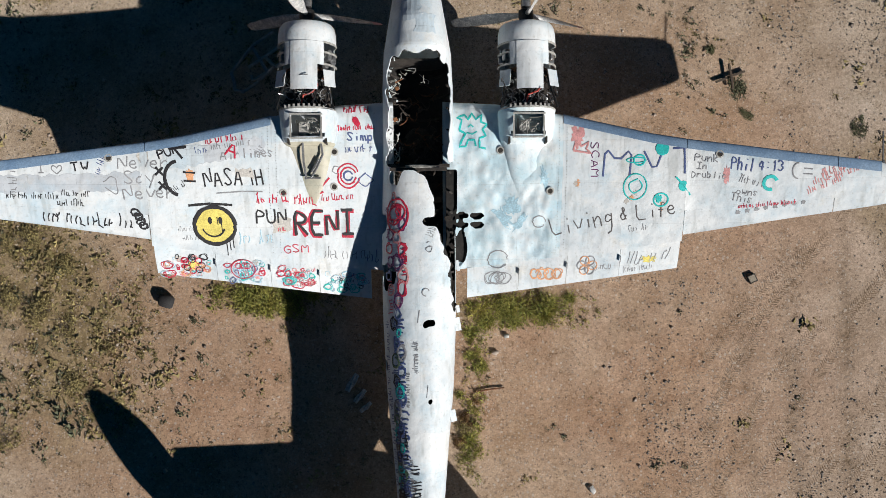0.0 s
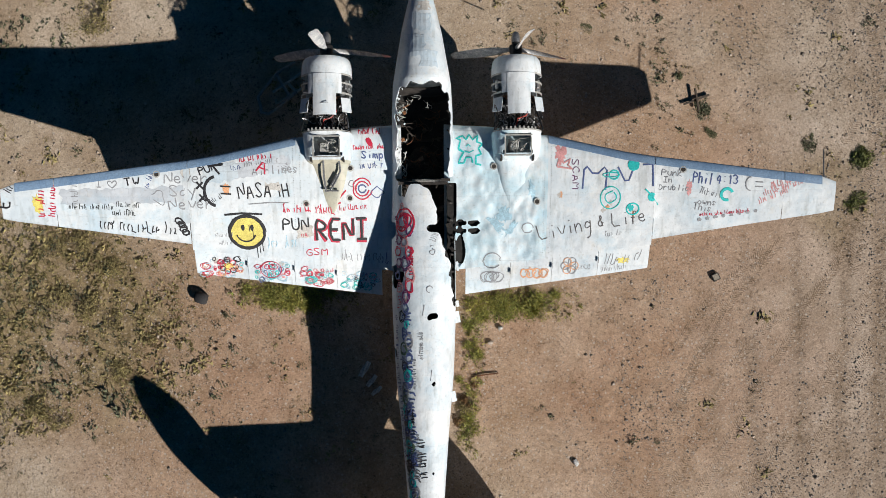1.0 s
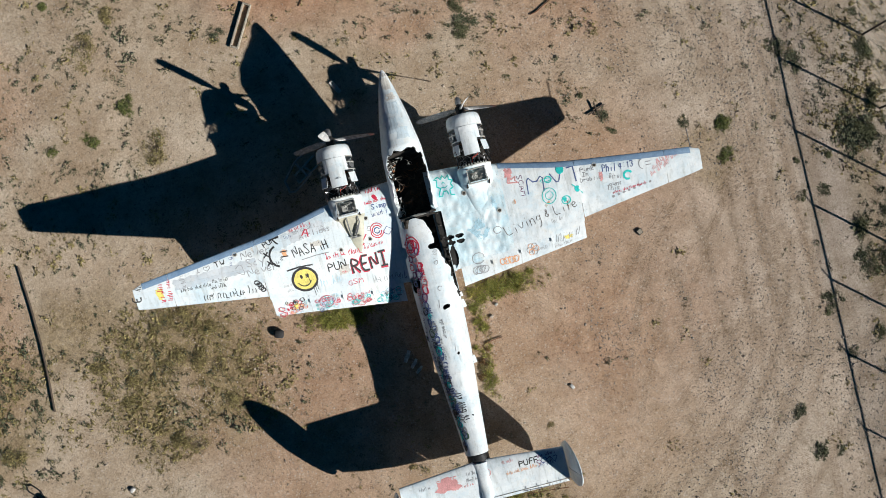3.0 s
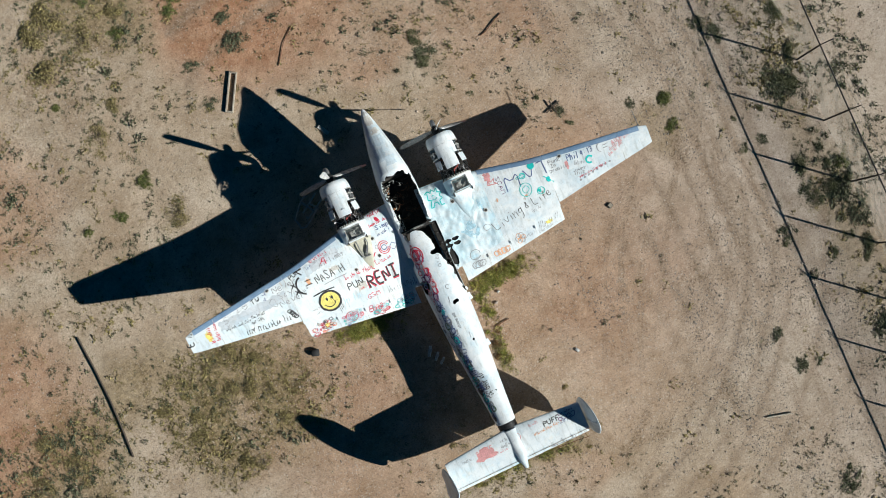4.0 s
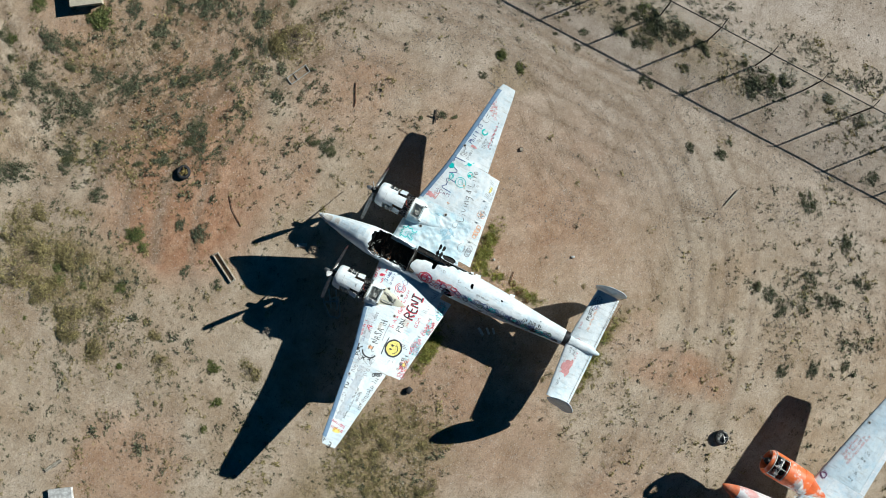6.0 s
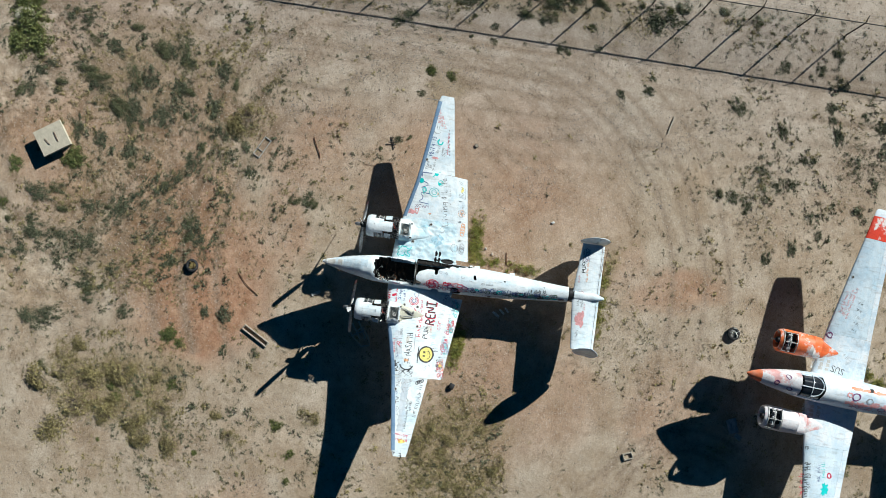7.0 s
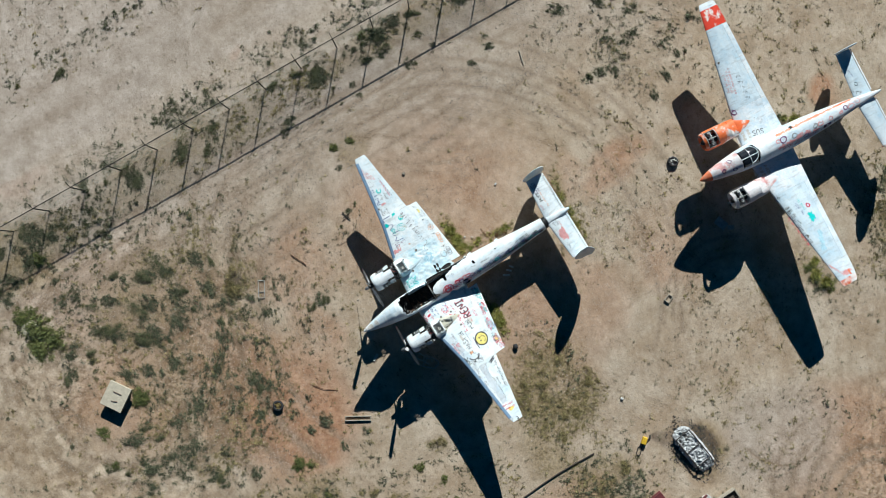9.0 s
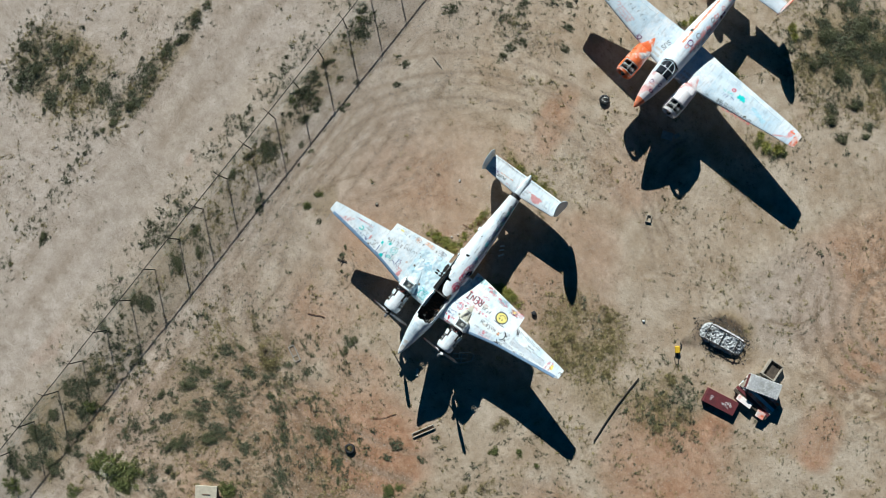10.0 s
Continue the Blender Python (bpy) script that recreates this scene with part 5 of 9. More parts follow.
def patch(x, y, w, h, mat, parent, surface, turn=0.0, lift=0.003, name="paint_patch", seed=1):
    """A rectangle of overpaint with frayed edges."""
    r = random.Random(seed)
    bm = bmesh.new()
    nx, ny = max(2, int(w / 0.06)), max(2, int(h / 0.06))
    grid = []
    for j in range(ny + 1):
        row = []
        for i in range(nx + 1):
            u, v = w * (i / nx - 0.5), h * (j / ny - 0.5)
            if i in (0, nx):
                u += r.uniform(-0.03, 0.03)
            if j in (0, ny):
                v += r.uniform(-0.03, 0.03)
            a, b = place(u, v, turn, x, y)
            row.append(bm.verts.new(surface(a, b, lift)))
        grid.append(row)
    for j in range(ny):
        for i in range(nx):
            bm.faces.new((grid[j][i], grid[j][i + 1], grid[j + 1][i + 1], grid[j + 1][i]))
    return mark(name, bm, mat, parent)


# ---- airplane parts ----
class Hull:
    """A fuselage: half width, half height and middle height along y, with a rounded-box section."""

    def __init__(self, ys, half, tall, mid, power=2.35, shift=0.0):
        order = np.argsort(ys)
        self.ys, self.half, self.tall, self.mid = [list(np.array(a)[order]) for a in (ys, half, tall, mid)]
        self.power, self.shift = power, shift

    def at(self, y, a, inset=0.0):
        """The point at angle a from the top (degrees, to the right)."""
        w, h, m = lerp(y, self.ys, self.half) - inset, lerp(y, self.ys, self.tall) - inset, lerp(y, self.ys, self.mid)
        s, c = math.sin(radians(a)), math.cos(radians(a))
        e = 2 / self.power
        return Vector((max(w, 0.01) * math.copysign(abs(s) ** e, s), y, m + max(h, 0.01) * math.copysign(abs(c) ** e, c)))

    def skin(self, bm, y0, y1, step=0.06, sides=84, keep=None, inset=0.0, caps=False, arc=(0, 360)):
        n = max(2, int(abs(y1 - y0) / step))
        full = arc[1] - arc[0] >= 360
        angles = [arc[0] + (arc[1] - arc[0]) * k / sides for k in range(sides if full else sides + 1)]
        loft(bm, [[self.at(y0 + (y1 - y0) * i / n, a, inset) for a in angles] for i in range(n + 1)], closed=full, keep=keep, caps=caps)
        if keep:
            fray(bm)

    def surface(self):
        """Maps (u, v): u along the body from front to back is y = -u, v is the arc in metres from the top, to the left."""
        def f(u, v, lift):
            y = -u
            w = max(lerp(y, self.ys, self.half), 0.1)
            a = -math.degrees(v / w) * 0.95
            p, q = self.at(y, a), self.at(y, a + 1.0)
            normal = Vector((-(q - p).z, 0, (q - p).x))
            normal = normal.normalized() if normal.length > 1e-6 else Vector((0, 0, 1))
            return p + normal * lift * 1.5
        return f


def in_polygon(x, y, poly):
    inside, j = False, len(poly) - 1
    for i in range(len(poly)):
        (xi, yi), (xj, yj) = poly[i], poly[j]
        if (yi > y) != (yj > y) and x < (xj - xi) * (y - yi) / (yj - yi) + xi:
            inside = not inside
        j = i
    return inside


def wheel(parent, x, y, r, w, name="wheel", drop=0.0):
    bm = bmesh.new()
    rings = []
    for k in range(24):
        a = 2 * math.pi * k / 24
        prof = [(-w / 2, r * 0.55), (-w / 2, r * 0.86), (-w * 0.3, r), (w * 0.3, r), (w / 2, r * 0.86), (w / 2, r * 0.55)]
        rings.append([(x + px, y + pr * math.cos(a), r - drop + pr * math.sin(a)) for px, pr in prof])
    loft(bm, rings + rings[:1], closed=False)
    bmesh.ops.remove_doubles(bm, verts=bm.verts, dist=1e-4)
    tyre = part(name, bm, RUBBER, parent, "flat black tyre")
    bm = bmesh.new()
    tube(bm, [(x - w * 0.4, y, r - drop), (x - w * 0.3, y, r - drop), (x + w * 0.3, y, r - drop), (x + w * 0.4, y, r - drop)], [r * 0.3, r * 0.57, r * 0.57, r * 0.3], 18)
    part("rim", bm, PALE_METAL, tyre)
    return tyre


def gear(parent, x, y, top, drop=0.0):
    for s in (-1, 1):
        bm = bmesh.new()
        tube(bm, [(s * (x - 0.16), y - 0.15, top), (s * (x - 0.16), y, 0.36 - drop)], 0.045)
        tube(bm, [(s * (x + 0.16), y - 0.15, top), (s * (x + 0.16), y, 0.36 - drop)], 0.045)
        tube(bm, [(s * (x - 0.2), y, 0.36 - drop), (s * (x + 0.2), y, 0.36 - drop)], 0.04)
        tube(bm, [(s * x, y - 0.75, top - 0.05), (s * x, y - 0.08, 0.62)], 0.035)
        tube(bm, [(s * (x - 0.16), y - 0.07, 0.66), (s * (x + 0.16), y - 0.07, 0.66)], 0.03)
        leg = part("landing_leg", bm, GREY_METAL, parent)
        wheel(leg, s * x, y, 0.37, 0.2, drop=drop)


def cylinder_part(parent, cx, cz, y, angle, inner, outer, r=0.075):
    """One finned cylinder of a radial engine."""
    bm = bmesh.new()
    a = radians(angle)
    way = Vector((math.cos(a), 0, math.sin(a)))
    pts, rad, n = [], [], 9
    for k in range(n * 2):
        d = inner + (outer - inner) * k / (n * 2 - 1)
        pts.append(Vector((cx, y, cz)) + way * d)
        rad.append(r if k % 2 else r * 0.78)
    tube(bm, pts, rad, 12)
    head = Vector((cx, y, cz)) + way * outer
    box(bm, head.x, head.y, head.z, 0.1, 0.17, 0.1, Matrix.Rotation(math.pi / 2 - a, 3, "Y"), 0.015)
    return part("cylinder", bm, GREY_METAL if int(angle) % 80 else DARK_METAL, parent)


def propeller(parent, cx, cz, y, turn, pale=(0,)):
    bm = bmesh.new()
    lathe(bm, [(y - 0.16, 0.0), (y - 0.16, 0.10), (y - 0.05, 0.12), (y + 0.06, 0.12), (y + 0.09, 0.07), (y + 0.13, 0.075)], (cx, cz), 20)
    hub = part("propeller", bm, DARK_METAL, parent)
    bm = bmesh.new()
    lathe(bm, [(y + 0.12, 0.0), (y + 0.12, 0.078), (y + 0.20, 0.08), (y + 0.27, 0.07), (y + 0.31, 0.045), (y + 0.325, 0.0)], (cx, cz), 20)
    part("dome", bm, GREY_METAL, hub, "scuffed bare metal dome")
    for k in range(3):
        bm = bmesh.new()
        rings = []
        for i in range(15):
            q = i / 14
            d = 0.1 + 1.17 * q
            chord = lerp(q, [0, 0.1, 0.25, 0.55, 0.85, 0.97, 1.0], [0.08, 0.09, 0.16, 0.20, 0.19, 0.17, 0.11])
            thick = lerp(q, [0, 0.12, 0.3, 1.0], [0.075, 0.07, 0.03, 0.008])
            twist = radians(lerp(q, [0, 0.2, 1.0], [62, 52, 26]))
            ring_pts = []
            for j in range(10):
                b = 2 * math.pi * j / 10
                u, v = chord / 2 * math.cos(b), thick / 2 * math.sin(b)
                ring_pts.append(Vector((u * math.cos(twist) - v * math.sin(twist), u * math.sin(twist) + v * math.cos(twist), d)))
            rings.append(ring_pts)
        turn_m = Matrix.Translation((cx, y, cz)) @ Matrix.Rotation(-radians(turn + 120 * k - 90), 4, "Y")
        loft(bm, [[turn_m @ p for p in r] for r in rings], closed=True, caps=True)
        blade = part("blade", bm, BLADE_PALE if k in pale else BLADE, hub, "flaked white propeller blade" if k in pale else "dark worn metal propeller blade")
        bm = bmesh.new()
        loft(bm, [[turn_m @ Vector((p.x * 1.06, p.y * 1.06, p.z + 0.001)) for p in r] for r in rings[12:]], closed=True, caps=True)
        part("tip", bm, PAINT_ROSE if k == 2 else BLADE_PALE, blade)
    return hub


def pipes(bm, r, centre, spread, count, radius, length):
    """A tangle of short bent pipes and wires."""
    for _ in range(count):
        p = Vector(centre) + Vector((r.uniform(-1, 1) * spread[0], r.uniform(-1, 1) * spread[1], r.uniform(-1, 1) * spread[2]))
        pts = [p]
        for _ in range(3):
            step = Vector((r.uniform(-1, 1), r.uniform(-1, 1), r.uniform(-0.6, 0.6)))
            pts.append(pts[-1] + step.normalized() * length * r.uniform(0.4, 1.0))
        pts = [Vector((min(max(q.x, centre[0] - spread[0] * 1.15), centre[0] + spread[0] * 1.15), min(max(q.y, centre[1] - spread[1] * 1.1), centre[1] + spread[1] * 1.1), q.z)) for q in pts]
        if (pts[0] - pts[1]).length > 0.01 and (pts[1] - pts[2]).length > 0.01 and (pts[2] - pts[3]).length > 0.01:
            soft = [pts[0], pts[0].lerp(pts[1], 0.6), pts[1].lerp(pts[2], 0.3), pts[1].lerp(pts[2], 0.7), pts[2].lerp(pts[3], 0.4), pts[3]]
            tube(bm, soft, radius * r.uniform(0.4, 1.0), 5)


def bare_engine(plane, cx, cz, turn, seed, pale):
    """A radial engine with half its cowling gone, its mount and its propeller."""
    r = random.Random(seed)
    front = 2.5
    bm = bmesh.new()
    lathe(bm, [(1.62, 0.0), (1.62, 0.20), (1.8, 0.24), (2.08, 0.24), (2.18, 0.15), (2.45, 0.11), (2.6, 0.07)], (cx, cz), 20)
    block = part("engine", bm, DARK_METAL, plane, "oily radial engine, partly uncovered")
    for k in range(9):
        cylinder_part(block, cx, cz, 1.98, 90 + 40 * k + 20, 0.2, 0.40)
    bm = bmesh.new()
    lathe(bm, [(1.72, 0.29), (1.70, 0.33), (1.74, 0.36), (1.78, 0.33), (1.76, 0.29), (1.72, 0.29)], (cx, cz), 26)
    part("exhaust_ring", bm, RUST, block, "rusty exhaust ring")
    # cowling
    bm = bmesh.new()
    lathe(bm, [(2.36, 0.30), (2.44, 0.315), (2.49, 0.35), (2.49, 0.39), (2.44, 0.43), (2.34, 0.452), (2.16, 0.46)], (cx, cz), 40)
    thicken(bm, 0.008)
    cowl = part("nose_cowl", bm, WHITE, plane, "white engine nose ring")
    for name, arc, y0, y1, rad, mat in (("top_panel", (64, 116), 2.155, 1.41, 0.468, WHITE), ("belly_panel", (208, 332), 2.155, 1.72, 0.46, WHITE), ("side_panel", (116, 131), 2.155, 1.8, 0.462, WHITE), ("side_panel", (50, 64), 2.155, 1.8, 0.462, WHITE)):
        bm = bmesh.new()
        lathe(bm, [(y0, rad), ((y0 + y1) / 2, rad + 0.004), (y1, rad)], (cx, cz), 16, arc)
        thicken(bm, 0.01)
        part(name, bm, mat, cowl)
    for a0, a1 in ((0, 50), (131, 180)):
        bm = bmesh.new()
        for y in (2.14, 1.985, 1.80):
            lathe(bm, [(y, 0.45), (y + 0.03, 0.45), (y + 0.03, 0.464), (y, 0.464), (y, 0.45)], (cx, cz), 8, (a0, a1))
        part("cowl_frame", bm, PALE_METAL, cowl, "riveted bare opening frame")
    for s in (-1, 1):
        bm = bmesh.new()
        lean = Matrix.Rotation(s * radians(38), 3, "Y") @ Matrix.Rotation(radians(-10), 3, "X")
        box(bm, cx + s * 0.375, 1.60, cz + 0.30, 0.20, 0.27, 0.012, lean, 0.003)
        part("cowl_flap", bm, WHITE, cowl, "loose white cowl flap")
    # bare accessory bay
    bm = bmesh.new()
    for sx in (-1, 1):
        for sz in (-1, 1):
            tube(bm, [(cx + sx * 0.27, 1.72, cz + sz * 0.24), (cx + sx * 0.44, 1.14, cz + sz * 0.30)], 0.016, 6)
            tube(bm, [(cx + sx * 0.27, 1.72, cz + sz * 0.24), (cx + sx * 0.10, 1.14, cz + sz * 0.36)], 0.014, 6)
    tube(bm, [(cx - 0.27, 1.72, cz + 0.24), (cx + 0.27, 1.72, cz + 0.24)], 0.014, 6)
    tagged(part("engine_mount", bm, DARK_METAL, block), kind="stuff")
    # unseen scoop, added to close a lit gap in the engine's shadow
    bm = bmesh.new()
    loft(bm, [[(cx + w * math.copysign(abs(math.sin(a)) ** 0.6, math.sin(a)), y, cz - 0.42 - d / 2 - d / 2 * math.cos(a)) for a in (2 * math.pi * k / 20 for k in range(20))] for y, w, d in ((2.30, 0.22, 0.50), (2.22, 0.27, 0.62), (1.9, 0.29, 0.68), (1.5, 0.26, 0.60), (1.2, 0.16, 0.30))], caps=True)
    part("oil_cooler", bm, GREY_METAL, plane, "unseen scoop under the engine, added to fill out its shadow")
    bm = bmesh.new()
    box(bm, cx - 0.12, 1.45, cz + 0.12, 0.2, 0.26, 0.2, None, 0.02)
    box(bm, cx + 0.17, 1.5, cz + 0.08, 0.16, 0.2, 0.22, None, 0.03)
    box(bm, cx + 0.02, 1.32, cz + 0.05, 0.3, 0.18, 0.18, None, 0.03)
    box(bm, cx, 1.36, cz - 0.16, 0.7, 0.5, 0.1, None, 0.02)
    part("accessory_case", bm, BLACK_OUT, block)
    bm = bmesh.new()
    pipes(bm, r, (cx, 1.40, cz + 0.22), (0.36, 0.2, 0.1), 34, 0.011, 0.16)
    tagged(part("wiring", bm, GREY_METAL, block, "tangle of bare pipes and wires"), kind="stuff")
    bm = bmesh.new()
    pipes(bm, r, (cx, 1.40, cz + 0.16), (0.38, 0.22, 0.1), 30, 0.014, 0.18)
    tagged(part("wiring", bm, DARK_METAL, block), kind="stuff")
    bm = bmesh.new()
    tube(bm, [(cx + 0.16, 1.62, cz + 0.33), (cx + 0.2, 1.48, cz + 0.36), (cx + 0.12, 1.38, cz + 0.37), (cx - 0.02, 1.33, cz + 0.36), (cx - 0.05, 1.2, cz + 0.33)], 0.014, 7)
    part("hose", bm, RED_HOSE, block, "red rubber hose")
    # firewall with its bolts
    bm = bmesh.new()
    lathe(bm, [(1.12, 0.0), (1.12, 0.45), (1.15, 0.45), (1.15, 0.0)], (cx, cz), 30)
    for k in range(9):
        a = radians(50 + 10 * k)
        box(bm, cx + 0.45 * math.cos(a) * 1.02, 1.16, cz + 0.45 * math.sin(a), 0.03, 0.05, 0.03)
    part("firewall", bm, PALE_METAL, plane)
    propeller(plane, cx, cz, 2.68, turn, pale)


def nacelle(plane, wing, cx, cz, mat, opening, seed, tail=-0.3, half=0.47, y0=1.12):
    """The fairing behind an engine that fades into the wing."""
    r = random.Random(seed)
    bm = bmesh.new()
    rings, n = [], 26
    for i in range(n + 1):
        q = i / n
        y = y0 + (tail - y0) * q
        w = half * (1 - q ** 1.9) ** 0.8 + 0.012
        top = wing.skin(cx, min(y, wing.edges(cx)[0])) - 0.03
        crest = lerp(q, [0, 0.12, 0.28, 0.35, 0.6, 1.0], [cz + half * 0.92, cz + half * 0.80, cz + half * 0.60, top + 0.10, top + 0.055, top + 0.02])
        low = lerp(q, [0, 0.2, 0.45, 1.0], [cz - half, cz - half - 0.05, wing.skin(cx, min(y, 0.9), False) - 0.1, top - 0.06])
        ring_pts = []
        for k in range(36):
            a = 2 * math.pi * k / 36
            s, c = math.sin(a), math.cos(a)
            ring_pts.append(Vector((cx + w * math.copysign(abs(s) ** 0.62, s), y, (crest + low) / 2 + (crest - low) / 2 * math.copysign(abs(c) ** 0.9, c))))
        rings.append(ring_pts)

    def stays(c):
        return not (opening and abs(c.x - cx) < 0.25 and 0.70 < c.y < 1.04 and c.z > cz - 0.05)
    loft(bm, rings, closed=True, caps=False, keep=stays)
    thicken(bm, 0.012)
    mats = mat if isinstance(mat, tuple) else (mat,)
    if len(mats) > 1:
        for f in bm.faces:
            f.material_index = 1 if f.calc_center_median().y < 0.66 else 0
    body = part("nacelle", bm, mats, plane)
    if opening:
        # near-black floor and sides put the hatch's inner shade into the colour
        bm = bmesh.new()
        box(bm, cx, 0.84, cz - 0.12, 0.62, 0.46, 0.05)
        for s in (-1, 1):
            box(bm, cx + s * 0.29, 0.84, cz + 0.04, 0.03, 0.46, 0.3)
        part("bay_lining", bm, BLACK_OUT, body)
        bm = bmesh.new()
        for s in (-1, 1):
            box(bm, cx + s * 0.236, 0.86, cz + 0.335, 0.025, 0.36, 0.02)
        box(bm, cx, 1.035, cz + 0.39, 0.5, 0.025, 0.02)
        box(bm, cx, 0.69, cz + 0.245, 0.5, 0.025, 0.02)
        part("bay_frame", bm, PALE_METAL, body, "bare riveted hatch frame")
        bm = bmesh.new()
        box(bm, cx - 0.06, 0.86, cz + 0.08, 0.17, 0.2, 0.24, None, 0.02)
        part("tank", bm, PALE_METAL if seed % 2 else GREY_METAL, body, "grey box in the open hatch")
        bm = bmesh.new()
        pipes(bm, r, (cx + 0.02, 0.86, cz + 0.18), (0.17, 0.12, 0.1), 22, 0.011, 0.13)
        tagged(part("wiring", bm, PALE_METAL, body), kind="stuff")
    return body


def tail_fin(plane, x, cant, mat, rudder_mat, y_front, y_rear, low, high, rudder_turn=0.0):
    """An oval end fin with its rudder."""
    base = Vector((x, (y_front + y_rear) / 2, (low + high) / 2))
    spin = Matrix.Translation(base) @ Matrix.Rotation(radians(cant), 4, "Y")
    split = y_rear + (y_front - y_rear) * 0.42

    def outline(y, under):
        q = (y - y_rear) / (y_front - y_rear)
        if under and q < 0.5:
            return max(1 - abs(2 * q - 1) ** 6.0, 0.0) ** 0.5
        return max(1 - abs(2 * q - 1) ** 2.0, 0.0) ** 0.75

    def slab(bm, ya, yb, extra):
        rings = []
        for i in range(13):
            y = ya + (yb - ya) * i / 12
            up, down = [outline(y, k) * (high - low) / 2 + 0.01 for k in (False, True)]
            t = 0.012 + 0.04 * math.sin(math.pi * min(max((y - y_rear) / (y_front - y_rear), 0.0), 1.0)) ** 0.7
            ring_pts = []
            for k in range(24):
                a = 2 * math.pi * k / 24
                p = Vector((t * math.copysign(abs(math.sin(a)) ** 0.6, math.sin(a)), y - base.y, (up if math.cos(a) > 0 else down) * math.cos(a)))
                ring_pts.append(spin @ extra @ p)
            rings.append(ring_pts)
        loft(bm, rings, closed=True, caps=True)
    bm = bmesh.new()
    slab(bm, y_front - 0.01, split + 0.01, Matrix.Identity(4))
    fin = part("tail_fin", bm, mat, plane)
    bm = bmesh.new()
    hinge = Matrix.Translation((0, split - base.y, 0)) @ Matrix.Rotation(radians(rudder_turn), 4, "Z") @ Matrix.Translation((0, base.y - split, 0))
    slab(bm, split - 0.008, y_rear + 0.01, hinge)
    part("rudder", bm, rudder_mat, fin)
    return fin


def hanging_elevator(plane, tail, a, b, length, droop, mat):
    """An elevator that hangs from the rear edge of the tailplane."""
    c, s = math.cos(radians(droop)), math.sin(radians(droop))
    bm = bmesh.new()
    rings = []
    for i in range(13):
        x = a + (b - a) * i / 12
        y0, z0 = tail.edges(x)[1] - 0.04, tail.skin(x, tail.edges(x)[1]) + 0.01
        size = length * (1 - 0.25 * (abs(x) / 2.4) ** 3)
        ring_pts = []
        for u, v in ((0, 0.035), (0.2, 0.04), (0.6, 0.022), (1.0, 0.006), (1.0, -0.006), (0.6, -0.022), (0.2, -0.04), (0, -0.035)):
            ring_pts.append((x, y0 - u * size * c + v * s, z0 - u * size * s + v * c))
        rings.append(ring_pts)
    loft(bm, rings, closed=True, caps=True)
    return part("elevator", bm, mat, plane, "drooped elevator")


def filler(parent, wing, x, y, r=0.042, ring_mat=None):
    """A filler hole with its rim; a near-black disc on the skin gives the hole's shade."""
    bm = bmesh.new()
    z = wing.skin(x, y)
    lathe_pts = [(r * 1.5, 0.003), (r * 1.45, 0.009), (r, 0.009), (r * 0.95, 0.004)]
    rings = [[(x + q * math.cos(a), y + q * math.sin(a), z + h + wing.skin(x + q * math.cos(a), y + q * math.sin(a)) - z) for a in [2 * math.pi * k / 18 for k in range(18)]] for q, h in lathe_pts]
    loft(bm, rings, closed=True)
    rim = part("filler_rim", bm, ring_mat or PALE_METAL, parent)
    disc(x, y, r * 0.98, r * 0.98, BLACK_OUT, rim, on_wing(wing), 0.0045, "filler_hole", ragged=0.0)

# ---- the wrecked white airplane ----
W1 = Wing([0.3, 1.25, 2.3, 3.7, 4.23, 4.24, 4.9, 5.97, 7.15, 7.40],
          [1.35, 1.27, 1.08, 0.74, 0.645, 0.643, 0.55, 0.39, 0.23, 0.13],
          [-1.42, -1.30, -1.18, -1.005, -0.95, -0.84, -0.745, -0.59, -0.43, -0.38],
          [1.57, 1.70, 1.84, 2.01, 2.075, 2.076, 2.165, 2.305, 2.455, 2.48],
          [0.15, 0.145, 0.135, 0.125, 0.12, 0.12, 0.115, 0.105, 0.10, 0.07], 0.23)
H1 = Hull([4.06, 4.0, 3.85, 3.6, 3.2, 2.87, 2.43, 1.98, 1.5, 1.1, 0.2, -0.68, -1.56, -2.1, -2.87, -3.3, -3.73, -4.17, -4.78, -5.5, -6.15],
          [0.02, 0.06, 0.12, 0.195, 0.295, 0.37, 0.445, 0.525, 0.555, 0.56, 0.59, 0.60, 0.605, 0.60, 0.57, 0.55, 0.515, 0.47, 0.42, 0.36, 0.31],
          [0.02, 0.06, 0.13, 0.21, 0.365, 0.50, 0.68, 0.80, 0.80, 0.755, 0.69, 0.68, 0.69, 0.68, 0.66, 0.65, 0.62, 0.60, 0.55, 0.46, 0.36],
          [2.44, 2.43, 2.41, 2.35, 2.315, 2.28, 2.24, 2.15, 1.97, 1.78, 1.48, 1.42, 1.38, 1.32, 1.24, 1.20, 1.18, 1.16, 1.15, 1.24, 1.38])
wreck = thing("airplane", "derelict white twin-engine airplane with burnt-out cockpit and graffiti", "airplane", pose(0, 0, 0, 0, 2.3, 0))
ROOF_GAP = [(-0.40, 1.84), (-0.27, 1.80), (-0.22, 1.90), (0.05, 1.86), (0.18, 1.93), (0.30, 1.86), (0.46, 1.72), (0.50, 1.4), (0.51, 0.75), (0.49, 0.35), (0.75, 0.25), (0.75, -2.25), (0.57, -2.2), (0.47, -1.35), (0.30, -0.7), (0.17, -0.12), (0.09, 0.16), (-0.26, 0.20), (-0.34, -0.06),
            (-0.46, -0.02), (-0.44, 0.28), (-0.52, 0.40), (-0.47, 1.0), (-0.49, 1.55)]
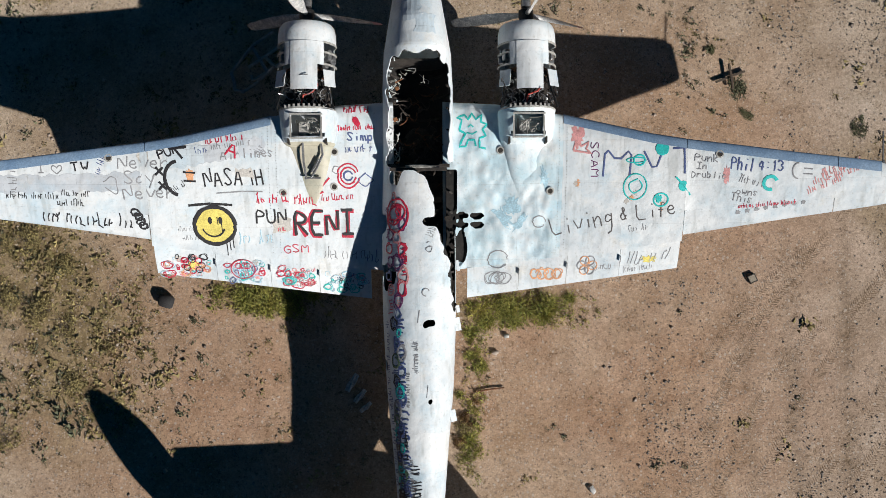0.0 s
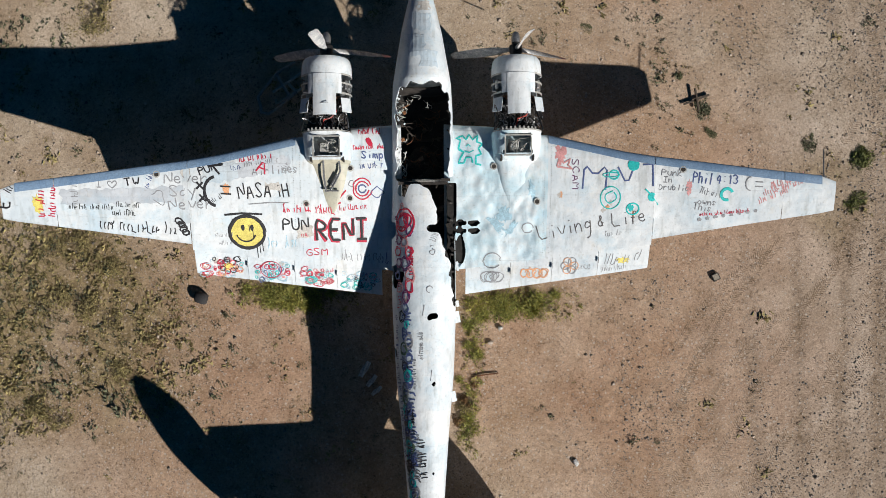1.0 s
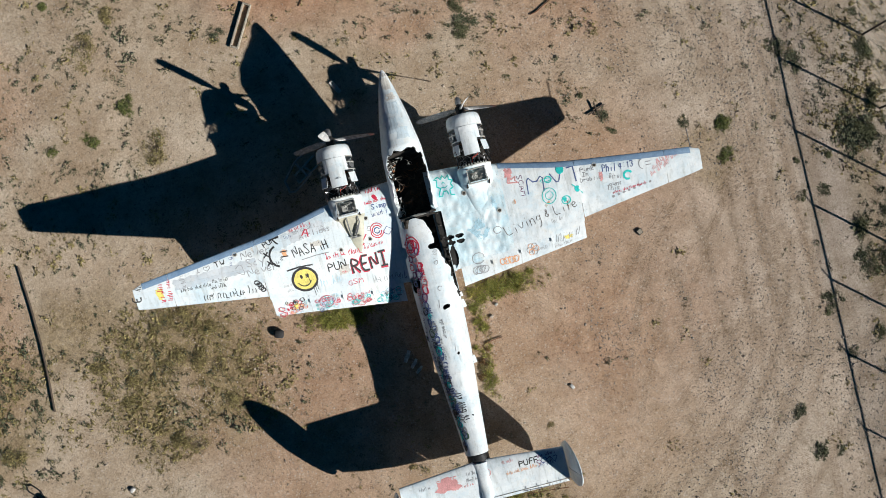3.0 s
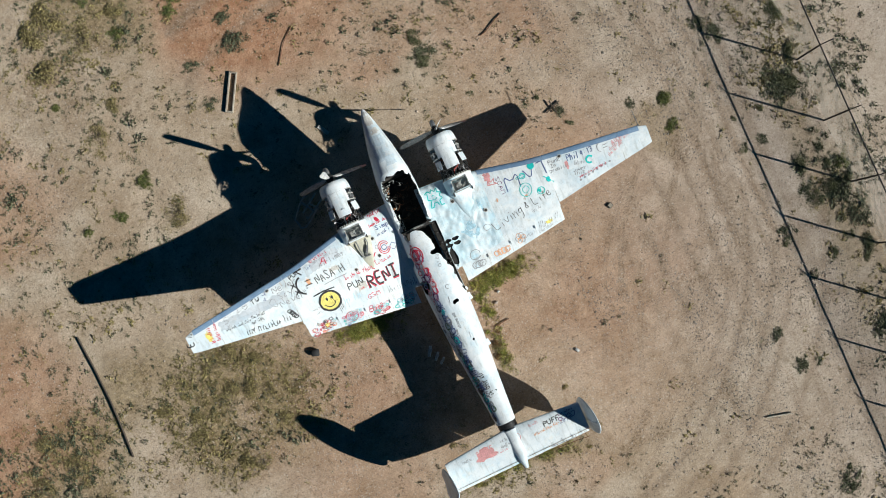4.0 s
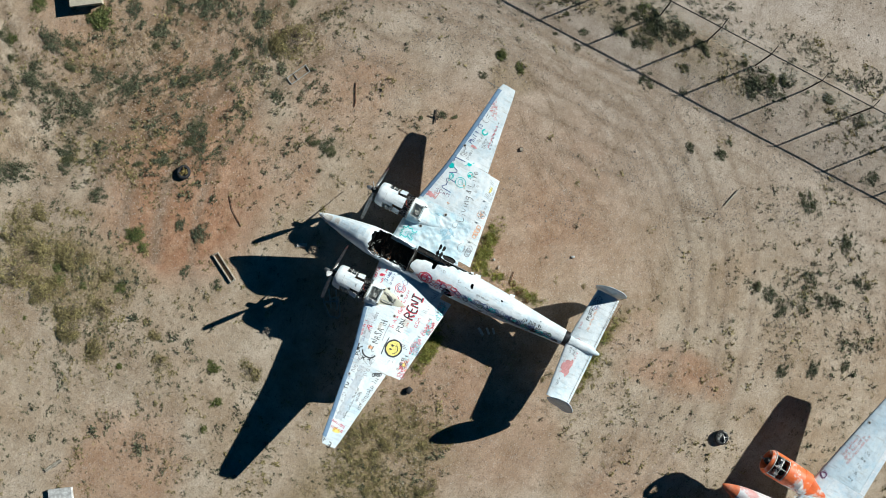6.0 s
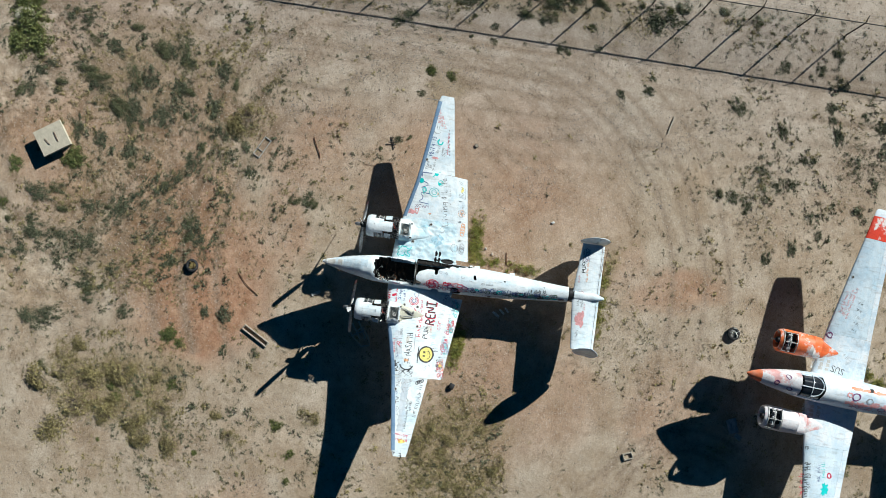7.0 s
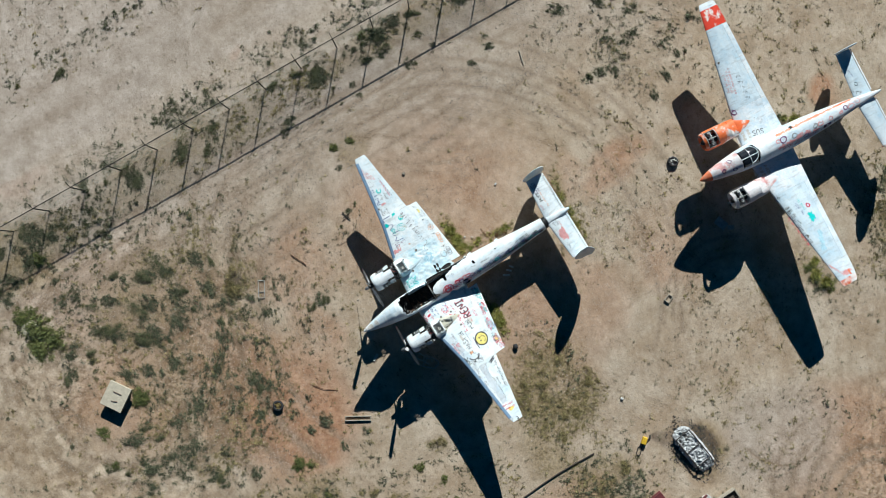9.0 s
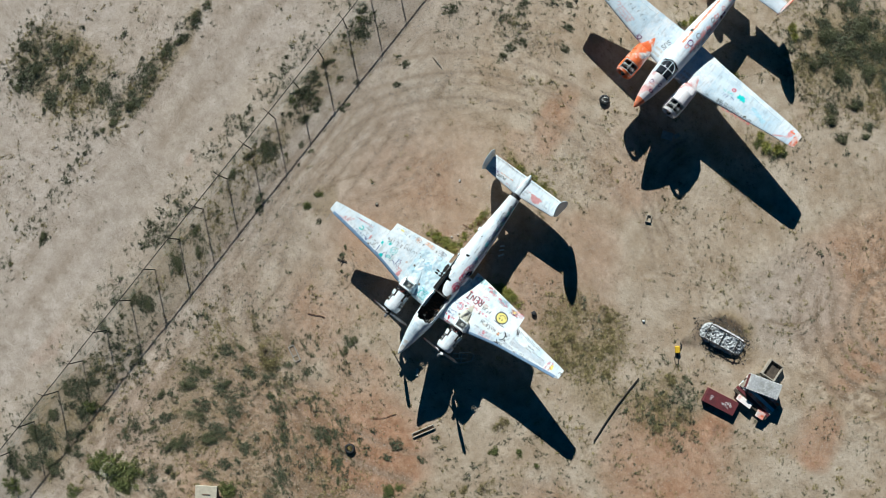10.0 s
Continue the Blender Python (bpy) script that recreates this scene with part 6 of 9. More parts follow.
PUNCHED = ((0.20, -0.60, 0.15, 0.07), (0.17, -2.20, 0.09, 0.07), (0.17, -3.46, 0.038, 0.038), (-0.50, -1.45, 0.14, 0.20), (-0.60, -0.62, 0.10, 0.16), (0.15, -5.1, 0.03, 0.03), (-0.56, -2.9, 0.05, 0.10))


def skin_stays(grow):
    def stays(c):
        j = noise.noise(Vector((c.x * 5, c.y * 5, c.z * 5))) * 0.07 + noise.noise(Vector((c.x * 17, c.y * 17, 3))) * 0.025
        x, y = c.x + j, c.y + j * 0.8
        if c.z > lerp(c.y, H1.ys, H1.mid) - 0.05 and in_polygon(x * (1 - grow), y, ROOF_GAP):
            return False
        for px, py, rx, ry in PUNCHED:
            if c.z > 1.2 and ((x - px) / (rx + grow)) ** 2 + ((y - py) / (ry + grow)) ** 2 < 1 + 4 * j:
                return False
        return True
    return stays


bm = bmesh.new()
H1.skin(bm, 4.05, -6.15, 0.035, 120, skin_stays(0.0))
thicken(bm, 0.012)
body1 = part("fuselage", bm, WHITE, wreck, "white riveted fuselage, torn open along the roof")
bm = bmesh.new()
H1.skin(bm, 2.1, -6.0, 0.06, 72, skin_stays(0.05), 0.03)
part("burnt_lining", bm, SOOT_AND_SHADE, body1, "soot-black inner wall")
bm = bmesh.new()
for i in range(14):
    y = 1.8 - 0.32 * i
    for a0, a1 in ((60, 160), (200, 300)):
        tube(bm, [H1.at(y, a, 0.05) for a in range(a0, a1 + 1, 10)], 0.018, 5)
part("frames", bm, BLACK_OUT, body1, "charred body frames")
bm = bmesh.new()
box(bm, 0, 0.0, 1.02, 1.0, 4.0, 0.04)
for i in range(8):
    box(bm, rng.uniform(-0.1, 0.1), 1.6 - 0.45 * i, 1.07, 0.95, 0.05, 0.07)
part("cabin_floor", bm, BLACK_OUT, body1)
bm = bmesh.new()
box(bm, 0, 1.94, 1.75, 0.9, 0.03, 0.75)
part("bulkhead", bm, BLACK_OUT, body1)
bm = bmesh.new()
box(bm, 0, 0.30, 1.45, 1.0, 0.04, 0.9)
box(bm, 0.0, 0.22, 2.02, 0.9, 0.05, 0.05)
part("bulkhead", bm, BLACK_OUT, body1)
bm = bmesh.new()
for i in range(60):
    m = Euler((rng.uniform(0, 3), rng.uniform(0, 3), rng.uniform(0, 3))).to_matrix()
    box(bm, rng.uniform(-0.42, 0.42), rng.uniform(-1.8, 1.75), 1.06 + rng.random() * 0.22, rng.uniform(0.04, 0.3), rng.uniform(0.03, 0.12), 0.02, m)
tagged(part("rubble", bm, BURNT_BROWN, body1, "charred debris on the cabin floor"), kind="stuff")
bm = bmesh.new()
pipes(bm, random.Random(4), (-0.40, 1.0, 1.72), (0.09, 0.75, 0.2), 20, 0.010, 0.14)
pipes(bm, random.Random(5), (-0.15, 1.72, 1.80), (0.3, 0.12, 0.12), 8, 0.008, 0.16)
tagged(part("torn_metal", bm, PALE_METAL, body1, "twisted pale metal scraps along the cockpit edge"), kind="stuff")
bm = bmesh.new()
for i in range(70):
    m = Euler((rng.uniform(-1, 1), rng.uniform(-1, 1), rng.uniform(0, 3))).to_matrix()
    y = rng.uniform(0.25, 1.9)
    box(bm, rng.uniform(-0.51, -0.40 if i % 4 else -0.30), y, lerp(y, H1.ys, H1.mid) + rng.uniform(-0.1, 0.32), rng.uniform(0.015, 0.07), rng.uniform(0.015, 0.09), 0.005, m)
tagged(part("torn_skin", bm, WHITE, body1, "crumpled strips of white skin"), kind="stuff")
bm = bmesh.new()
pipes(bm, random.Random(9), (0.0, 0.95, 1.42), (0.44, 0.8, 0.16), 46, 0.014, 0.22)
tagged(part("burnt_piping", bm, BURNT_BROWN, body1, "charred pipes and cables in the cockpit"), kind="stuff")
bm = bmesh.new()
pipes(bm, random.Random(10), (0.05, 0.9, 1.40), (0.42, 0.8, 0.14), 26, 0.011, 0.18)
tagged(part("burnt_piping", bm, RUST, body1, "rusty pipes in the cockpit"), kind="stuff")
bm = bmesh.new()
for x, y, z, sx, sy in ((-0.36, 1.05, 1.8, 0.07, 0.06), (-0.30, 1.66, 1.86, 0.14, 0.02), (-0.33, 0.36, 1.75, 0.07, 0.04), (-0.33, 1.55, 1.8, 0.06, 0.06)):
    box(bm, x, y, z, sx, sy, 0.03, Euler((0.2, 0.3, 0.5)).to_matrix(), 0.005)
tagged(part("scrap", bm, COPPER, body1, "orange rusted scraps"), kind="stuff")
bm = bmesh.new()
for y, z in ((-0.1, 1.9), (0.18, 1.95)):
    tube(bm, [(-0.2, 0.26, 2.03), (0.05, 0.27, 2.05), (0.32, 0.24, 2.0)], 0.03, 6)
part("roof_beam", bm, PALE_METAL, body1)
# torn right flank: dark strips of the side wall and bent skin
bm = bmesh.new()
for i in range(34):
    y = 0.3 - i * 0.075
    m = Euler((rng.uniform(-0.5, 0.5), rng.uniform(-1.3, -0.2), rng.uniform(-0.5, 0.5))).to_matrix()
    box(bm, 0.53 + rng.uniform(-0.05, 0.03), y, 1.38 + rng.uniform(-0.12, 0.10), rng.uniform(0.05, 0.12), rng.uniform(0.05, 0.14), 0.01, m)
tagged(part("torn_flank", bm, BLACK_OUT, body1, "charred and torn side skin"), kind="stuff")
for y, w, d in ((-2.25, 0.10, 0.22), (-3.75, 0.10, 0.20), (-1.3, 0.05, 0.18), (-2.0, 0.06, 0.12)):
    bm = bmesh.new()
    box(bm, lerp(y, H1.ys, H1.half) + 0.02, y, lerp(y, H1.ys, H1.mid) + 0.22, w, d, 0.012, Euler((0.15, 0.25, 0.2)).to_matrix(), 0.003)
    part("skin_flap", bm, WHITE, body1, "bent flap of white skin")
bm = bmesh.new()
H1.skin(bm, -6.17, -6.36, 0.05, 40, None, 0.02, True)
part("tail_joint", bm, DARK_METAL, wreck, "exposed dark tail joint")
bm = bmesh.new()
tail_cone = Hull([-6.3, -6.8, -7.3, -7.62], [0.27, 0.22, 0.15, 0.05], [0.34, 0.29, 0.20, 0.05], [1.42, 1.48, 1.58, 1.66])
tail_cone.skin(bm, -6.38, -7.62, 0.08, 28, None, 0.0, True)
part("tail_cone", bm, WHITE, wreck)

def crumple(x, y):
    """How far the beaten skin of the right wing root stands up or down."""
    if not 0.4 < x < 2.29:
        return 0.0
    fade = min(1.0, (x - 0.4) * 3) * min(1.0, (2.29 - x) * 4)
    return fade * (0.030 * noise.noise(Vector((x * 2.6, y * 3.4, 5))) + 0.018 * noise.noise(Vector((x * 7, y * 5, 9))) + 0.012 * abs(noise.noise(Vector((x * 5 + y * 3, y * 9, 2)))))


FLAT1 = on_wing(W1)


def TOP1(u, v, lift):
    p = FLAT1(u, v, lift)
    return Vector((p[0], p[1], p[2] + crumple(u, v)))


flap_line = lambda x: lerp(abs(x), [0.3, 4.23], [-1.40, -0.945])
aileron_line = lambda x: lerp(abs(x), [3.98, 6.75], [-0.48, -0.29])
ROOT_HOLES = ((0.70, -0.49, 0.115, 0.06), (0.95, -0.49, 0.115, 0.06), (0.70, -0.635, 0.115, 0.055), (0.95, -0.635, 0.11, 0.055), (0.69, -1.0, 0.11, 0.28), (1.10, -1.72, 0.04, 0.03))


def root_stays(c):
    if c.z < W1.skin(c.x, c.y) - 0.02:
        return True
    j = noise.noise(Vector((c.x * 14, c.y * 14, 1))) * 0.5
    return not any(((c.x - x) / rx) ** 2 + ((c.y - y) / ry) ** 2 < 1 + j for x, y, rx, ry in ROOT_HOLES) and not (c.y < 0.25 and c.x < 0.62 + 0.06 * j)


wings1 = {}
for s, side in ((-1, "left"), (1, "right")):
    bm = bmesh.new()
    W1.panel(bm, s * 0.40, s * 2.2995, flap_line, 110 if s > 0 else 24, 110 if s > 0 else 24, root_stays if s > 0 else None)
    inner = part("wing_root", bm, WHITE_BLUE if s > 0 else WHITE, wreck, "dented pale wing root with blue stains" if s > 0 else "white wing root covered in graffiti")
    if s > 0:
        for v in inner.data.vertices:
            v.co.z += crumple(v.co.x, v.co.y)
        # a near-black sheet stands in for the shade inside the root holes
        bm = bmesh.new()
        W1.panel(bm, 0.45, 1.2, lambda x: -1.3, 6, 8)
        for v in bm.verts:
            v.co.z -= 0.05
        part("wing_lining", bm, SOOT_AND_SHADE, inner)
    bm = bmesh.new()
    W1.panel(bm, s * 2.3005, s * 4.2265, lambda x: flap_line(x), 20, 24)
    mid = part("wing_panel", bm, WHITE, wreck, "white wing panel with graffiti")
    bm = bmesh.new()
    W1.panel(bm, s * 4.2275, s * 6.5005, aileron_line, 24, 22)
    outer = part("wing_panel", bm, WHITE, wreck, "white outer wing panel with graffiti")
    bm = bmesh.new()
    W1.panel(bm, s * 6.5015, s * 7.1545, None, 8, 24)
    end = part("wing_panel", bm, WHITE, wreck)
    bm = bmesh.new()
    W1.panel(bm, s * 7.1555, s * 7.395, None, 6, 24)
    part("wing_tip", bm, WHITE, wreck, "square-cut white wing tip")
    bm = bmesh.new()
    W1.panel(bm, s * 4.245, s * 6.49, None, 16, 8, None, lambda x: aileron_line(x) - 0.0008)
    part("aileron", bm, WHITE, wreck, "white aileron")
    cuts = [0.80, 1.65, 2.43, 3.28, 4.21]
    for a, b in zip(cuts, cuts[1:]):
        bm = bmesh.new()
        rings = []
        for i in range(9):
            x = s * (a + 0.003 + (b - a - 0.006) * i / 8)
            y0 = flap_line(x) + 0.006
            z0 = W1.skin(x, flap_line(x)) - 0.006
            length = lerp(abs(x), [0.8, 2.43, 4.21], [0.50, 0.47, 0.43])
            prof = [(0, 0), (-0.3 * length, -0.055), (-0.7 * length, -0.15), (-length, -0.235), (-length, -0.245), (-0.6 * length, -0.17), (0, -0.07)]
            rings.append([(x, y0 + py, z0 + pz) for py, pz in prof])
        loft(bm, rings, closed=True, caps=True)
        flap = part("flap", bm, WHITE, wreck, "drooped white flap with coloured graffiti" if s < 0 else "drooped white flap")
        wings1[(side, round(a, 2))] = flap
    wings1[side] = (inner, mid, outer, end)
    for x0, x1, host in ((2.31, 4.22, mid), (4.232, 6.495, outer), (6.507, 7.15, end)):
        bm = bmesh.new()
        rings = []
        for i in range(15):
            x = s * (x0 + (x1 - x0) * i / 14)
            f = W1.edges(x)[0]
            ys = [f - 0.15 * (k / 9) ** 2 for k in range(9, -1, -1)]
            rings.append([(x, y + 0.012 * (y - f + 0.15) / 0.15, W1.skin(x, y) + 0.009) for y in ys] + [(x, y + 0.012 * (y - f + 0.15) / 0.15, W1.skin(x, y, False) - 0.009) for y in ys[::-1][1:]])
        loft(bm, rings, closed=False)
        part("leading_edge", bm, BOOT_AND_SHADE, host, "blue-grey leading edge boot with some shade in its colour")
    for a in cuts[1:4]:
        bm = bmesh.new()
        x = s * a
        box(bm, x, flap_line(x) - 0.16, W1.skin(x, flap_line(x)) - 0.04, 0.012, 0.10, 0.04, Euler((0.38, 0, 0)).to_matrix(), 0.003)
        part("hinge_bracket", bm, GREY_METAL, wings1[(side, round(a, 2))])
    for y in (2.32,):
        bm = bmesh.new()
        for k in range(50):
            yy = 0.95 - k * 0.041
            for x in (2.24, 2.36):
                box(bm, s * x, yy, W1.skin(x, yy) + 0.003, 0.008, 0.008, 0.006)
        tagged(part("rivets", bm, GREY_METAL, inner), kind="stuff")
for s, cz in ((-1, 2.03), (1, 2.01)):
    bare_engine(wreck, s * 1.735, cz, 95 if s < 0 else 84, 3 + s, (0, 1, 2))
    nacelle(wreck, W1, s * 1.72, cz, (WHITE, CREAM) if s < 0 else WHITE_BLUE, True, 6 + s, -0.42 if s < 0 else -0.35, 0.44)
gear(wreck, 1.73, 1.25, 1.5)
bm = bmesh.new()
tube(bm, [(0, -5.6, 1.35), (0, -5.75, 0.75), (0, -5.95, 0.2)], 0.05)
tail_leg = part("tail_leg", bm, GREY_METAL, wreck)
wheel(tail_leg, 0, -5.95, 0.2, 0.12, "tail_wheel")
# tailplane
T1 = Wing([0.0, 2.25], [-6.30, -6.50], [-7.34, -7.34], [1.64, 1.64], [0.12, 0.11], 0.03)
bm = bmesh.new()
T1.panel(bm, -2.2, 2.2, None, 30, 18)
stab = part("tailplane", bm, WHITE, wreck, "white tailplane with graffiti")
for a, b in ((-2.17, -0.02), (0.02, 2.17)):
    hanging_elevator(wreck, T1, a, b, 0.58, 76, WHITE)
# the left fin's pale blue puts its shaded outer face into the colour
tail_fin(wreck, -2.26, 10, SKIN_BLUE, SKIN_BLUE, -6.52, -7.60, 1.02, 3.02, -14)
tail_fin(wreck, 2.30, 5, WHITE, WHITE, -6.38, -7.62, 0.62, 2.66, 8)
bm = bmesh.new()
for x in (1.1, 1.4, 1.7, 2.0):
    tube(bm, [(x, -7.36, 1.72), (x + 0.02, -7.52, 1.70)], 0.008, 5)
tube(bm, [(1.0, -7.45, 1.7), (2.1, -7.55, 1.72)], 0.01, 5)
part("torn_ribs", bm, RUST, stab, "bare ribs behind the tailplane")
bm = bmesh.new()
tube(bm, [(7.20, 0.15, 2.44), (7.21, 0.40, 2.44), (7.22, 0.72, 2.44)], 0.012, 8)
box(bm, 7.2, 0.19, 2.46, 0.05, 0.14, 0.05, None, 0.01)
part("pitot_tube", bm, GREY_METAL, wreck)
for x, y in ((1.31, 0.53), (-1.33, 0.52), (-1.35, -0.02), (-2.15, -0.12), (2.11, -0.12), (4.72, 0.4), (-4.76, 0.4)):
    filler(wings1["right" if x > 0 else "left"][0 if abs(x) < 2.3 else 2], W1, x, y)
bm = bmesh.new()
for pts in ([(-1.80, 0.64), (-1.80, 0.34), (-1.77, 0.10)], [(-1.80, 0.10), (-1.70, 0.11), (-1.55, 0.11)], [(-1.52, 0.64), (-1.50, 0.46), (-1.60, 0.26), (-1.70, 0.11)], [(-1.56, 0.40), (-1.68, 0.20)]):
    tube(bm, [(x, y, W1.skin(x, y) + lerp(y, [0.1, 0.64], [0.085, 0.17])) for x, y in pts], 0.018, 6)
part("nacelle_strut", bm, GREY_METAL, wreck, "bare metal struts over the cream fairing")

# ---- the second airplane, white with orange ----
W2 = Wing([0.3, 0.7, 2.6, 4.5, 6.5, 6.9, 7.2, 7.42, 7.55, 7.62],
          [0.82, 0.76, 0.52, 0.24, -0.08, -0.14, -0.19, -0.23, -0.27, -0.34],
          [-1.70, -1.66, -1.50, -1.38, -1.26, -1.23, -1.20, -1.16, -1.12, -1.05],
          [1.50, 1.55, 1.76, 1.98, 2.20, 2.24, 2.26, 2.27, 2.27, 2.27],
          [0.15, 0.145, 0.135, 0.12, 0.105, 0.10, 0.09, 0.08, 0.06, 0.03], 0.2)
H2 = Hull([3.5, 3.45, 3.3, 3.0, 2.6, 2.1, 1.5, 1.0, 0.2, -0.7, -1.6, -2.6, -3.5, -4.4, -5.1, -5.6],
          [0.02, 0.06, 0.14, 0.245, 0.345, 0.43, 0.52, 0.56, 0.59, 0.60, 0.60, 0.55, 0.47, 0.37, 0.28, 0.22],
          [0.02, 0.06, 0.15, 0.29, 0.46, 0.62, 0.83, 0.91, 0.90, 0.85, 0.78, 0.68, 0.55, 0.43, 0.33, 0.26],
          [2.20, 2.20, 2.19, 2.18, 2.15, 2.12, 2.09, 2.00, 1.82, 1.68, 1.59, 1.54, 1.52, 1.54, 1.58, 1.62])
second = thing("airplane", "parked white and orange twin-engine airplane with faded graffiti", "airplane", pose(-2.384, -17.081, 0.139, 0.33, 0, -4.57))
bm = bmesh.new()
H2.skin(bm, 3.495, 2.95, 0.05, 48)
part("nose_cone", bm, ORANGE, second, "orange nose cone")
bm = bmesh.new()
H2.skin(bm, 2.948, 1.50, 0.06, 60)
part("nose_section", bm, ROSY, second, "white nose smeared with rose and orange paint")
CANOPY = [(-0.40, 1.50), (0.40, 1.50), (0.46, 0.62), (0.12, 0.50), (-0.12, 0.50), (-0.46, 0.62)]
bm = bmesh.new()
H2.skin(bm, 1.50, -5.6, 0.05, 84, lambda c: not (c.z > lerp(c.y, H2.ys, H2.mid) + 0.12 and in_polygon(c.x, c.y, CANOPY)))
thicken(bm, 0.012)
body2 = part("fuselage", bm, SKIN_WHITE, second, "white fuselage with orange roof stripe")
bm = bmesh.new()
H2.skin(bm, 1.49, 0.2, 0.1, 48, lambda c: c.z < lerp(c.y, H2.ys, H2.mid) + 0.12, 0.04)
box(bm, 0, 0.9, 1.35, 0.95, 1.2, 0.04)
box(bm, 0, 0.35, 1.7, 1.0, 0.04, 0.9)
part("cockpit_lining", bm, BLACK_OUT, body2)
bm = bmesh.new()
for x in (-0.24, 0.24):
    box(bm, x, 0.62, 1.62, 0.36, 0.12, 0.5, Euler((-0.15, 0, 0)).to_matrix(), 0.04)
    box(bm, x, 0.82, 1.42, 0.36, 0.4, 0.1, None, 0.03)
part("seat", bm, DARK_METAL, body2)
for a0, a1 in ((-52, -2), (2, 52)):
    bm = bmesh.new()
    H2.skin(bm, 1.42, 0.66, 0.08, 14, None, 0.012, False, (a0, a1))
    part("windscreen", bm, GLASS_DARK, body2, "dusty dark cockpit glass")
bm = bmesh.new()
for a in (-54, 0, 54):
    tube(bm, [H2.at(y, a, -0.006) for y in np.linspace(1.5, 0.55, 10)], 0.022, 6)
tube(bm, [H2.at(1.05, a, -0.006) for a in range(-54, 55, 9)], 0.018, 6)
tube(bm, [H2.at(1.05 - 0.45 * math.sin(radians(k * 18)), 8 + 42 * math.cos(radians(k * 18)), -0.008) for k in range(11)], 0.02, 6)
part("windscreen_frame", bm, SKIN_WHITE, body2, "white cockpit window frame")
S2 = H2.surface()
for v0, v1 in ((0.22, 0.36),):
    for k in range(8):
        patch(1.1 - 0.2 + k * 0.55, -0.30, 0.52, 0.12, ORANGE, body2, S2, 0, 0.003, "orange_stripe", k)
patch(1.55, -0.36, 0.16, 0.2, BLACK_OUT, body2, S2, 0, 0.004, "roof_hatch")
for u, v in ((0.75, 0.42), (1.35, 0.45), (2.0, 0.48), (2.6, 0.42)):
    bars(u, v, 0.5, 0.16, 0, PAINT_PURPLE, body2, S2, 0.025)
for u, v in ((-2.4, 0.1), (-2.0, -0.2), (-1.9, 0.25), (0.9, 0.38), (1.6, 0.42)):
    loops(u, v, 0.12, PAINT_PURPLE if u < 0 else PAINT_ROSE, body2, S2, 2, 0.02, int(10 + u * 3))
disc(3.2, 0.40, 0.1, 0.12, PAINT_BLACK, body2, S2, 0.004, ragged=0.2)
disc(3.5, 0.36, 0.08, 0.09, PAINT_NAVY, body2, S2, 0.004, ragged=0.2)
hoop(5.2, -0.05, 0.12, 0.1, PAINT_ROSE, body2, S2, 0.03)
daub = random.Random(91)
for k in range(16):
    u = 0.6 + 0.3 * k
    loops(u, daub.uniform(-0.05, 0.45), daub.uniform(0.08, 0.15), (PAINT_ROSE, PAINT_PURPLE, PAINT_ROSE, PAINT_GREY)[k % 4], body2, S2, 2, daub.uniform(0.018, 0.034), 400 + k, aspect=1.5)
for k in range(5):
    disc(0.7 + 0.5 * k, daub.uniform(0.0, 0.35), 0.22, 0.09, PAINT_ROSE, body2, S2, 0.0028, ragged=0.5, seed=430 + k)
TOP2 = on_wing(W2)
wings2 = {}
for s, side in ((-1, "left"), (1, "right")):
    bm = bmesh.new()
    W2.panel(bm, s * 0.40, s * 2.3, None, 16, 24)
    inner = part("wing_root", bm, SKIN_WHITE, second)
    bm = bmesh.new()
    W2.panel(bm, s * 2.306, s * 6.36, lambda x: W2.edges(x)[1] + 0.27, 30, 22)
    outer = part("wing_panel", bm, SKIN_BLUE, second, "pale blue-white outer wing panel")
    bm = bmesh.new()
    W2.panel(bm, s * 2.31, s * 6.35, None, 20, 6, None, lambda x: W2.edges(x)[1] + 0.262)
    part("aileron", bm, SKIN_WHITE, second)
    bm = bmesh.new()
    W2.panel(bm, s * 6.366, s * 7.3, None, 10, 24)
    end = part("wing_panel", bm, RED_TIP if s > 0 else SKIN_WHITE, second, "red-painted wing end" if s > 0 else "white wing end")
    bm = bmesh.new()
    W2.panel(bm, s * 7.302, s * 7.615, None, 8, 24)
    part("wing_tip", bm, SKIN_WHITE if s > 0 else PATCHY_ORANGE, second, "rounded wing tip")
    wings2[side] = (inner, outer, end)
    filler(outer, W2, s * 4.7, 0.05)


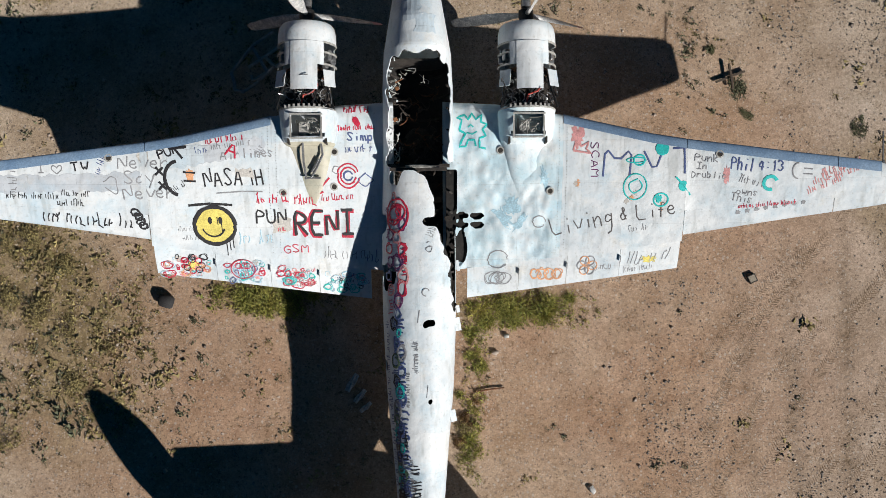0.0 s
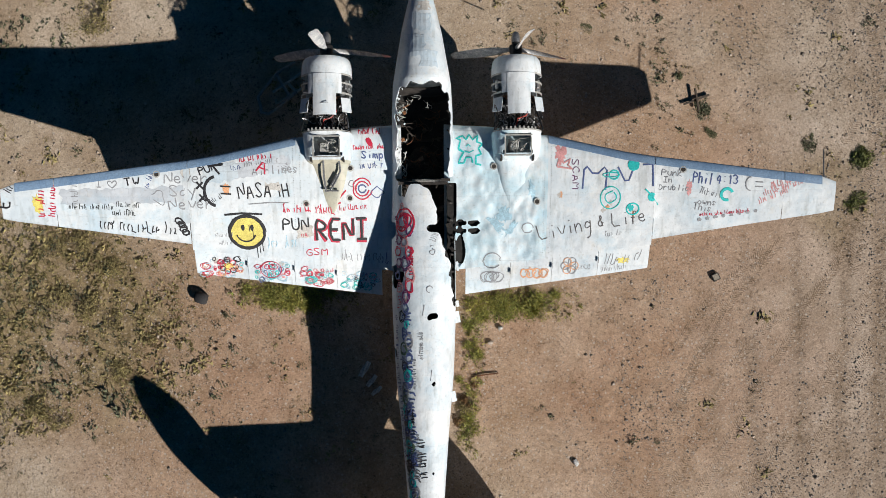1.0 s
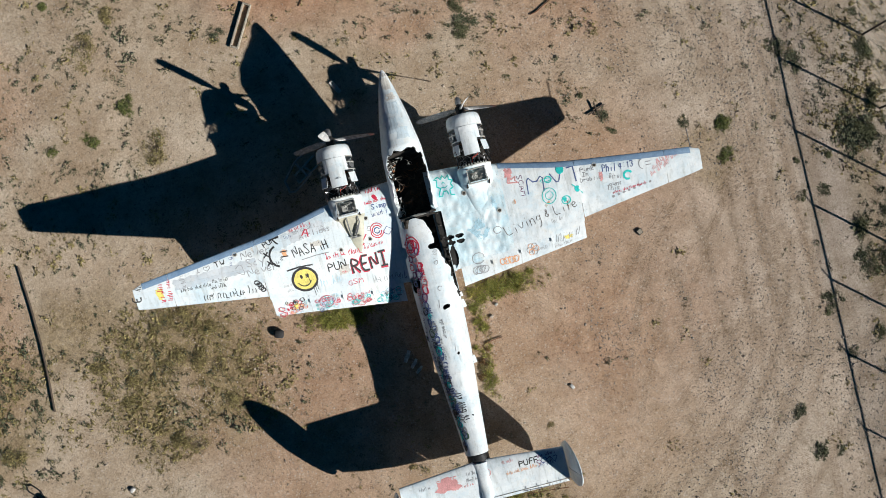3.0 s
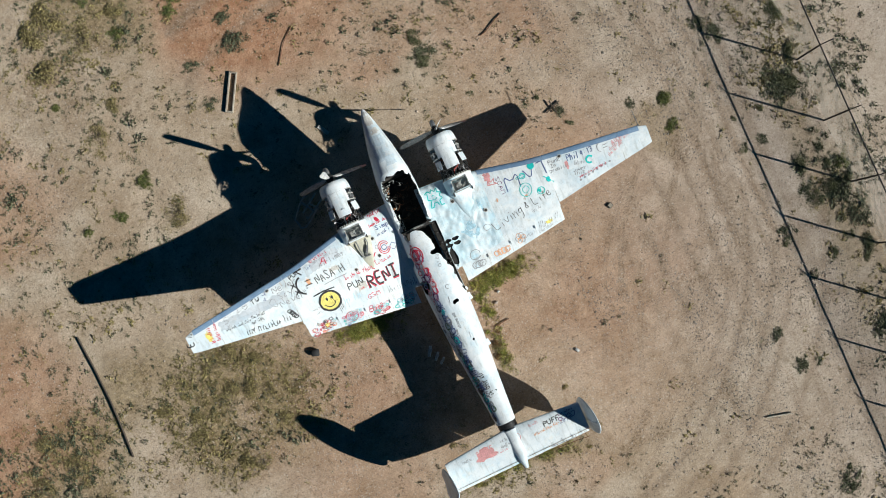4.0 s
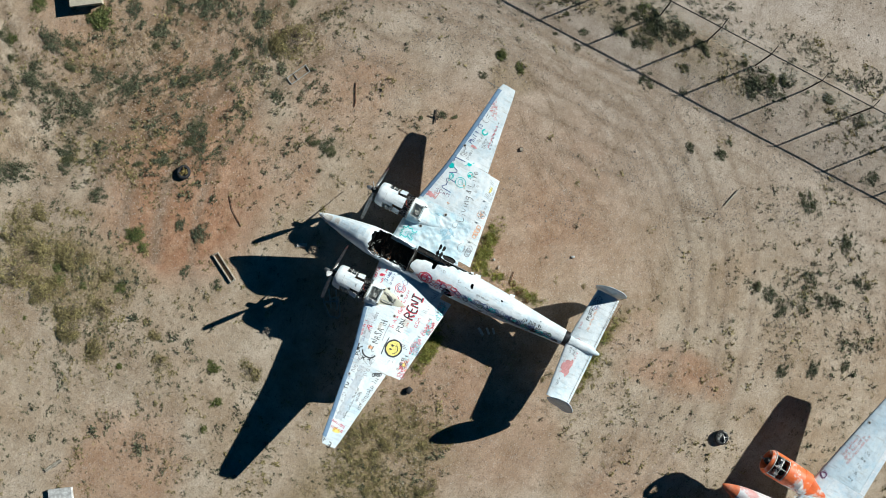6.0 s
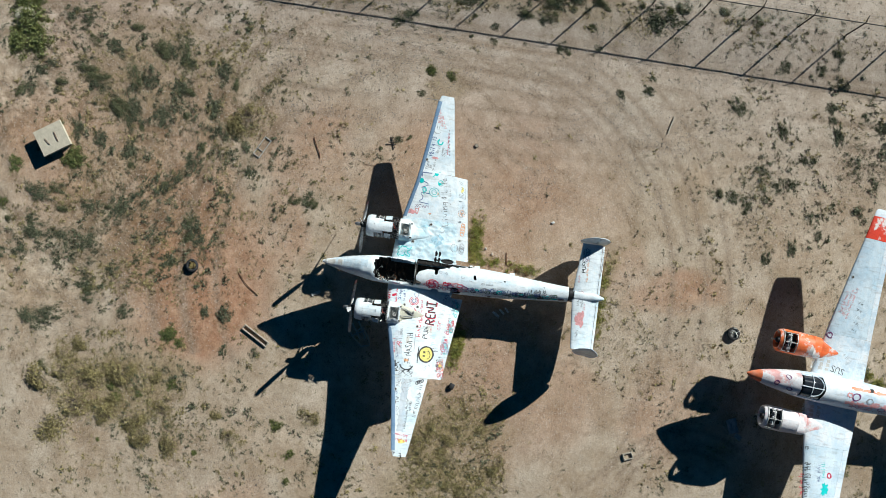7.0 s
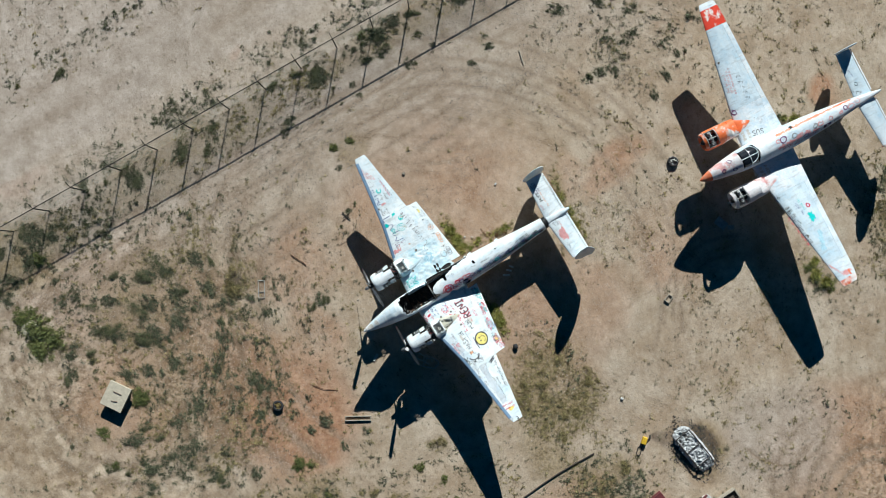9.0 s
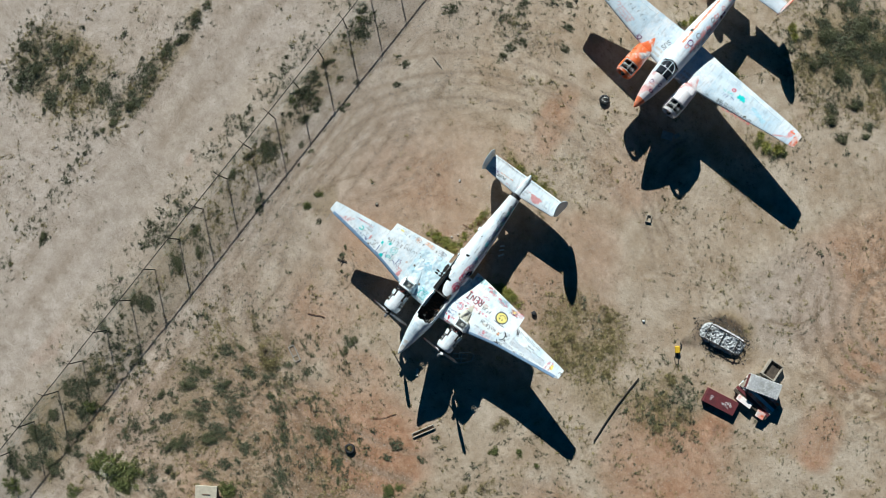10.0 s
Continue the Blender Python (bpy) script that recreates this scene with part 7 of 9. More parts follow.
def cowled_engine(plane, wing, cx, cz, mat, seed):
    bm = bmesh.new()
    lathe(bm, [(1.75, 0.0), (1.75, 0.22), (2.15, 0.24), (2.25, 0.14), (2.48, 0.12), (2.56, 0.05), (2.56, 0.0)], (cx, cz), 20)
    block = part("engine", bm, DARK_METAL, plane, "bare radial engine inside its cowling")
    for k in range(9):
        cylinder_part(block, cx, cz, 2.1, 90 + 40 * k, 0.2, 0.40)
    bm = bmesh.new()
    tube(bm, [(cx, 2.5, cz), (cx, 2.72, cz)], 0.035, 10)
    part("propeller_shaft", bm, PALE_METAL, block)
    bm = bmesh.new()
    lathe(bm, [(2.36, 0.31), (2.45, 0.33), (2.5, 0.37), (2.49, 0.41), (2.42, 0.45), (2.36, 0.462)], (cx, cz), 40)
    thicken(bm, 0.01)
    cowl = part("nose_cowl", bm, mat, plane, "round engine cowl with worn paint")
    for arc, y0, y1 in (((118, 422), 2.35, 1.78), ((-8, 35), 2.35, 1.80), ((-200, -30), 1.778, 1.5)):
        if arc == (118, 422):
            arc = (150, 350)
        bm = bmesh.new()
        lathe(bm, [(y0, 0.485), (y1, 0.485)], (cx, cz), 20, arc)
        thicken(bm, 0.01)
        part("cowl_panel", bm, mat, cowl)
    bm = bmesh.new()
    for y in (2.34, 2.07, 1.80):
        lathe(bm, [(y, 0.47), (y + 0.025, 0.47), (y + 0.025, 0.484), (y, 0.484), (y, 0.47)], (cx, cz), 24, (0, 180))
    for a in (40, 90, 145):
        tube(bm, [(cx + 0.475 * math.cos(radians(a)), 2.35, cz + 0.475 * math.sin(radians(a))), (cx + 0.475 * math.cos(radians(a)), 1.79, cz + 0.475 * math.sin(radians(a)))], 0.012, 5)
    part("cowl_frame", bm, PALE_METAL, cowl)
    bm = bmesh.new()
    lathe(bm, [(1.78, 0.2), (1.78, 0.49), (1.5, 0.475), (1.2, 0.455), (1.1, 0.45)], (cx, cz), 36)
    part("engine_bay", bm, mat, plane)
    nacelle(plane, wing, cx, cz - 0.01, mat, False, seed, -0.25, 0.45, 1.1)


cowled_engine(second, W2, -1.58, 1.95, ROSY, 21)
cowled_engine(second, W2, 1.58, 1.95, ORANGE_CHIPPED, 22)
gear(second, 1.58, 1.2, 1.5, 0.14)
bm = bmesh.new()
tube(bm, [(0, -5.0, 1.35), (0, -5.1, 0.7), (0, -5.3, 0.08)], 0.05)
wheel(part("tail_leg", bm, GREY_METAL, second), 0, -5.3, 0.2, 0.12, "tail_wheel", 0.10)
T2 = Wing([0.0, 2.6], [-5.20, -5.42], [-6.15, -6.15], [1.66, 1.66], [0.12, 0.11], 0.03)
bm = bmesh.new()
T2.panel(bm, -2.5, 2.5, None, 28, 16)
stab2 = part("tailplane", bm, SKIN_BLUE, second, "pale blue tailplane with graffiti")
for a, b in ((-2.48, -0.22), (0.22, 2.48)):
    hanging_elevator(second, T2, a, b, 0.42, 62, SKIN_WHITE)
bm = bmesh.new()
Hull([-5.55, -6.0, -6.5], [0.2, 0.15, 0.05], [0.22, 0.16, 0.06], [1.66, 1.72, 1.80]).skin(bm, -5.605, -6.5, 0.08, 24, None, 0.0, True)
part("tail_cone", bm, SKIN_WHITE, second)
tail_fin(second, -2.56, 0, PATCHY_ORANGE, PATCHY_ORANGE, -5.42, -6.42, 0.85, 2.70)
tail_fin(second, 2.56, 0, SKIN_BLUE, SKIN_WHITE, -5.42, -6.42, 0.85, 2.70)

# ---- graffiti on the wreck ----
LI, LM, LO, LE = wings1["left"]
RI, RM, RO, RE = wings1["right"]
word("RENI", -2.01, -0.80, 0.40, 1, PAINT_RED, LI, TOP1, 0.06, 0.7, 0.1)
word("RENI", -1.98, -0.79, 0.38, 1, PAINT_BLACK, LI, TOP1, 0.042, 0.72, 0.1, 0.009)
disc(-3.24, -0.63, 0.31, 0.285, PAINT_YELLOW, LM, TOP1, 0.004, "graffiti", "yellow sprayed smiling face", 0.04)
hoop(-3.24, -0.63, 0.31, 0.29, PAINT_BLACK, LM, TOP1, 0.058, 0.008, 0, 360, 0.03)
hoop(-3.26, -0.64, 0.17, 0.16, PAINT_BLACK, LM, TOP1, 0.024, 0.0095, 195, 345)
for x in (-3.31, -3.15):
    disc(x, -0.55, 0.032, 0.055, PAINT_BLACK, LM, TOP1, 0.009)
for x, a, b in ((-3.03, -0.86, -1.02), (-3.08, -0.88, -1.10), (-2.98, -0.80, -0.98), (-3.20, -0.50, -0.62), (-3.14, -0.56, -0.72)):
    bm = bmesh.new()
    ribbon(bm, [(x, a), (x + 0.01, b)], 0.014, TOP1, 0.0075)
    mark("graffiti", bm, PAINT_BLACK, LM)
bm = bmesh.new()
ribbon(bm, [(-3.62, -0.32), (-3.3, -0.29), (-2.95, -0.31)], 0.035, TOP1, 0.005)
mark("graffiti", bm, PAINT_BLACK, LM)
word("NASA", -3.34, -0.04, 0.27, 4, PAINT_BLACK, LM, TOP1, 0.024, 0.62)
word("iH", -2.66, 0.0, 0.24, 4, PAINT_BLACK, LM, TOP1, 0.024, 0.6)
bm = bmesh.new()
ribbon(bm, [(-3.18, -0.13), (-2.8, -0.10), (-2.47, -0.10)], 0.018, TOP1, 0.005)
mark("graffiti", bm, PAINT_GREY, LM)
bars(-2.57, -0.28, 0.5, 0.14, 2, PAINT_RED, LM, TOP1, 0.03)
bars(-1.98, -0.30, 0.36, 0.17, 2, PAINT_RED, LI, TOP1, 0.03)
bars(-1.55, -0.24, 0.5, 0.10, 4, PAINT_RED, LI, TOP1, 0.022)
bm = bmesh.new()
ribbon(bm, [(-1.42, 0.12), (-1.55, -0.02), (-1.66, -0.14)], 0.03, TOP1, 0.005)
ribbon(bm, [(-1.64, 0.0), (-1.67, -0.15), (-1.52, -0.10)], 0.03, TOP1, 0.006)
mark("graffiti", bm, PAINT_RED, LI)
word("PUN", -2.59, -0.60, 0.22, 3, PAINT_BLACK, LM, TOP1, 0.028)
for i, (x, y, text) in enumerate(((-4.63, 0.23, "Never"), (-4.55, 0.0, "Say"), (-4.57, -0.23, "Never"))):
    word(text, x, y, 0.2, 2, PAINT_GREY, LO, TOP1, 0.02, 1.0)
word("TW", -5.30, 0.19, 0.13, 5, PAINT_BLACK, LO, TOP1, 0.022, 1.2)
word("I", -5.78, 0.17, 0.13, 4, PAINT_GREY, LO, TOP1, 0.016)
bm = bmesh.new()
ribbon(bm, rounded([(-5.52, 0.15), (-5.60, 0.22), (-5.58, 0.28), (-5.53, 0.26), (-5.52, 0.23), (-5.50, 0.27), (-5.45, 0.28), (-5.44, 0.22), (-5.52, 0.15)]), 0.014, TOP1, 0.005)
mark("graffiti", bm, PAINT_GREY, LO, "sprayed heart")
bars(-5.78, -0.565, 0.55, 0.20, -4, PAINT_BLACK, LO, TOP1, 0.032)
bars(-5.15, -0.615, 0.65, 0.20, -4, PAINT_BLACK, LO, TOP1, 0.032)
for k in range(4):
    loops(-4.42 + 0.03 * k, -0.42 - 0.07 * k, 0.08, PAINT_BLACK, LO, TOP1, 2, 0.022, 40 + k)
bars(-6.28, -0.21, 0.75, 0.10, -1, PAINT_BLACK, LO, TOP1, 0.02)
bars(-5.48, -0.17, 0.45, 0.09, -3, PAINT_BLACK, LO, TOP1, 0.02)
bars(-5.56, -0.31, 0.4, 0.10, -3, PAINT_BLACK, LO, TOP1, 0.02)
bars(-6.13, -0.17, 0.42, 0.12, 86, PAINT_GREY, LO, TOP1, 0.022)
bars(-4.9, 0.15, 0.4, 0.1, 70, PAINT_NAVY, LO, TOP1, 0.018)
loops(-4.75, -0.02, 0.17, PAINT_GREY, LO, TOP1, 1, 0.014, 9)
hoop(-3.72, 0.10, 0.22, 0.26, PAINT_BLACK, LM, TOP1, 0.05, 0.006, 100, 260)
for x, y in ((-4.02, 0.20), (-3.98, -0.02)):
    bm = bmesh.new()
    ribbon(bm, [(x - 0.06, y - 0.06), (x + 0.06, y + 0.06)], 0.035, TOP1, 0.005)
    ribbon(bm, [(x - 0.05, y + 0.06), (x + 0.06, y - 0.06)], 0.035, TOP1, 0.0065)
    mark("graffiti", bm, PAINT_BLACK, LM)
for y in (0.19, 0.06):
    bm = bmesh.new()
    ribbon(bm, [(-3.66, y), (-3.48, y - 0.01)], 0.028, TOP1, 0.005)
    mark("graffiti", bm, PAINT_BLACK, LM)
disc(-3.56, 0.14, 0.06, 0.1, PAINT_ORANGE, LM, TOP1, 0.0035, ragged=0.2)
word("PUF", -4.0, 0.38, 0.15, 22, PAINT_BLACK, LM, TOP1, 0.024)
bm = bmesh.new()
ribbon(bm, [(-3.86, 0.54), (-3.6, 0.58)], 0.045, TOP1, 0.005)
ribbon(bm, [(-3.78, 0.55), (-3.66, 0.40)], 0.04, TOP1, 0.0065)
mark("graffiti", bm, PAINT_BLACK, LM)
bars(-3.82, -0.12, 0.22, 0.09, 32, PAINT_BLACK, LM, TOP1, 0.018)
word("Airlines", -3.09, 0.38, 0.15, 4, PAINT_GREY, LM, TOP1, 0.018, 0.9)
bars(-3.30, 0.62, 0.55, 0.11, 8, PAINT_RED, LM, TOP1, 0.024)
bars(-3.22, 0.54, 0.6, 0.11, 8, PAINT_GREY, LM, TOP1, 0.02)
word("A", -3.02, 0.46, 0.24, -20, PAINT_RED, LM, TOP1, 0.026, 1.0, 0.1, 0.008)
bars(-3.45, 0.47, 0.2, 0.1, 8, PAINT_NAVY, LM, TOP1, 0.016)
bars(-1.17, 1.14, 0.38, 0.12, 1, PAINT_RED, LI, TOP1, 0.028)
disc(-0.98, 1.0, 0.05, 0.09, PAINT_RED, LI, TOP1, 0.004, ragged=0.15, turn=30)
bars(-1.26, 0.85, 0.56, 0.09, 4, PAINT_RED, LI, TOP1, 0.024)
word("Simp", -1.13, 0.70, 0.13, 0, PAINT_NAVY, LI, TOP1, 0.024, 1.0)
bars(-1.15, 0.52, 0.42, 0.12, 2, PAINT_NAVY, LI, TOP1, 0.024)
for k in range(3):
    hoop(-1.12, 0.15, 0.17 - 0.05 * k, 0.19 - 0.06 * k, PAINT_RED if k < 2 else PAINT_NAVY, LI, TOP1, 0.024, 0.005 + 0.001 * k, 20, 350, 0.08)
loops(-0.85, 0.08, 0.15, PAINT_NAVY, LI, TOP1, 1, 0.016, 14)
word("GSM", -2.19, -1.08, 0.13, 4, PAINT_RED, LI, TOP1, 0.016, 1.2)
bars(-1.55, -1.16, 0.75, 0.2, 0, PAINT_GREY, LI, TOP1, 0.02)
bars(-0.85, -1.22, 0.25, 0.2, 0, PAINT_NAVY, LI, TOP1, 0.02)
bars(-2.26, -0.72, 0.1, 0.09, 10, PAINT_RED, LI, TOP1, 0.02)
bars(-2.88, -0.92, 0.5, 0.2, 2, PAINT_SKY, LM, TOP1, 0.03)
bars(-3.80, -0.72, 0.3, 0.07, 4, PAINT_GREY, LM, TOP1, 0.012)
bars(-3.74, -0.86, 0.3, 0.07, 4, PAINT_GREY, LM, TOP1, 0.012)
bars(-2.5, 0.42, 0.2, 0.12, 70, PAINT_GREY, LM, TOP1, 0.014)
loops(-1.32, 0.24, 0.07, PAINT_GREY, LI, TOP1, 1, 0.014, 15)
patch(-5.35, 0.02, 2.1, 0.26, SILVER, LO, TOP1, 2, 0.0022, seed=1)
patch(-3.05, 0.52, 1.3, 0.26, SILVER, LM, TOP1, 9, 0.0022, seed=7)
patch(-4.26, 0.46, 0.16, 0.30, PAINT_BEIGE, LO, TOP1, 3, 0.0025, seed=2)
patch(-3.66, 0.42, 0.62, 0.30, SKIN_BLUE, LM, TOP1, 7, 0.0025, seed=3)
patch(-2.2, -0.62, 0.3, 0.2, PAINT_BEIGE, LI, TOP1, 5, 0.0025, seed=4)
patch(-2.75, 0.18, 0.25, 0.15, PAINT_BEIGE, LM, TOP1, 5, 0.0025, seed=5)
# wing end
word("E", -7.26, -0.2, 0.2, 82, PAINT_BLACK, LE, TOP1, 0.03)
bars(-7.22, 0.06, 0.18, 0.14, 60, PAINT_BLACK, LE, TOP1, 0.028)
bars(-6.70, -0.34, 0.5, 0.14, 86, PAINT_RED, LE, TOP1, 0.034)
bars(-6.52, -0.34, 0.55, 0.12, 86, PAINT_RED, LE, TOP1, 0.03)
disc(-6.78, -0.12, 0.09, 0.15, PAINT_YELLOW, LE, TOP1, 0.0035, ragged=0.3)
# left flaps, thick with colour


def on_flap(u, v, lift):
    x, y0 = u, flap_line(u) + 0.006
    length = lerp(abs(x), [0.8, 2.43, 4.21], [0.50, 0.47, 0.43])
    z0 = W1.skin(x, flap_line(x)) - 0.006
    q = min(max((y0 - v) / length, 0.0), 1.0)
    return Vector((u, v, z0 + lerp(q, [0, 0.3, 0.7, 1.0], [0, -0.055, -0.15, -0.235]) + lift))


COLOURS = [PAINT_SKY, PAINT_TEAL, PAINT_ROSE, PAINT_RED, PAINT_ORANGE, PAINT_NAVY, PAINT_YELLOW, PAINT_BLACK]
for (a, b), inks, base in (((3.28, 4.21), (3, 4, 7, 3, 2), 6), ((2.43, 3.28), (1, 3, 0, 7, 5, 1), 0), ((1.65, 2.43), (3, 2, 3, 3, 1), 2), ((0.80, 1.65), (5, 1, 0, 5, 7, 1), 0)):
    flap = wings1[("left", a)]
    mid_y = flap_line((a + b) / 2) - 0.25
    for k in range(30):
        ink = COLOURS[inks[k % len(inks)]] if k % 3 else (PAINT_SKY, PAINT_ROSE, PAINT_TEAL, PAINT_SKY)[k % 4]
        x, size = -(a + 0.10 + (b - a - 0.20) * rng.random()), rng.uniform(0.025, 0.085)
        loops(x, mid_y + rng.uniform(-0.15, 0.14), size, ink, flap, on_flap, 1 + k % 3, rng.uniform(0.006, 0.011), 60 + k + int(a * 10), 0.004 + 0.0003 * k, rng.uniform(0.8, 1.8))
    for k in range(5):
        x = -(a + 0.1 + (b - a - 0.35) * rng.random())
        bars(x - 0.12, mid_y + rng.uniform(-0.2, 0.1), rng.uniform(0.15, 0.3), 0.06, rng.uniform(-15, 15), COLOURS[inks[k % len(inks)]], flap, on_flap, 0.012, 0.003)
    for k in range(4):
        disc(-(a + 0.1 + (b - a - 0.2) * rng.random()), mid_y + rng.uniform(-0.15, 0.15), rng.uniform(0.03, 0.06), rng.uniform(0.02, 0.05), (PAINT_SKY, PAINT_ROSE, PAINT_BEIGE, PAINT_SKY)[k], flap, on_flap, 0.002 + 0.0004 * k, ragged=0.3, seed=k + int(a * 7))
# two large drawings: a round face on blue lines and a flower
hoop(-2.86, flap_line(2.86) - 0.22, 0.19, 0.15, PAINT_RED, wings1[("left", 2.43)], on_flap, 0.014, 0.015)
for dx in (-0.07, 0.07):
    hoop(-2.86 + dx, flap_line(2.86) - 0.17, 0.05, 0.04, PAINT_RED, wings1[("left", 2.43)], on_flap, 0.012, 0.016)
for dx in (-0.08, -0.03, 0.02, 0.07):
    bm = bmesh.new()
    ribbon(bm, [(-2.86 + dx, flap_line(2.86) - 0.27), (-2.855 + dx, flap_line(2.86) - 0.33)], 0.010, on_flap, 0.016)
    mark("graffiti", bm, PAINT_RED, wings1[("left", 2.43)])
for k in range(7):
    q = radians(51 * k)
    hoop(-3.62 + 0.12 * math.cos(q), flap_line(3.62) - 0.24 + 0.09 * math.sin(q), 0.05, 0.045, PAINT_RED if k % 2 else PAINT_BLACK, wings1[("left", 3.28)], on_flap, 0.012, 0.014 + 0.0005 * k)
disc(-3.62, flap_line(3.62) - 0.24, 0.09, 0.07, PAINT_YELLOW, wings1[("left", 3.28)], on_flap, 0.011, ragged=0.15)

# right wing
bm = bmesh.new()
ribbon(bm, [(0.66, 0.86), (0.70, 1.02), (0.62, 1.06), (0.74, 1.10), (0.80, 1.02), (0.86, 1.12), (0.92, 1.02), (1.02, 1.10), (1.00, 0.98), (1.10, 0.94), (1.03, 0.86), (1.08, 0.76), (0.98, 0.72), (0.98, 0.58), (1.08, 0.56)], 0.032, TOP1, 0.005)
ribbon(bm, [(0.66, 0.86), (0.76, 0.80), (0.70, 0.70), (0.66, 0.60), (0.76, 0.60), (0.80, 0.70), (0.90, 0.70), (0.92, 0.60)], 0.032, TOP1, 0.0055)
ribbon(bm, [(0.80, 0.90), (0.84, 0.94), (0.88, 0.90)], 0.022, TOP1, 0.006)
ribbon(bm, [(0.78, 0.82), (0.86, 0.79), (0.94, 0.83)], 0.022, TOP1, 0.006)
mark("graffiti", bm, PAINT_TEAL, RI)
disc(1.64, 0.66, 0.2, 0.1, PAINT_SKY, RI, TOP1, 0.003, ragged=0.4, seed=8)
for k in range(4):
    disc(rng.uniform(0.75, 2.1), rng.uniform(-1.1, 0.6), rng.uniform(0.06, 0.22), rng.uniform(0.04, 0.14), PAINT_SKY, RI, TOP1, 0.0028, ragged=0.45, seed=80 + k, turn=rng.uniform(0, 180))
word("M", 2.93, 0.10, 0.46, 0, PAINT_NAVY, RM, TOP1, 0.030, 1.35)
word("V", 3.58, 0.13, 0.34, 0, PAINT_NAVY, RM, TOP1, 0.028, 1.3)
word("T", 4.02, 0.08, 0.40, -3, PAINT_NAVY, RM, TOP1, 0.028, 1.3)
disc(3.84, 0.50, 0.105, 0.105, PAINT_TEAL, RM, TOP1, 0.006)
hoop(3.44, -0.08, 0.18, 0.2, PAINT_TEAL, RM, TOP1, 0.018)
loops(3.44, -0.08, 0.13, PAINT_TEAL, RM, TOP1, 1, 0.018, 72)
hoop(3.49, 0.33, 0.085, 0.08, PAINT_TEAL, RM, TOP1, 0.022)
hoop(3.44, 0.33, 0.15, 0.04, PAINT_TEAL, RM, TOP1, 0.016, 0.007)
disc(4.19, -0.08, 0.08, 0.08, PAINT_TEAL, RM, TOP1, 0.004)
bm = bmesh.new()
ribbon(bm, [(4.06, 0.06), (4.2, -0.08), (4.30, -0.22)], 0.025, TOP1, 0.009)
mark("graffiti", bm, PAINT_TEAL, RO)
hoop(3.85, -0.29, 0.11, 0.1, PAINT_TEAL, RM, TOP1, 0.025)
disc(3.82, -0.27, 0.05, 0.06, PAINT_TEAL, RM, TOP1, 0.004, ragged=0.3)
hoop(5.51, -0.06, 0.1, 0.1, PAINT_TEAL, RO, TOP1, 0.05, 0.005, 20, 290)
word("SCAM", 2.72, 0.62, 0.13, -86, PAINT_PURPLE, RM, TOP1, 0.014, 1.2)
word("Living", 2.19, -0.84, 0.27, 12, PAINT_DARK, RM, TOP1, 0.017, 0.78)
word("&", 3.24, -0.60, 0.2, 8, PAINT_DARK, RM, TOP1, 0.018, 0.7)
word("Life", 3.50, -0.60, 0.24, 8, PAINT_DARK, RM, TOP1, 0.018, 0.85)
word("Punk", 4.34, 0.30, 0.12, -4, PAINT_GREY, RO, TOP1, 0.015, 1.0)
word("In", 4.38, 0.18, 0.10, -4, PAINT_GREY, RO, TOP1, 0.015, 1.0)
word("Drublic", 4.30, 0.05, 0.10, -4, PAINT_GREY, RO, TOP1, 0.014, 1.0)
word("Phil", 4.90, 0.16, 0.2, -6, PAINT_NAVY, RO, TOP1, 0.022, 0.55)
word("4:13", 5.30, 0.14, 0.17, -3, PAINT_NAVY, RO, TOP1, 0.022, 0.75)
disc(4.84, 0.08, 0.05, 0.13, PAINT_ROSE, RO, TOP1, 0.003, ragged=0.3)
bars(5.03, -0.04, 0.4, 0.12, -12, PAINT_GREY, RO, TOP1, 0.02)
word("owns", 5.0, -0.22, 0.11, -8, PAINT_GREY, RO, TOP1, 0.014, 1.0)
word("This", 4.93, -0.32, 0.12, -8, PAINT_GREY, RO, TOP1, 0.016, 0.9)
for k, (x, y, n) in enumerate(((6.1, -0.24, 0.5), (6.18, -0.10, 0.75), (6.3, 0.02, 0.6), (6.5, -0.02, 0.5))):
    bars(x, y, n, 0.12, 22, PAINT_ROSE, RE if x > 6.5 else RO, TOP1, 0.026)
bars(5.06, -0.44, 0.85, 0.07, 4, PAINT_RED, RO, TOP1, 0.018)
for k in range(8):
    disc(5.06 + 0.14 * k, -0.50 + 0.02 * k, 0.035, 0.03, PAINT_GREY, RO, TOP1, 0.004, ragged=0.3, seed=k)
hoop(5.92, 0.12, 0.09, 0.12, PAINT_GREY, RO, TOP1, 0.02, 0.005, 90, 270)
for y in (0.15, 0.07):
    bm = bmesh.new()
    ribbon(bm, [(6.0, y), (6.13, y - 0.01)], 0.02, TOP1, 0.005)
    mark("graffiti", bm, PAINT_GREY, RO)
bm = bmesh.new()
ribbon(bm, [(2.46, 0.50), (2.50, 0.65), (2.58, 0.56), (2.70, 0.63), (2.66, 0.52), (2.74, 0.45), (2.46, 0.50)], 0.03, TOP1, 0.006)
mark("graffiti", bm, PAINT_ROSE, RM, "rose sprayed star")
disc(2.52, 0.72, 0.1, 0.16, PAINT_ROSE, RM, TOP1, 0.0028, ragged=0.4, seed=5)
for k in range(6):
    disc(rng.uniform(2.4, 3.9), rng.uniform(-0.45, 0.1), rng.uniform(0.02, 0.04), rng.uniform(0.03, 0.07), PAINT_ORANGE if k % 2 else PAINT_BEIGE, RM, TOP1, 0.0026, ragged=0.5, seed=200 + k)
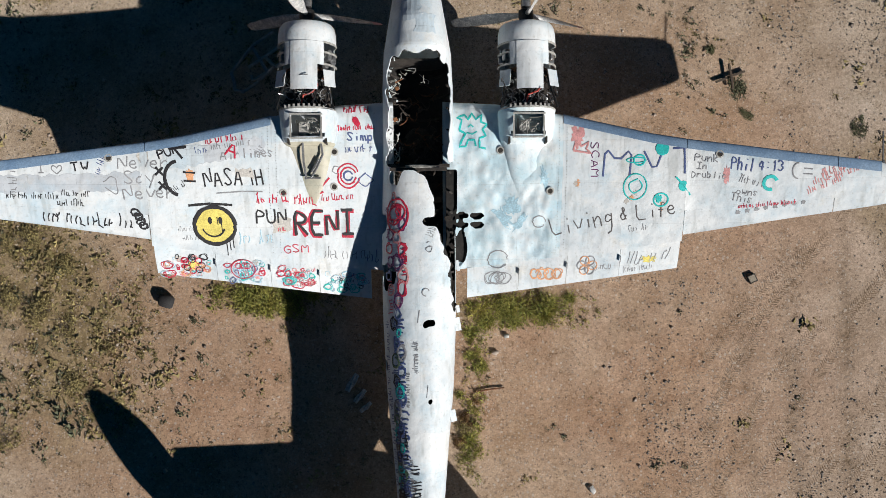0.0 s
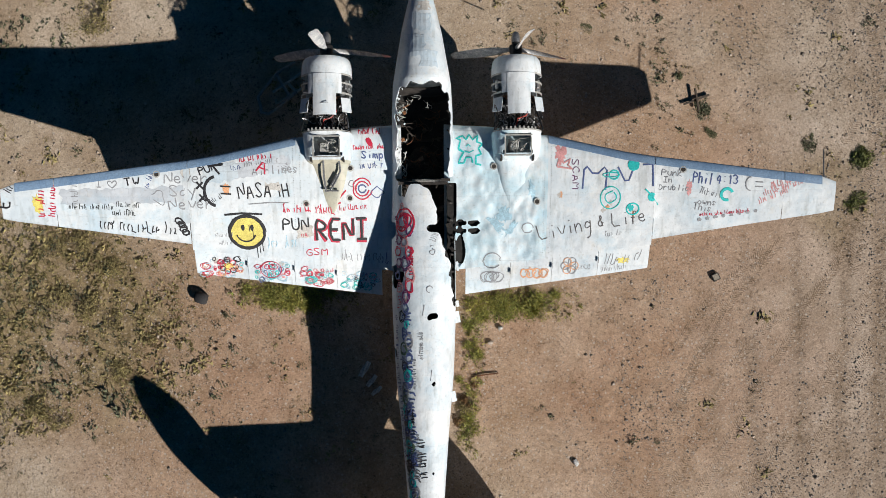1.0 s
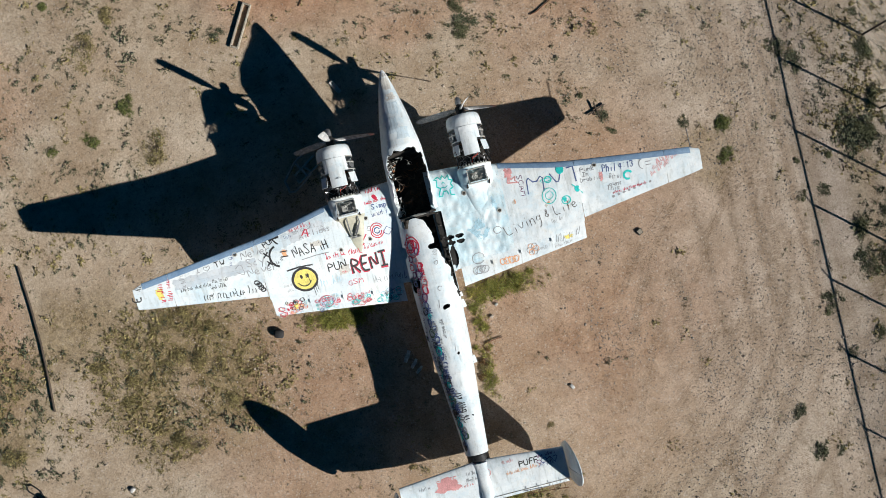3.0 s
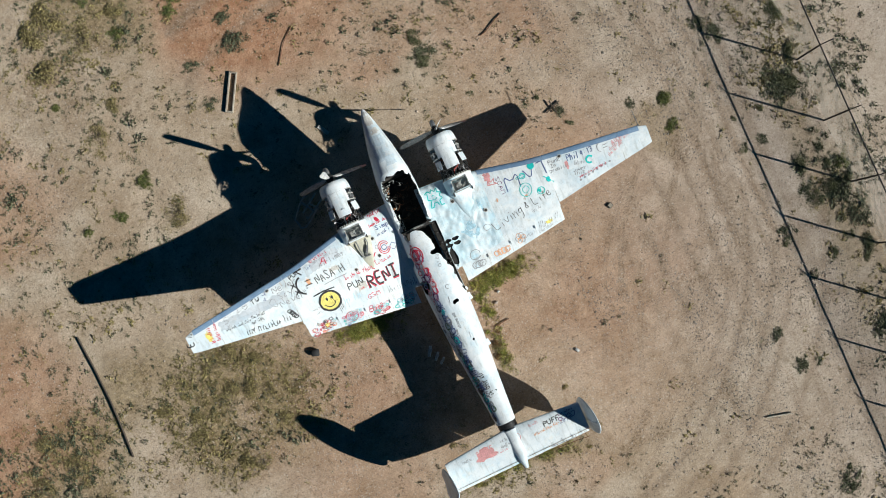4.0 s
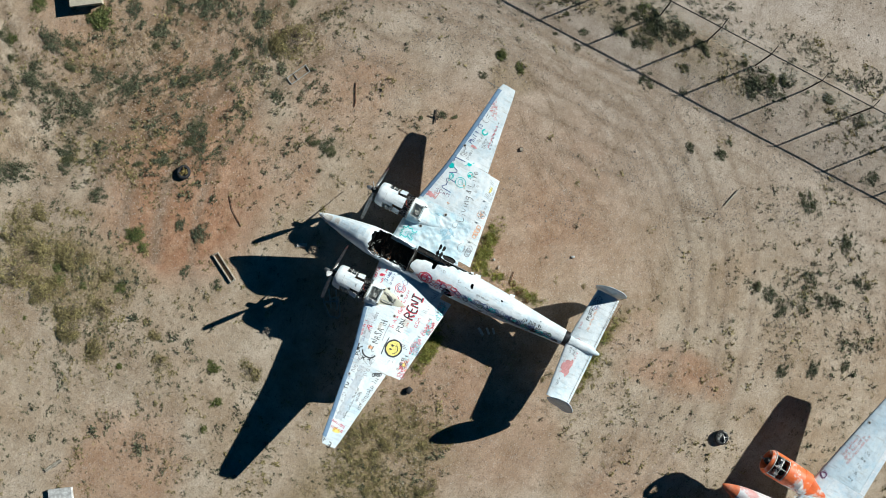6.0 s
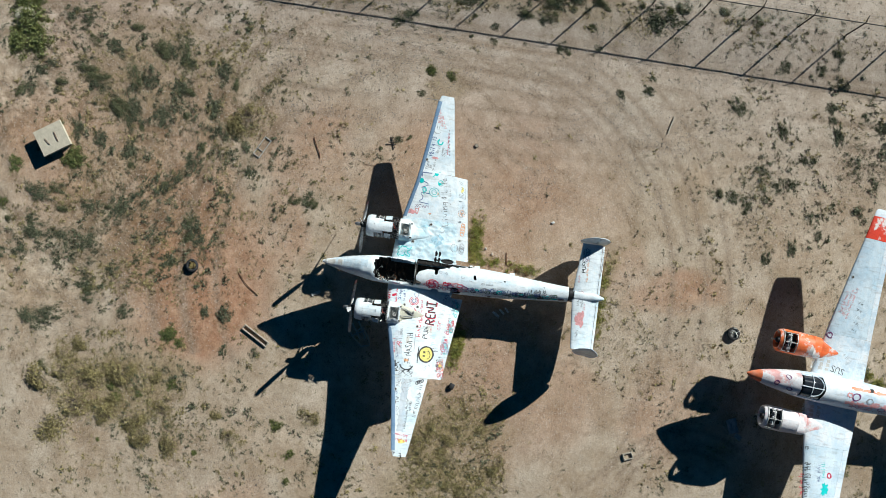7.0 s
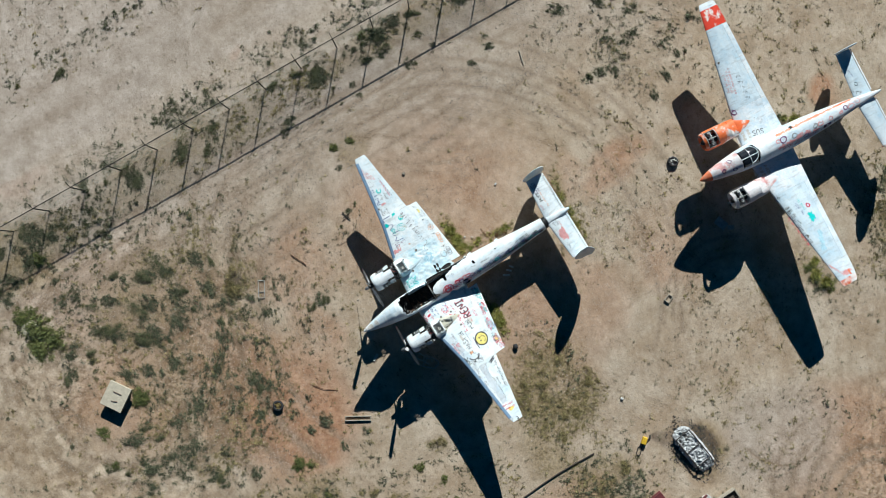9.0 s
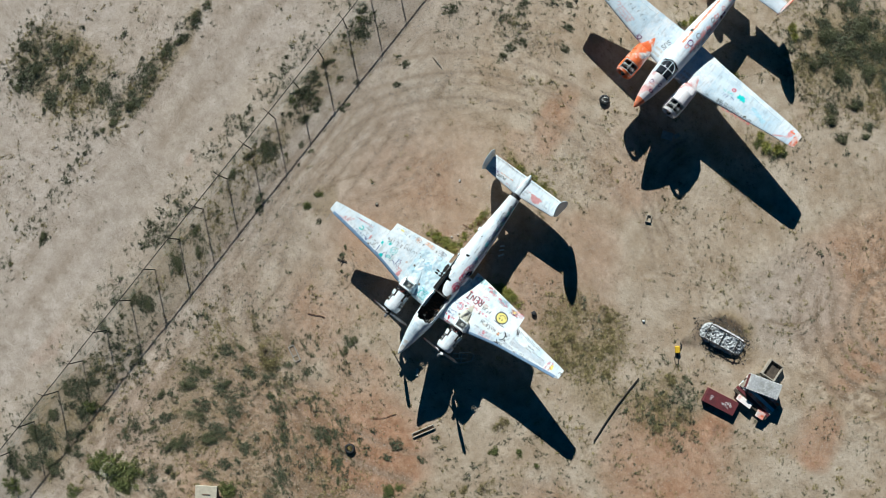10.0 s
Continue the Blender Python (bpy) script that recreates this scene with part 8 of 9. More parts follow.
for x, y, r in ((1.30, -1.20, 0.16), (1.95, -0.6, 0.10)):
    hoop(x, y, r, r * 0.9, PAINT_GREY, RI, TOP1, 0.016, 0.005, 0, 330, 0.1)
bars(3.4, -0.78, 0.25, 0.1, 6, PAINT_GREY, RM, TOP1, 0.014)
FL = {k: wings1[("right", k)] for k in (0.8, 1.65, 2.43, 3.28)}
for k in range(3):
    loops(1.2 + 0.1 * k, flap_line(1.2) - 0.22, 0.13, PAINT_GREY, FL[0.8], on_flap, 2, 0.012, 90 + k, 0.004 + k * 0.001, 1.3)
for k in range(4):
    loops(1.92 + 0.12 * k, flap_line(2.0) - 0.24, 0.12, PAINT_ORANGE, FL[1.65], on_flap, 2, 0.016, 95 + k, 0.004 + k * 0.001)
for k in range(6):
    a = radians(60 * k)
    hoop(2.76 + 0.09 * math.cos(a), flap_line(2.76) - 0.2 + 0.09 * math.sin(a), 0.07, 0.07, PAINT_GREY if k % 2 else PAINT_ORANGE, FL[2.43], on_flap, 0.016, 0.005 + 0.001 * k)
disc(2.76, flap_line(2.76) - 0.2, 0.05, 0.05, PAINT_ORANGE, FL[2.43], on_flap, 0.004)
bars(2.9, flap_line(2.9) - 0.30, 0.3, 0.12, 8, PAINT_GREY, FL[2.43], on_flap, 0.016)
for x in (3.40, 3.52, 3.75, 3.95):
    bars(x, flap_line(x) - 0.25, 0.1, 0.2, -10, PAINT_GREY, FL[3.28], on_flap, 0.02)
bars(3.36, flap_line(3.3) - 0.38, 0.5, 0.10, 8, PAINT_GREY, FL[3.28], on_flap, 0.016)
disc(3.75, flap_line(3.75) - 0.22, 0.12, 0.05, PAINT_YELLOW, FL[3.28], on_flap, 0.003, ragged=0.4)

# body: v is the arc to the left of the ridge
B1 = H1.surface()
loops(0.48, 0.40, 0.20, PAINT_RED, body1, B1, 3, 0.028, 31)
hoop(0.50, 0.36, 0.26, 0.22, PAINT_RED, body1, B1, 0.03, 0.006, 0, 350, 0.06)
bars(0.95, 0.17, 0.5, 0.09, 0, PAINT_RED, body1, B1, 0.026)
bars(0.35, 0.52, 0.5, 0.12, 0, PAINT_PURPLE, body1, B1, 0.024)
for k in range(5):
    loops(0.8 + 0.22 * k, 0.50 + 0.05 * (k % 2), 0.11, (PAINT_PURPLE, PAINT_RED, PAINT_PURPLE, PAINT_NAVY, PAINT_ROSE)[k], body1, B1, 2, 0.022, 33 + k)
bars(1.55, 0.46, 0.5, 0.12, 0, PAINT_RED, body1, B1, 0.022)
bars(1.65, 0.30, 0.35, 0.08, 0, PAINT_ROSE, body1, B1, 0.02)
bars(2.20, 0.30, 1.0, 0.17, 3, PAINT_NAVY, body1, B1, 0.032)
bars(3.1, 0.30, 0.9, 0.17, 0, PAINT_NAVY, body1, B1, 0.032)
bars(3.95, 0.20, 1.1, 0.18, -2, PAINT_BLACK, body1, B1, 0.034)
bars(4.5, 0.02, 0.7, 0.15, -3, PAINT_BLACK, body1, B1, 0.028)
bars(3.0, 0.14, 0.6, 0.09, 0, PAINT_GREY, body1, B1, 0.016)
bars(2.5, 0.02, 0.5, 0.08, 0, PAINT_GREY, body1, B1, 0.014)
bars(2.2, 0.58, 1.3, 0.12, 0, PAINT_NAVY, body1, B1, 0.022)
bars(3.4, 0.52, 1.6, 0.12, -3, PAINT_NAVY, body1, B1, 0.024)
bars(3.6, 0.40, 1.2, 0.08, -3, PAINT_GREY, body1, B1, 0.018)
bars(4.4, 0.10, 0.5, 0.08, 0, PAINT_GREY, body1, B1, 0.016)
bars(4.9, 0.22, 0.6, 0.1, -2, PAINT_NAVY, body1, B1, 0.02)
for k in range(7):
    loops(4.1 + 0.24 * k, 0.40 - 0.03 * k, 0.09, (PAINT_NAVY, PAINT_BLACK, PAINT_TEAL)[k % 3], body1, B1, 2, 0.02, 140 + k)
scrawl = random.Random(77)
for k in range(9):
    u = 0.25 + 0.2 * k
    loops(u, 0.34 + scrawl.uniform(-0.12, 0.12), scrawl.uniform(0.07, 0.13), (PAINT_ROSE, PAINT_RED, PAINT_PURPLE)[k % 3], body1, B1, 2, 0.02, 200 + k, aspect=1.4)
for k in range(26):
    u = 2.05 + 0.155 * k
    v = 0.40 - 0.045 * (u - 2.0) + scrawl.uniform(-0.09, 0.09)
    loops(u, v, scrawl.uniform(0.06, 0.12), (PAINT_NAVY, PAINT_BLACK, PAINT_TEAL, PAINT_NAVY, PAINT_GREY, PAINT_MOSS)[k % 6], body1, B1, 2, scrawl.uniform(0.016, 0.03), 230 + k, aspect=1.5)
for k in range(9):
    u = 3.7 + 0.27 * k
    disc(u, 0.44 - 0.06 * (u - 3.7), 0.16, 0.06, (PAINT_MOSS, PAINT_TEAL, PAINT_DARK)[k % 3], body1, B1, 0.003, ragged=0.5, seed=300 + k)
bars(2.15, 0.24, 1.5, 0.20, -2, PAINT_NAVY, body1, B1, 0.044)
bars(3.75, 0.18, 1.3, 0.20, -2, PAINT_NAVY, body1, B1, 0.046)
bars(3.95, 0.33, 1.2, 0.16, -3, PAINT_BLACK, body1, B1, 0.036)
bars(4.75, 0.05, 0.5, 0.16, 6, PAINT_DARK, body1, B1, 0.03)
hoop(1.72, -0.08, 0.06, 0.05, PAINT_GREY, body1, B1, 0.014, 0.005, 0, 250)
bars(0.72, -0.24, 0.25, 0.12, 20, PAINT_GREY, body1, B1, 0.012)
loops(1.05, -0.14, 0.07, PAINT_GREY, body1, B1, 1, 0.012, 36)
for u, v, w, h in ((-3.0, 0.0, 0.34, 0.28), (-2.55, 0.1, 0.4, 0.3), (-2.3, -0.12, 0.3, 0.3), (-3.3, -0.05, 0.2, 0.22)):
    patch(u, v, w, h, SKIN_BLUE if h > 0.25 else PAINT_BEIGE, body1, B1, 0, 0.0025, seed=int(u * 10) + 60)
patch(-3.72, 0.0, 0.42, 0.24, PAINT_BEIGE, body1, B1, 0, 0.0025, seed=11)
for u, v in ((2.0, 0.0), (2.7, 0.05), (3.2, -0.1)):
    bm = bmesh.new()
    ribbon(bm, [(u, v), (u + 0.2, v + 0.02)], 0.01, B1, 0.004)
    mark("scratch", bm, PAINT_GREY, body1)

# tailplane
TT = on_wing(T1)
word("PUFF", 0.98, -6.73, 0.15, 1, PAINT_BLACK, stab, TT, 0.026, 1.0)
word("SKATE", -1.22, -6.70, 0.14, 2, PAINT_ROSE, stab, TT, 0.022, 0.9)
bars(-1.2, -6.88, 0.6, 0.12, 2, PAINT_ROSE, stab, TT, 0.03)
disc(-0.95, -6.72, 0.34, 0.17, PAINT_ROSE, stab, TT, 0.0025, ragged=0.3, seed=4)
word("A", 0.02, -6.72, 0.16, 10, PAINT_ROSE, stab, TT, 0.018)
hoop(0.07, -6.66, 0.14, 0.12, PAINT_ROSE, stab, TT, 0.016)
for k, (x, y, n, ink) in enumerate(((-0.4, -6.62, 0.3, PAINT_GREY), (-0.45, -6.78, 0.4, PAINT_GREY), (-1.7, -6.72, 0.3, PAINT_GREY), (0.55, -6.55, 0.3, PAINT_ROSE), (1.5, -6.62, 0.45, PAINT_PURPLE), (0.6, -6.86, 0.9, PAINT_ORANGE), (1.45, -6.86, 0.5, PAINT_NAVY), (-0.8, -6.90, 0.5, PAINT_ROSE))):
    bars(x, y, n, 0.09, 2, ink, stab, TT, 0.018)
for k in range(4):
    loops(1.5 + 0.14 * k, -6.72, 0.09, (PAINT_PURPLE, PAINT_NAVY)[k % 2], stab, TT, 1, 0.018, 170 + k)

# ---- faded marks on the second airplane ----
L2, R2 = wings2["left"], wings2["right"]
word("SUS", 0.92, -0.62, 0.26, 80, PAINT_BLACK, R2[0], TOP2, 0.03, 1.0)
bars(1.35, -0.85, 0.5, 0.14, 60, PAINT_GREY, R2[0], TOP2, 0.02)
for k in range(5):
    bars(2.6 + 0.28 * k, -0.70, 0.22, 0.12, 70, PAINT_BLACK, R2[1], TOP2, 0.018)
for k in range(3):
    bars(3.0 + 0.1 * k, 0.02 + 0.15 * (k - 1), 1.3 - 0.2 * k, 0.13, -8, PAINT_ROSE, R2[1], TOP2, 0.026)
loops(2.2, 0.40, 0.16, PAINT_PURPLE, R2[0], TOP2, 2, 0.024, 61)
bars(2.35, 0.30, 0.3, 0.14, 80, PAINT_PURPLE, R2[1], TOP2, 0.022)
for k in range(2):
    bars(-5.1, -0.02 + 0.16 * k, 2.1 - 0.5 * k, 0.2, 8, PAINT_BLACK if k == 0 else PAINT_RED, L2[1], TOP2, 0.034)
bars(-4.0, 0.02, 1.0, 0.24, 8, PAINT_BLACK, L2[1], TOP2, 0.032, 0.006)
bars(-3.7, -0.36, 0.7, 0.2, 8, PAINT_NAVY, L2[1], TOP2, 0.026)
bars(-3.5, -0.55, 0.6, 0.16, 8, PAINT_TEAL, L2[1], TOP2, 0.024)
disc(-3.95, -0.62, 0.25, 0.16, PAINT_TEAL, L2[1], TOP2, 0.0025, ragged=0.4, seed=3)
for k in range(3):
    disc(-4.9 - 0.3 * k, -0.55 + 0.1 * k, 0.2, 0.12, PAINT_SKY, L2[1], TOP2, 0.0026, ragged=0.4, seed=13 + k)
loops(-3.4, -0.76, 0.13, PAINT_RED, L2[1], TOP2, 3, 0.03, 63)
bars(-2.4, 0.35, 0.3, 0.16, 100, PAINT_BLACK, L2[1], TOP2, 0.022)
for k in range(4):
    bars(-6.95 + 0.12 * k, -0.52 + 0.08 * k, 0.4, 0.1, 30, PAINT_ROSE, L2[2], TOP2, 0.026)
disc(-7.05, -0.75, 0.14, 0.25, PAINT_ROSE, L2[2], TOP2, 0.003, ragged=0.5, seed=9)
patch(-7.12, -0.92, 0.3, 0.12, ORANGE, L2[2], TOP2, 0, 0.003, seed=5)
for k in range(9):
    patch(0.8 + 0.17 * (k % 3), 0.75 - 0.28 * (k // 3), 0.13, 0.16, PAINT_BEIGE, R2[0], TOP2, 0, 0.003, "bare_panel", 30 + k)
    patch(-0.8 - 0.17 * (k % 3), 0.75 - 0.28 * (k // 3), 0.13, 0.16, PAINT_BEIGE, L2[0], TOP2, 0, 0.003, "bare_panel", 50 + k)
bars(0.4, -5.70, 0.5, 0.16, 70, PAINT_BLACK, stab2, on_wing(T2), 0.024)
bars(1.2, -5.68, 0.6, 0.1, 10, PAINT_NAVY, stab2, on_wing(T2), 0.02)
loops(0.8, -5.6, 0.12, PAINT_BLACK, stab2, on_wing(T2), 1, 0.02, 66)

# ---- chain-link fence ----
fence = thing("fence", "tall chain-link fence with dark steel posts and slanted wire arms", "fence", kind="structure")
FENCE_TOP = 1.84
ys = [-6.23 + 2.125 * k for k in range(-9, 17)]
post_bm = bmesh.new()
tube(post_bm, [(0, 0, -0.05), (0, 0, FENCE_TOP)], 0.03, 8)
post = part("post", post_bm, DARK_STEEL, fence)
post.location = (fence_x(ys[0]), ys[0], 0)
arm_bm = bmesh.new()
tube(arm_bm, [(0, 0, FENCE_TOP), (0.25, -0.02, FENCE_TOP + 0.3)], 0.016, 6)
arm = part("arm", arm_bm, DARK_STEEL, fence)
arm.location = post.location
for y in ys[1:]:
    for ob in (post, arm):
        c = ob.copy()
        scene.collection.objects.link(c)
        c.location = (fence_x(y), y, 0)
bm = bmesh.new()
tube(bm, [(fence_x(ys[0]), ys[0], FENCE_TOP - 0.02), (fence_x(ys[-1]), ys[-1], FENCE_TOP - 0.02)], 0.024, 8)
part("top_rail", bm, DARK_STEEL, fence)
for k in (0.35, 0.7, 1.0):
    bm = bmesh.new()
    tube(bm, [(fence_x(y) + 0.25 * k, y, FENCE_TOP + 0.3 * k) for y in ys], 0.004, 4)
    part("barbed_wire", bm, STEEL, fence)
mesh_co, mesh_faces = [], []
span = ys[-1] - ys[0]
for way in (-1, 1):
    for k in range(int(-FENCE_TOP / 0.08), int(span / 0.08) + 24):
        y0 = ys[0] + k * 0.08
        a, b = (y0, 0.04), (y0 + FENCE_TOP - 0.06, FENCE_TOP - 0.02)
        if way < 0:
            a, b = (y0, FENCE_TOP - 0.02), (y0 + FENCE_TOP - 0.06, 0.04)
        n = len(mesh_co)
        for y, z in (a, b):
            mesh_co += [(fence_x(y) + 0.028 + 0.0015 * way, y - 0.0045, z), (fence_x(y) + 0.028 + 0.0015 * way, y + 0.0045, z)]
        mesh_faces.append((n, n + 1, n + 3, n + 2))
tagged(part("wire_mesh", raw_mesh("wire_mesh", mesh_co, mesh_faces), WIRE, fence, smooth=0), kind="stuff")

# ---- loose things on the ground ----
def at_ground(x, y, turn=0.0, sink=0.0):
    return pose(x, y, floor_at(x, y) - sink, 0, 0, turn)


def concrete_lid(x, y, turn):
    t = thing("concrete_lid", "pale square concrete well cover standing above the scrub", "well cover", at_ground(x, y, turn))
    bm = bmesh.new()
    box(bm, 0, 0, 0.42, 1.18, 1.30, 0.10, None, 0.012)
    slab = part("slab", bm, CONCRETE, t)
    bm = bmesh.new()
    for a, b in (((-0.25, -0.2), (0.2, -0.2)), ((-0.2, 0.2), (0.1, 0.28))):
        tube(bm, [(a[0], a[1], 0.47), (a[0] + 0.02, a[1], 0.50), (b[0], b[1], 0.50), (b[0], b[1], 0.47)], 0.012, 6)
    part("lifting_loop", bm, RUST, slab)
    bm = bmesh.new()
    box(bm, 0, 0, 0.18, 1.0, 1.1, 0.38, None, 0.02)
    part("base", bm, CONCRETE, t)


def timber_frame(name, label, x, y, turn, length, width, bar=0.07, rail=False, mat=None, height=0.09):
    """A rectangle of four boards lying on the ground."""
    t = thing(name, label, "frame", at_ground(x, y, turn))
    mat = mat or OLD_WOOD
    for sx in (-1, 1):
        bm = bmesh.new()
        box(bm, sx * (width / 2 - bar / 2), 0, height / 2, bar, length, height, None, 0.008)
        part("board", bm, mat, t)
    for sy in (-1, 1):
        bm = bmesh.new()
        box(bm, 0, sy * (length / 2 - bar / 2), height / 2, width - 2 * bar - 0.006, bar, height, None, 0.008)
        part("board", bm, mat, t)
    if rail:
        bm = bmesh.new()
        box(bm, 0, length * 0.15, height / 2, width - 2 * bar - 0.006, bar * 0.8, height * 0.8, None, 0.006)
        part("board", bm, mat, t)
    return t


def tyre_heap(x, y, label, fill):
    t = thing("tyre", label, "tyre", at_ground(x, y, 20) @ Matrix.Diagonal((0.85, 0.8, 0.8, 1)))
    bm = bmesh.new()
    prof = [(0.19, 0.02), (0.27, 0.0), (0.33, 0.05), (0.34, 0.12), (0.31, 0.2), (0.24, 0.22), (0.19, 0.18)]
    angles = [2 * math.pi * k / 28 for k in range(28)]
    loft(bm, [[(r * math.cos(a), r * math.sin(a), z) for a in angles] for r, z in prof + prof[:1]], closed=True)
    bmesh.ops.remove_doubles(bm, verts=bm.verts, dist=1e-5)
    part("casing", bm, RUBBER, t, "grey dusty tyre casing")
    bm = bmesh.new()
    for k in range(22):
        m = Euler((rng.uniform(-0.5, 0.5), rng.uniform(-0.5, 0.5), rng.uniform(0, 3))).to_matrix()
        a, r = rng.uniform(0, 6.28), rng.uniform(0, 0.3)
        box(bm, r * math.cos(a), r * math.sin(a), 0.14 + rng.random() * 0.1, rng.uniform(0.05, 0.2), rng.uniform(0.02, 0.06), 0.02, m)
    part("rubbish", bm, fill, t)


concrete_lid(3.79, 16.75, 33.5)
timber_frame("timber_frame", "narrow bleached timber frame lying on sand", -3.53, 6.86, -30, 1.32, 0.26, 0.05)
timber_frame("bed_frame", "bent pale metal frame lying on gravel", 4.65, 7.72, 62, 0.92, 0.34, 0.028, True, PALE_METAL, 0.05)
timber_frame("small_frame", "small pale wooden frame on bare sand", -6.5, -9.78, 22, 0.42, 0.3, 0.05)
tyre_heap(-0.88, 10.02, "worn tyre with scrap wood inside, lying in scrub", STRAW)
tyre_heap(-0.68, -13.6, "old tyre wrapped in pale rags on sand", PALE_METAL)


def rod(name, label, category, points, radius, mat, sides=8):
    x, y, z = points[0]
    t = thing(name, label, category, at_ground(x, y))
    bm = bmesh.new()
    tube(bm, [(p[0] - x, p[1] - y, p[2]) for p in points], radius, sides)
    part("shaft", bm, mat, t)


rod("pipe", "long dark rusty pipe lying on sand", "pipe", [(-11.27, 1.75, 0.05), (-11.18, 0.6, 0.06), (-11.13, -0.5, 0.07), (-11.15, -1.5, 0.06), (-11.2, -2.45, 0.05)], 0.032, DARK_WOOD)
rod("stick", "weathered brown stick lying beside the fuselage", "stick", [(0.98, -3.54, 0.03), (1.25, -3.50, 0.04), (1.50, -3.47, 0.03)], 0.014, RUST, 6)
rod("bent_bar", "curved dark steel bar on gravel", "bar", [(5.38, 5.52, 0.03), (5.15, 5.42, 0.04), (4.92, 5.30, 0.04), (4.70, 5.18, 0.04), (4.50, 5.14, 0.03)], 0.016, RUST, 6)
rod("white_pole", "short pale timber pole lying on gravel", "pole", [(7.56, -9.72, 0.03), (8.32, -9.92, 0.03)], 0.03, OLD_WOOD, 6)
rod("wire", "thin dark wire lying on red soil", "wire", [(-0.9, 8.0, 0.02), (-1.35, 7.6, 0.03), (-1.8, 7.0, 0.02)], 0.012, RUST, 5)
stand = thing("metal_stand", "bent grey steel stand lying beside the engine", "stand", at_ground(-2.7, 2.4))
for line in ([(-0.36, -0.06, 0.05), (0.0, 0.17, 0.06), (0.28, 0.36, 0.06)], [(-0.30, -0.20, 0.05), (-0.29, -0.28, 0.05), (-0.22, -0.27, 0.05), (0.1, -0.07, 0.06), (0.40, 0.10, 0.06)], [(-0.06, 0.13, 0.065), (0.13, -0.06, 0.065)]):
    bm = bmesh.new()
    tube(bm, line, 0.03, 8)
    part("bar", bm, PALE_METAL, stand)
cross = thing("wooden_cross", "dark wooden cross fallen on gravel", "cross", at_ground(5.62, 2.06, 20))
for a, n in ((0, 0.56), (78, 0.46)):
    bm = bmesh.new()
    box(bm, 0, 0, 0.05 + 0.04 * (a > 0), n, 0.042, 0.035, Matrix.Rotation(radians(a), 3, "Z"), 0.006)
    part("beam", bm, DARK_WOOD, cross)


def rubble_block(name, label, category, x, y, size, mat, turn=0.0, seed=1):
    """A lumpy block with chipped faces."""
    t = thing(name, label, category, at_ground(x, y, turn))
    r = random.Random(seed)
    bm = bmesh.new()
    bmesh.ops.create_icosphere(bm, subdivisions=2, radius=1.0)
    for v in bm.verts:
        k = 0.8 + 0.35 * r.random()
        v.co = Vector((max(-0.8, min(0.8, v.co.x * k)) * size[0], max(-0.8, min(0.8, v.co.y * k)) * size[1], max(0.0, (v.co.z * k + 0.75)) * size[2]))
    part("lump", bm, mat, t, smooth=50)


rubble_block("rock", "dark grey rock on sand behind the wing", "rock", -4.56, -1.86, (0.17, 0.15, 0.10), RUBBER, -20, 2)
rubble_block("rock", "small pale rock on sand", "rock", 1.35, -2.85, (0.07, 0.05, 0.04), STONE, 0, 3)
rubble_block("rock", "grey stone beside the fuselage", "rock", 1.55, -2.55, (0.06, 0.05, 0.04), PALE_METAL, 0, 4)
rubble_block("rock", "white stone on sand", "rock", 3.05, -5.3, (0.06, 0.09, 0.04), ROOFING, 30, 5)
rubble_block("rock", "white stone in dry grass", "rock", -9.6, -5.1, (0.10, 0.08, 0.05), ROOFING, 30, 6)
rubble_block("rock", "flat pale mound of spoil among weeds", "rock", 9.0, 18.9, (0.62, 0.55, 0.05), CONCRETE, 10, 7)
box_t = thing("junction_box", "small open dark metal box on gravel", "box", at_ground(5.95, -1.57, 25))
for k in range(4):
    bm = bmesh.new()
    a = radians(90 * k)
    box(bm, 0.065 * math.cos(a), 0.065 * math.sin(a), 0.03, 0.012 if k % 2 == 0 else 0.12, 0.14 if k % 2 == 0 else 0.012, 0.06)
    part("side", bm, DARK_STEEL, box_t)
bm = bmesh.new()
box(bm, 0, 0, 0.03, 0.118, 0.118, 0.05)
part("bottom", bm, OLD_WOOD, box_t)
# bent frame of tubes under the left engine
fr = thing("tube_frame", "bent grey steel tube frame lying in the shade", "frame", at_ground(-2.95, 2.35, 0))
for pts in ([(-0.42, -0.10, 0.05), (0.02, 0.34, 0.25), (0.42, 0.52, 0.45)], [(-0.36, -0.42, 0.05), (-0.20, -0.46, 0.06), (0.05, -0.34, 0.2), (0.45, -0.10, 0.45)], [(0.02, 0.30, 0.25), (0.30, -0.18, 0.3)], [(-0.42, -0.10, 0.05), (-0.36, -0.30, 0.05), (-0.36, -0.42, 0.05)]):
    bm = bmesh.new()
    tube(bm, pts, 0.03, 7)
    part("tube", bm, GREY_METAL, fr)


def sheet(name, label, x, y, turn, w, d, mat, z=0.03, tilt=(3, 2), thick=0.02):
    t = thing(name, label, "sheet", at_ground(x, y, turn))
    bm = bmesh.new()
    n = 6
    grid = [[bm.verts.new((w * (i / n - 0.5), d * (j / n - 0.5), z + 0.015 * math.sin(i * 1.7 + j) + 0.012 * math.cos(j * 2.1))) for i in range(n + 1)] for j in range(n + 1)]
    for j in range(n):
        for i in range(n):
            bm.faces.new((grid[j][i], grid[j][i + 1], grid[j + 1][i + 1], grid[j + 1][i]))
    thicken(bm, thick)
    part("plate", bm, mat, t)
    return t


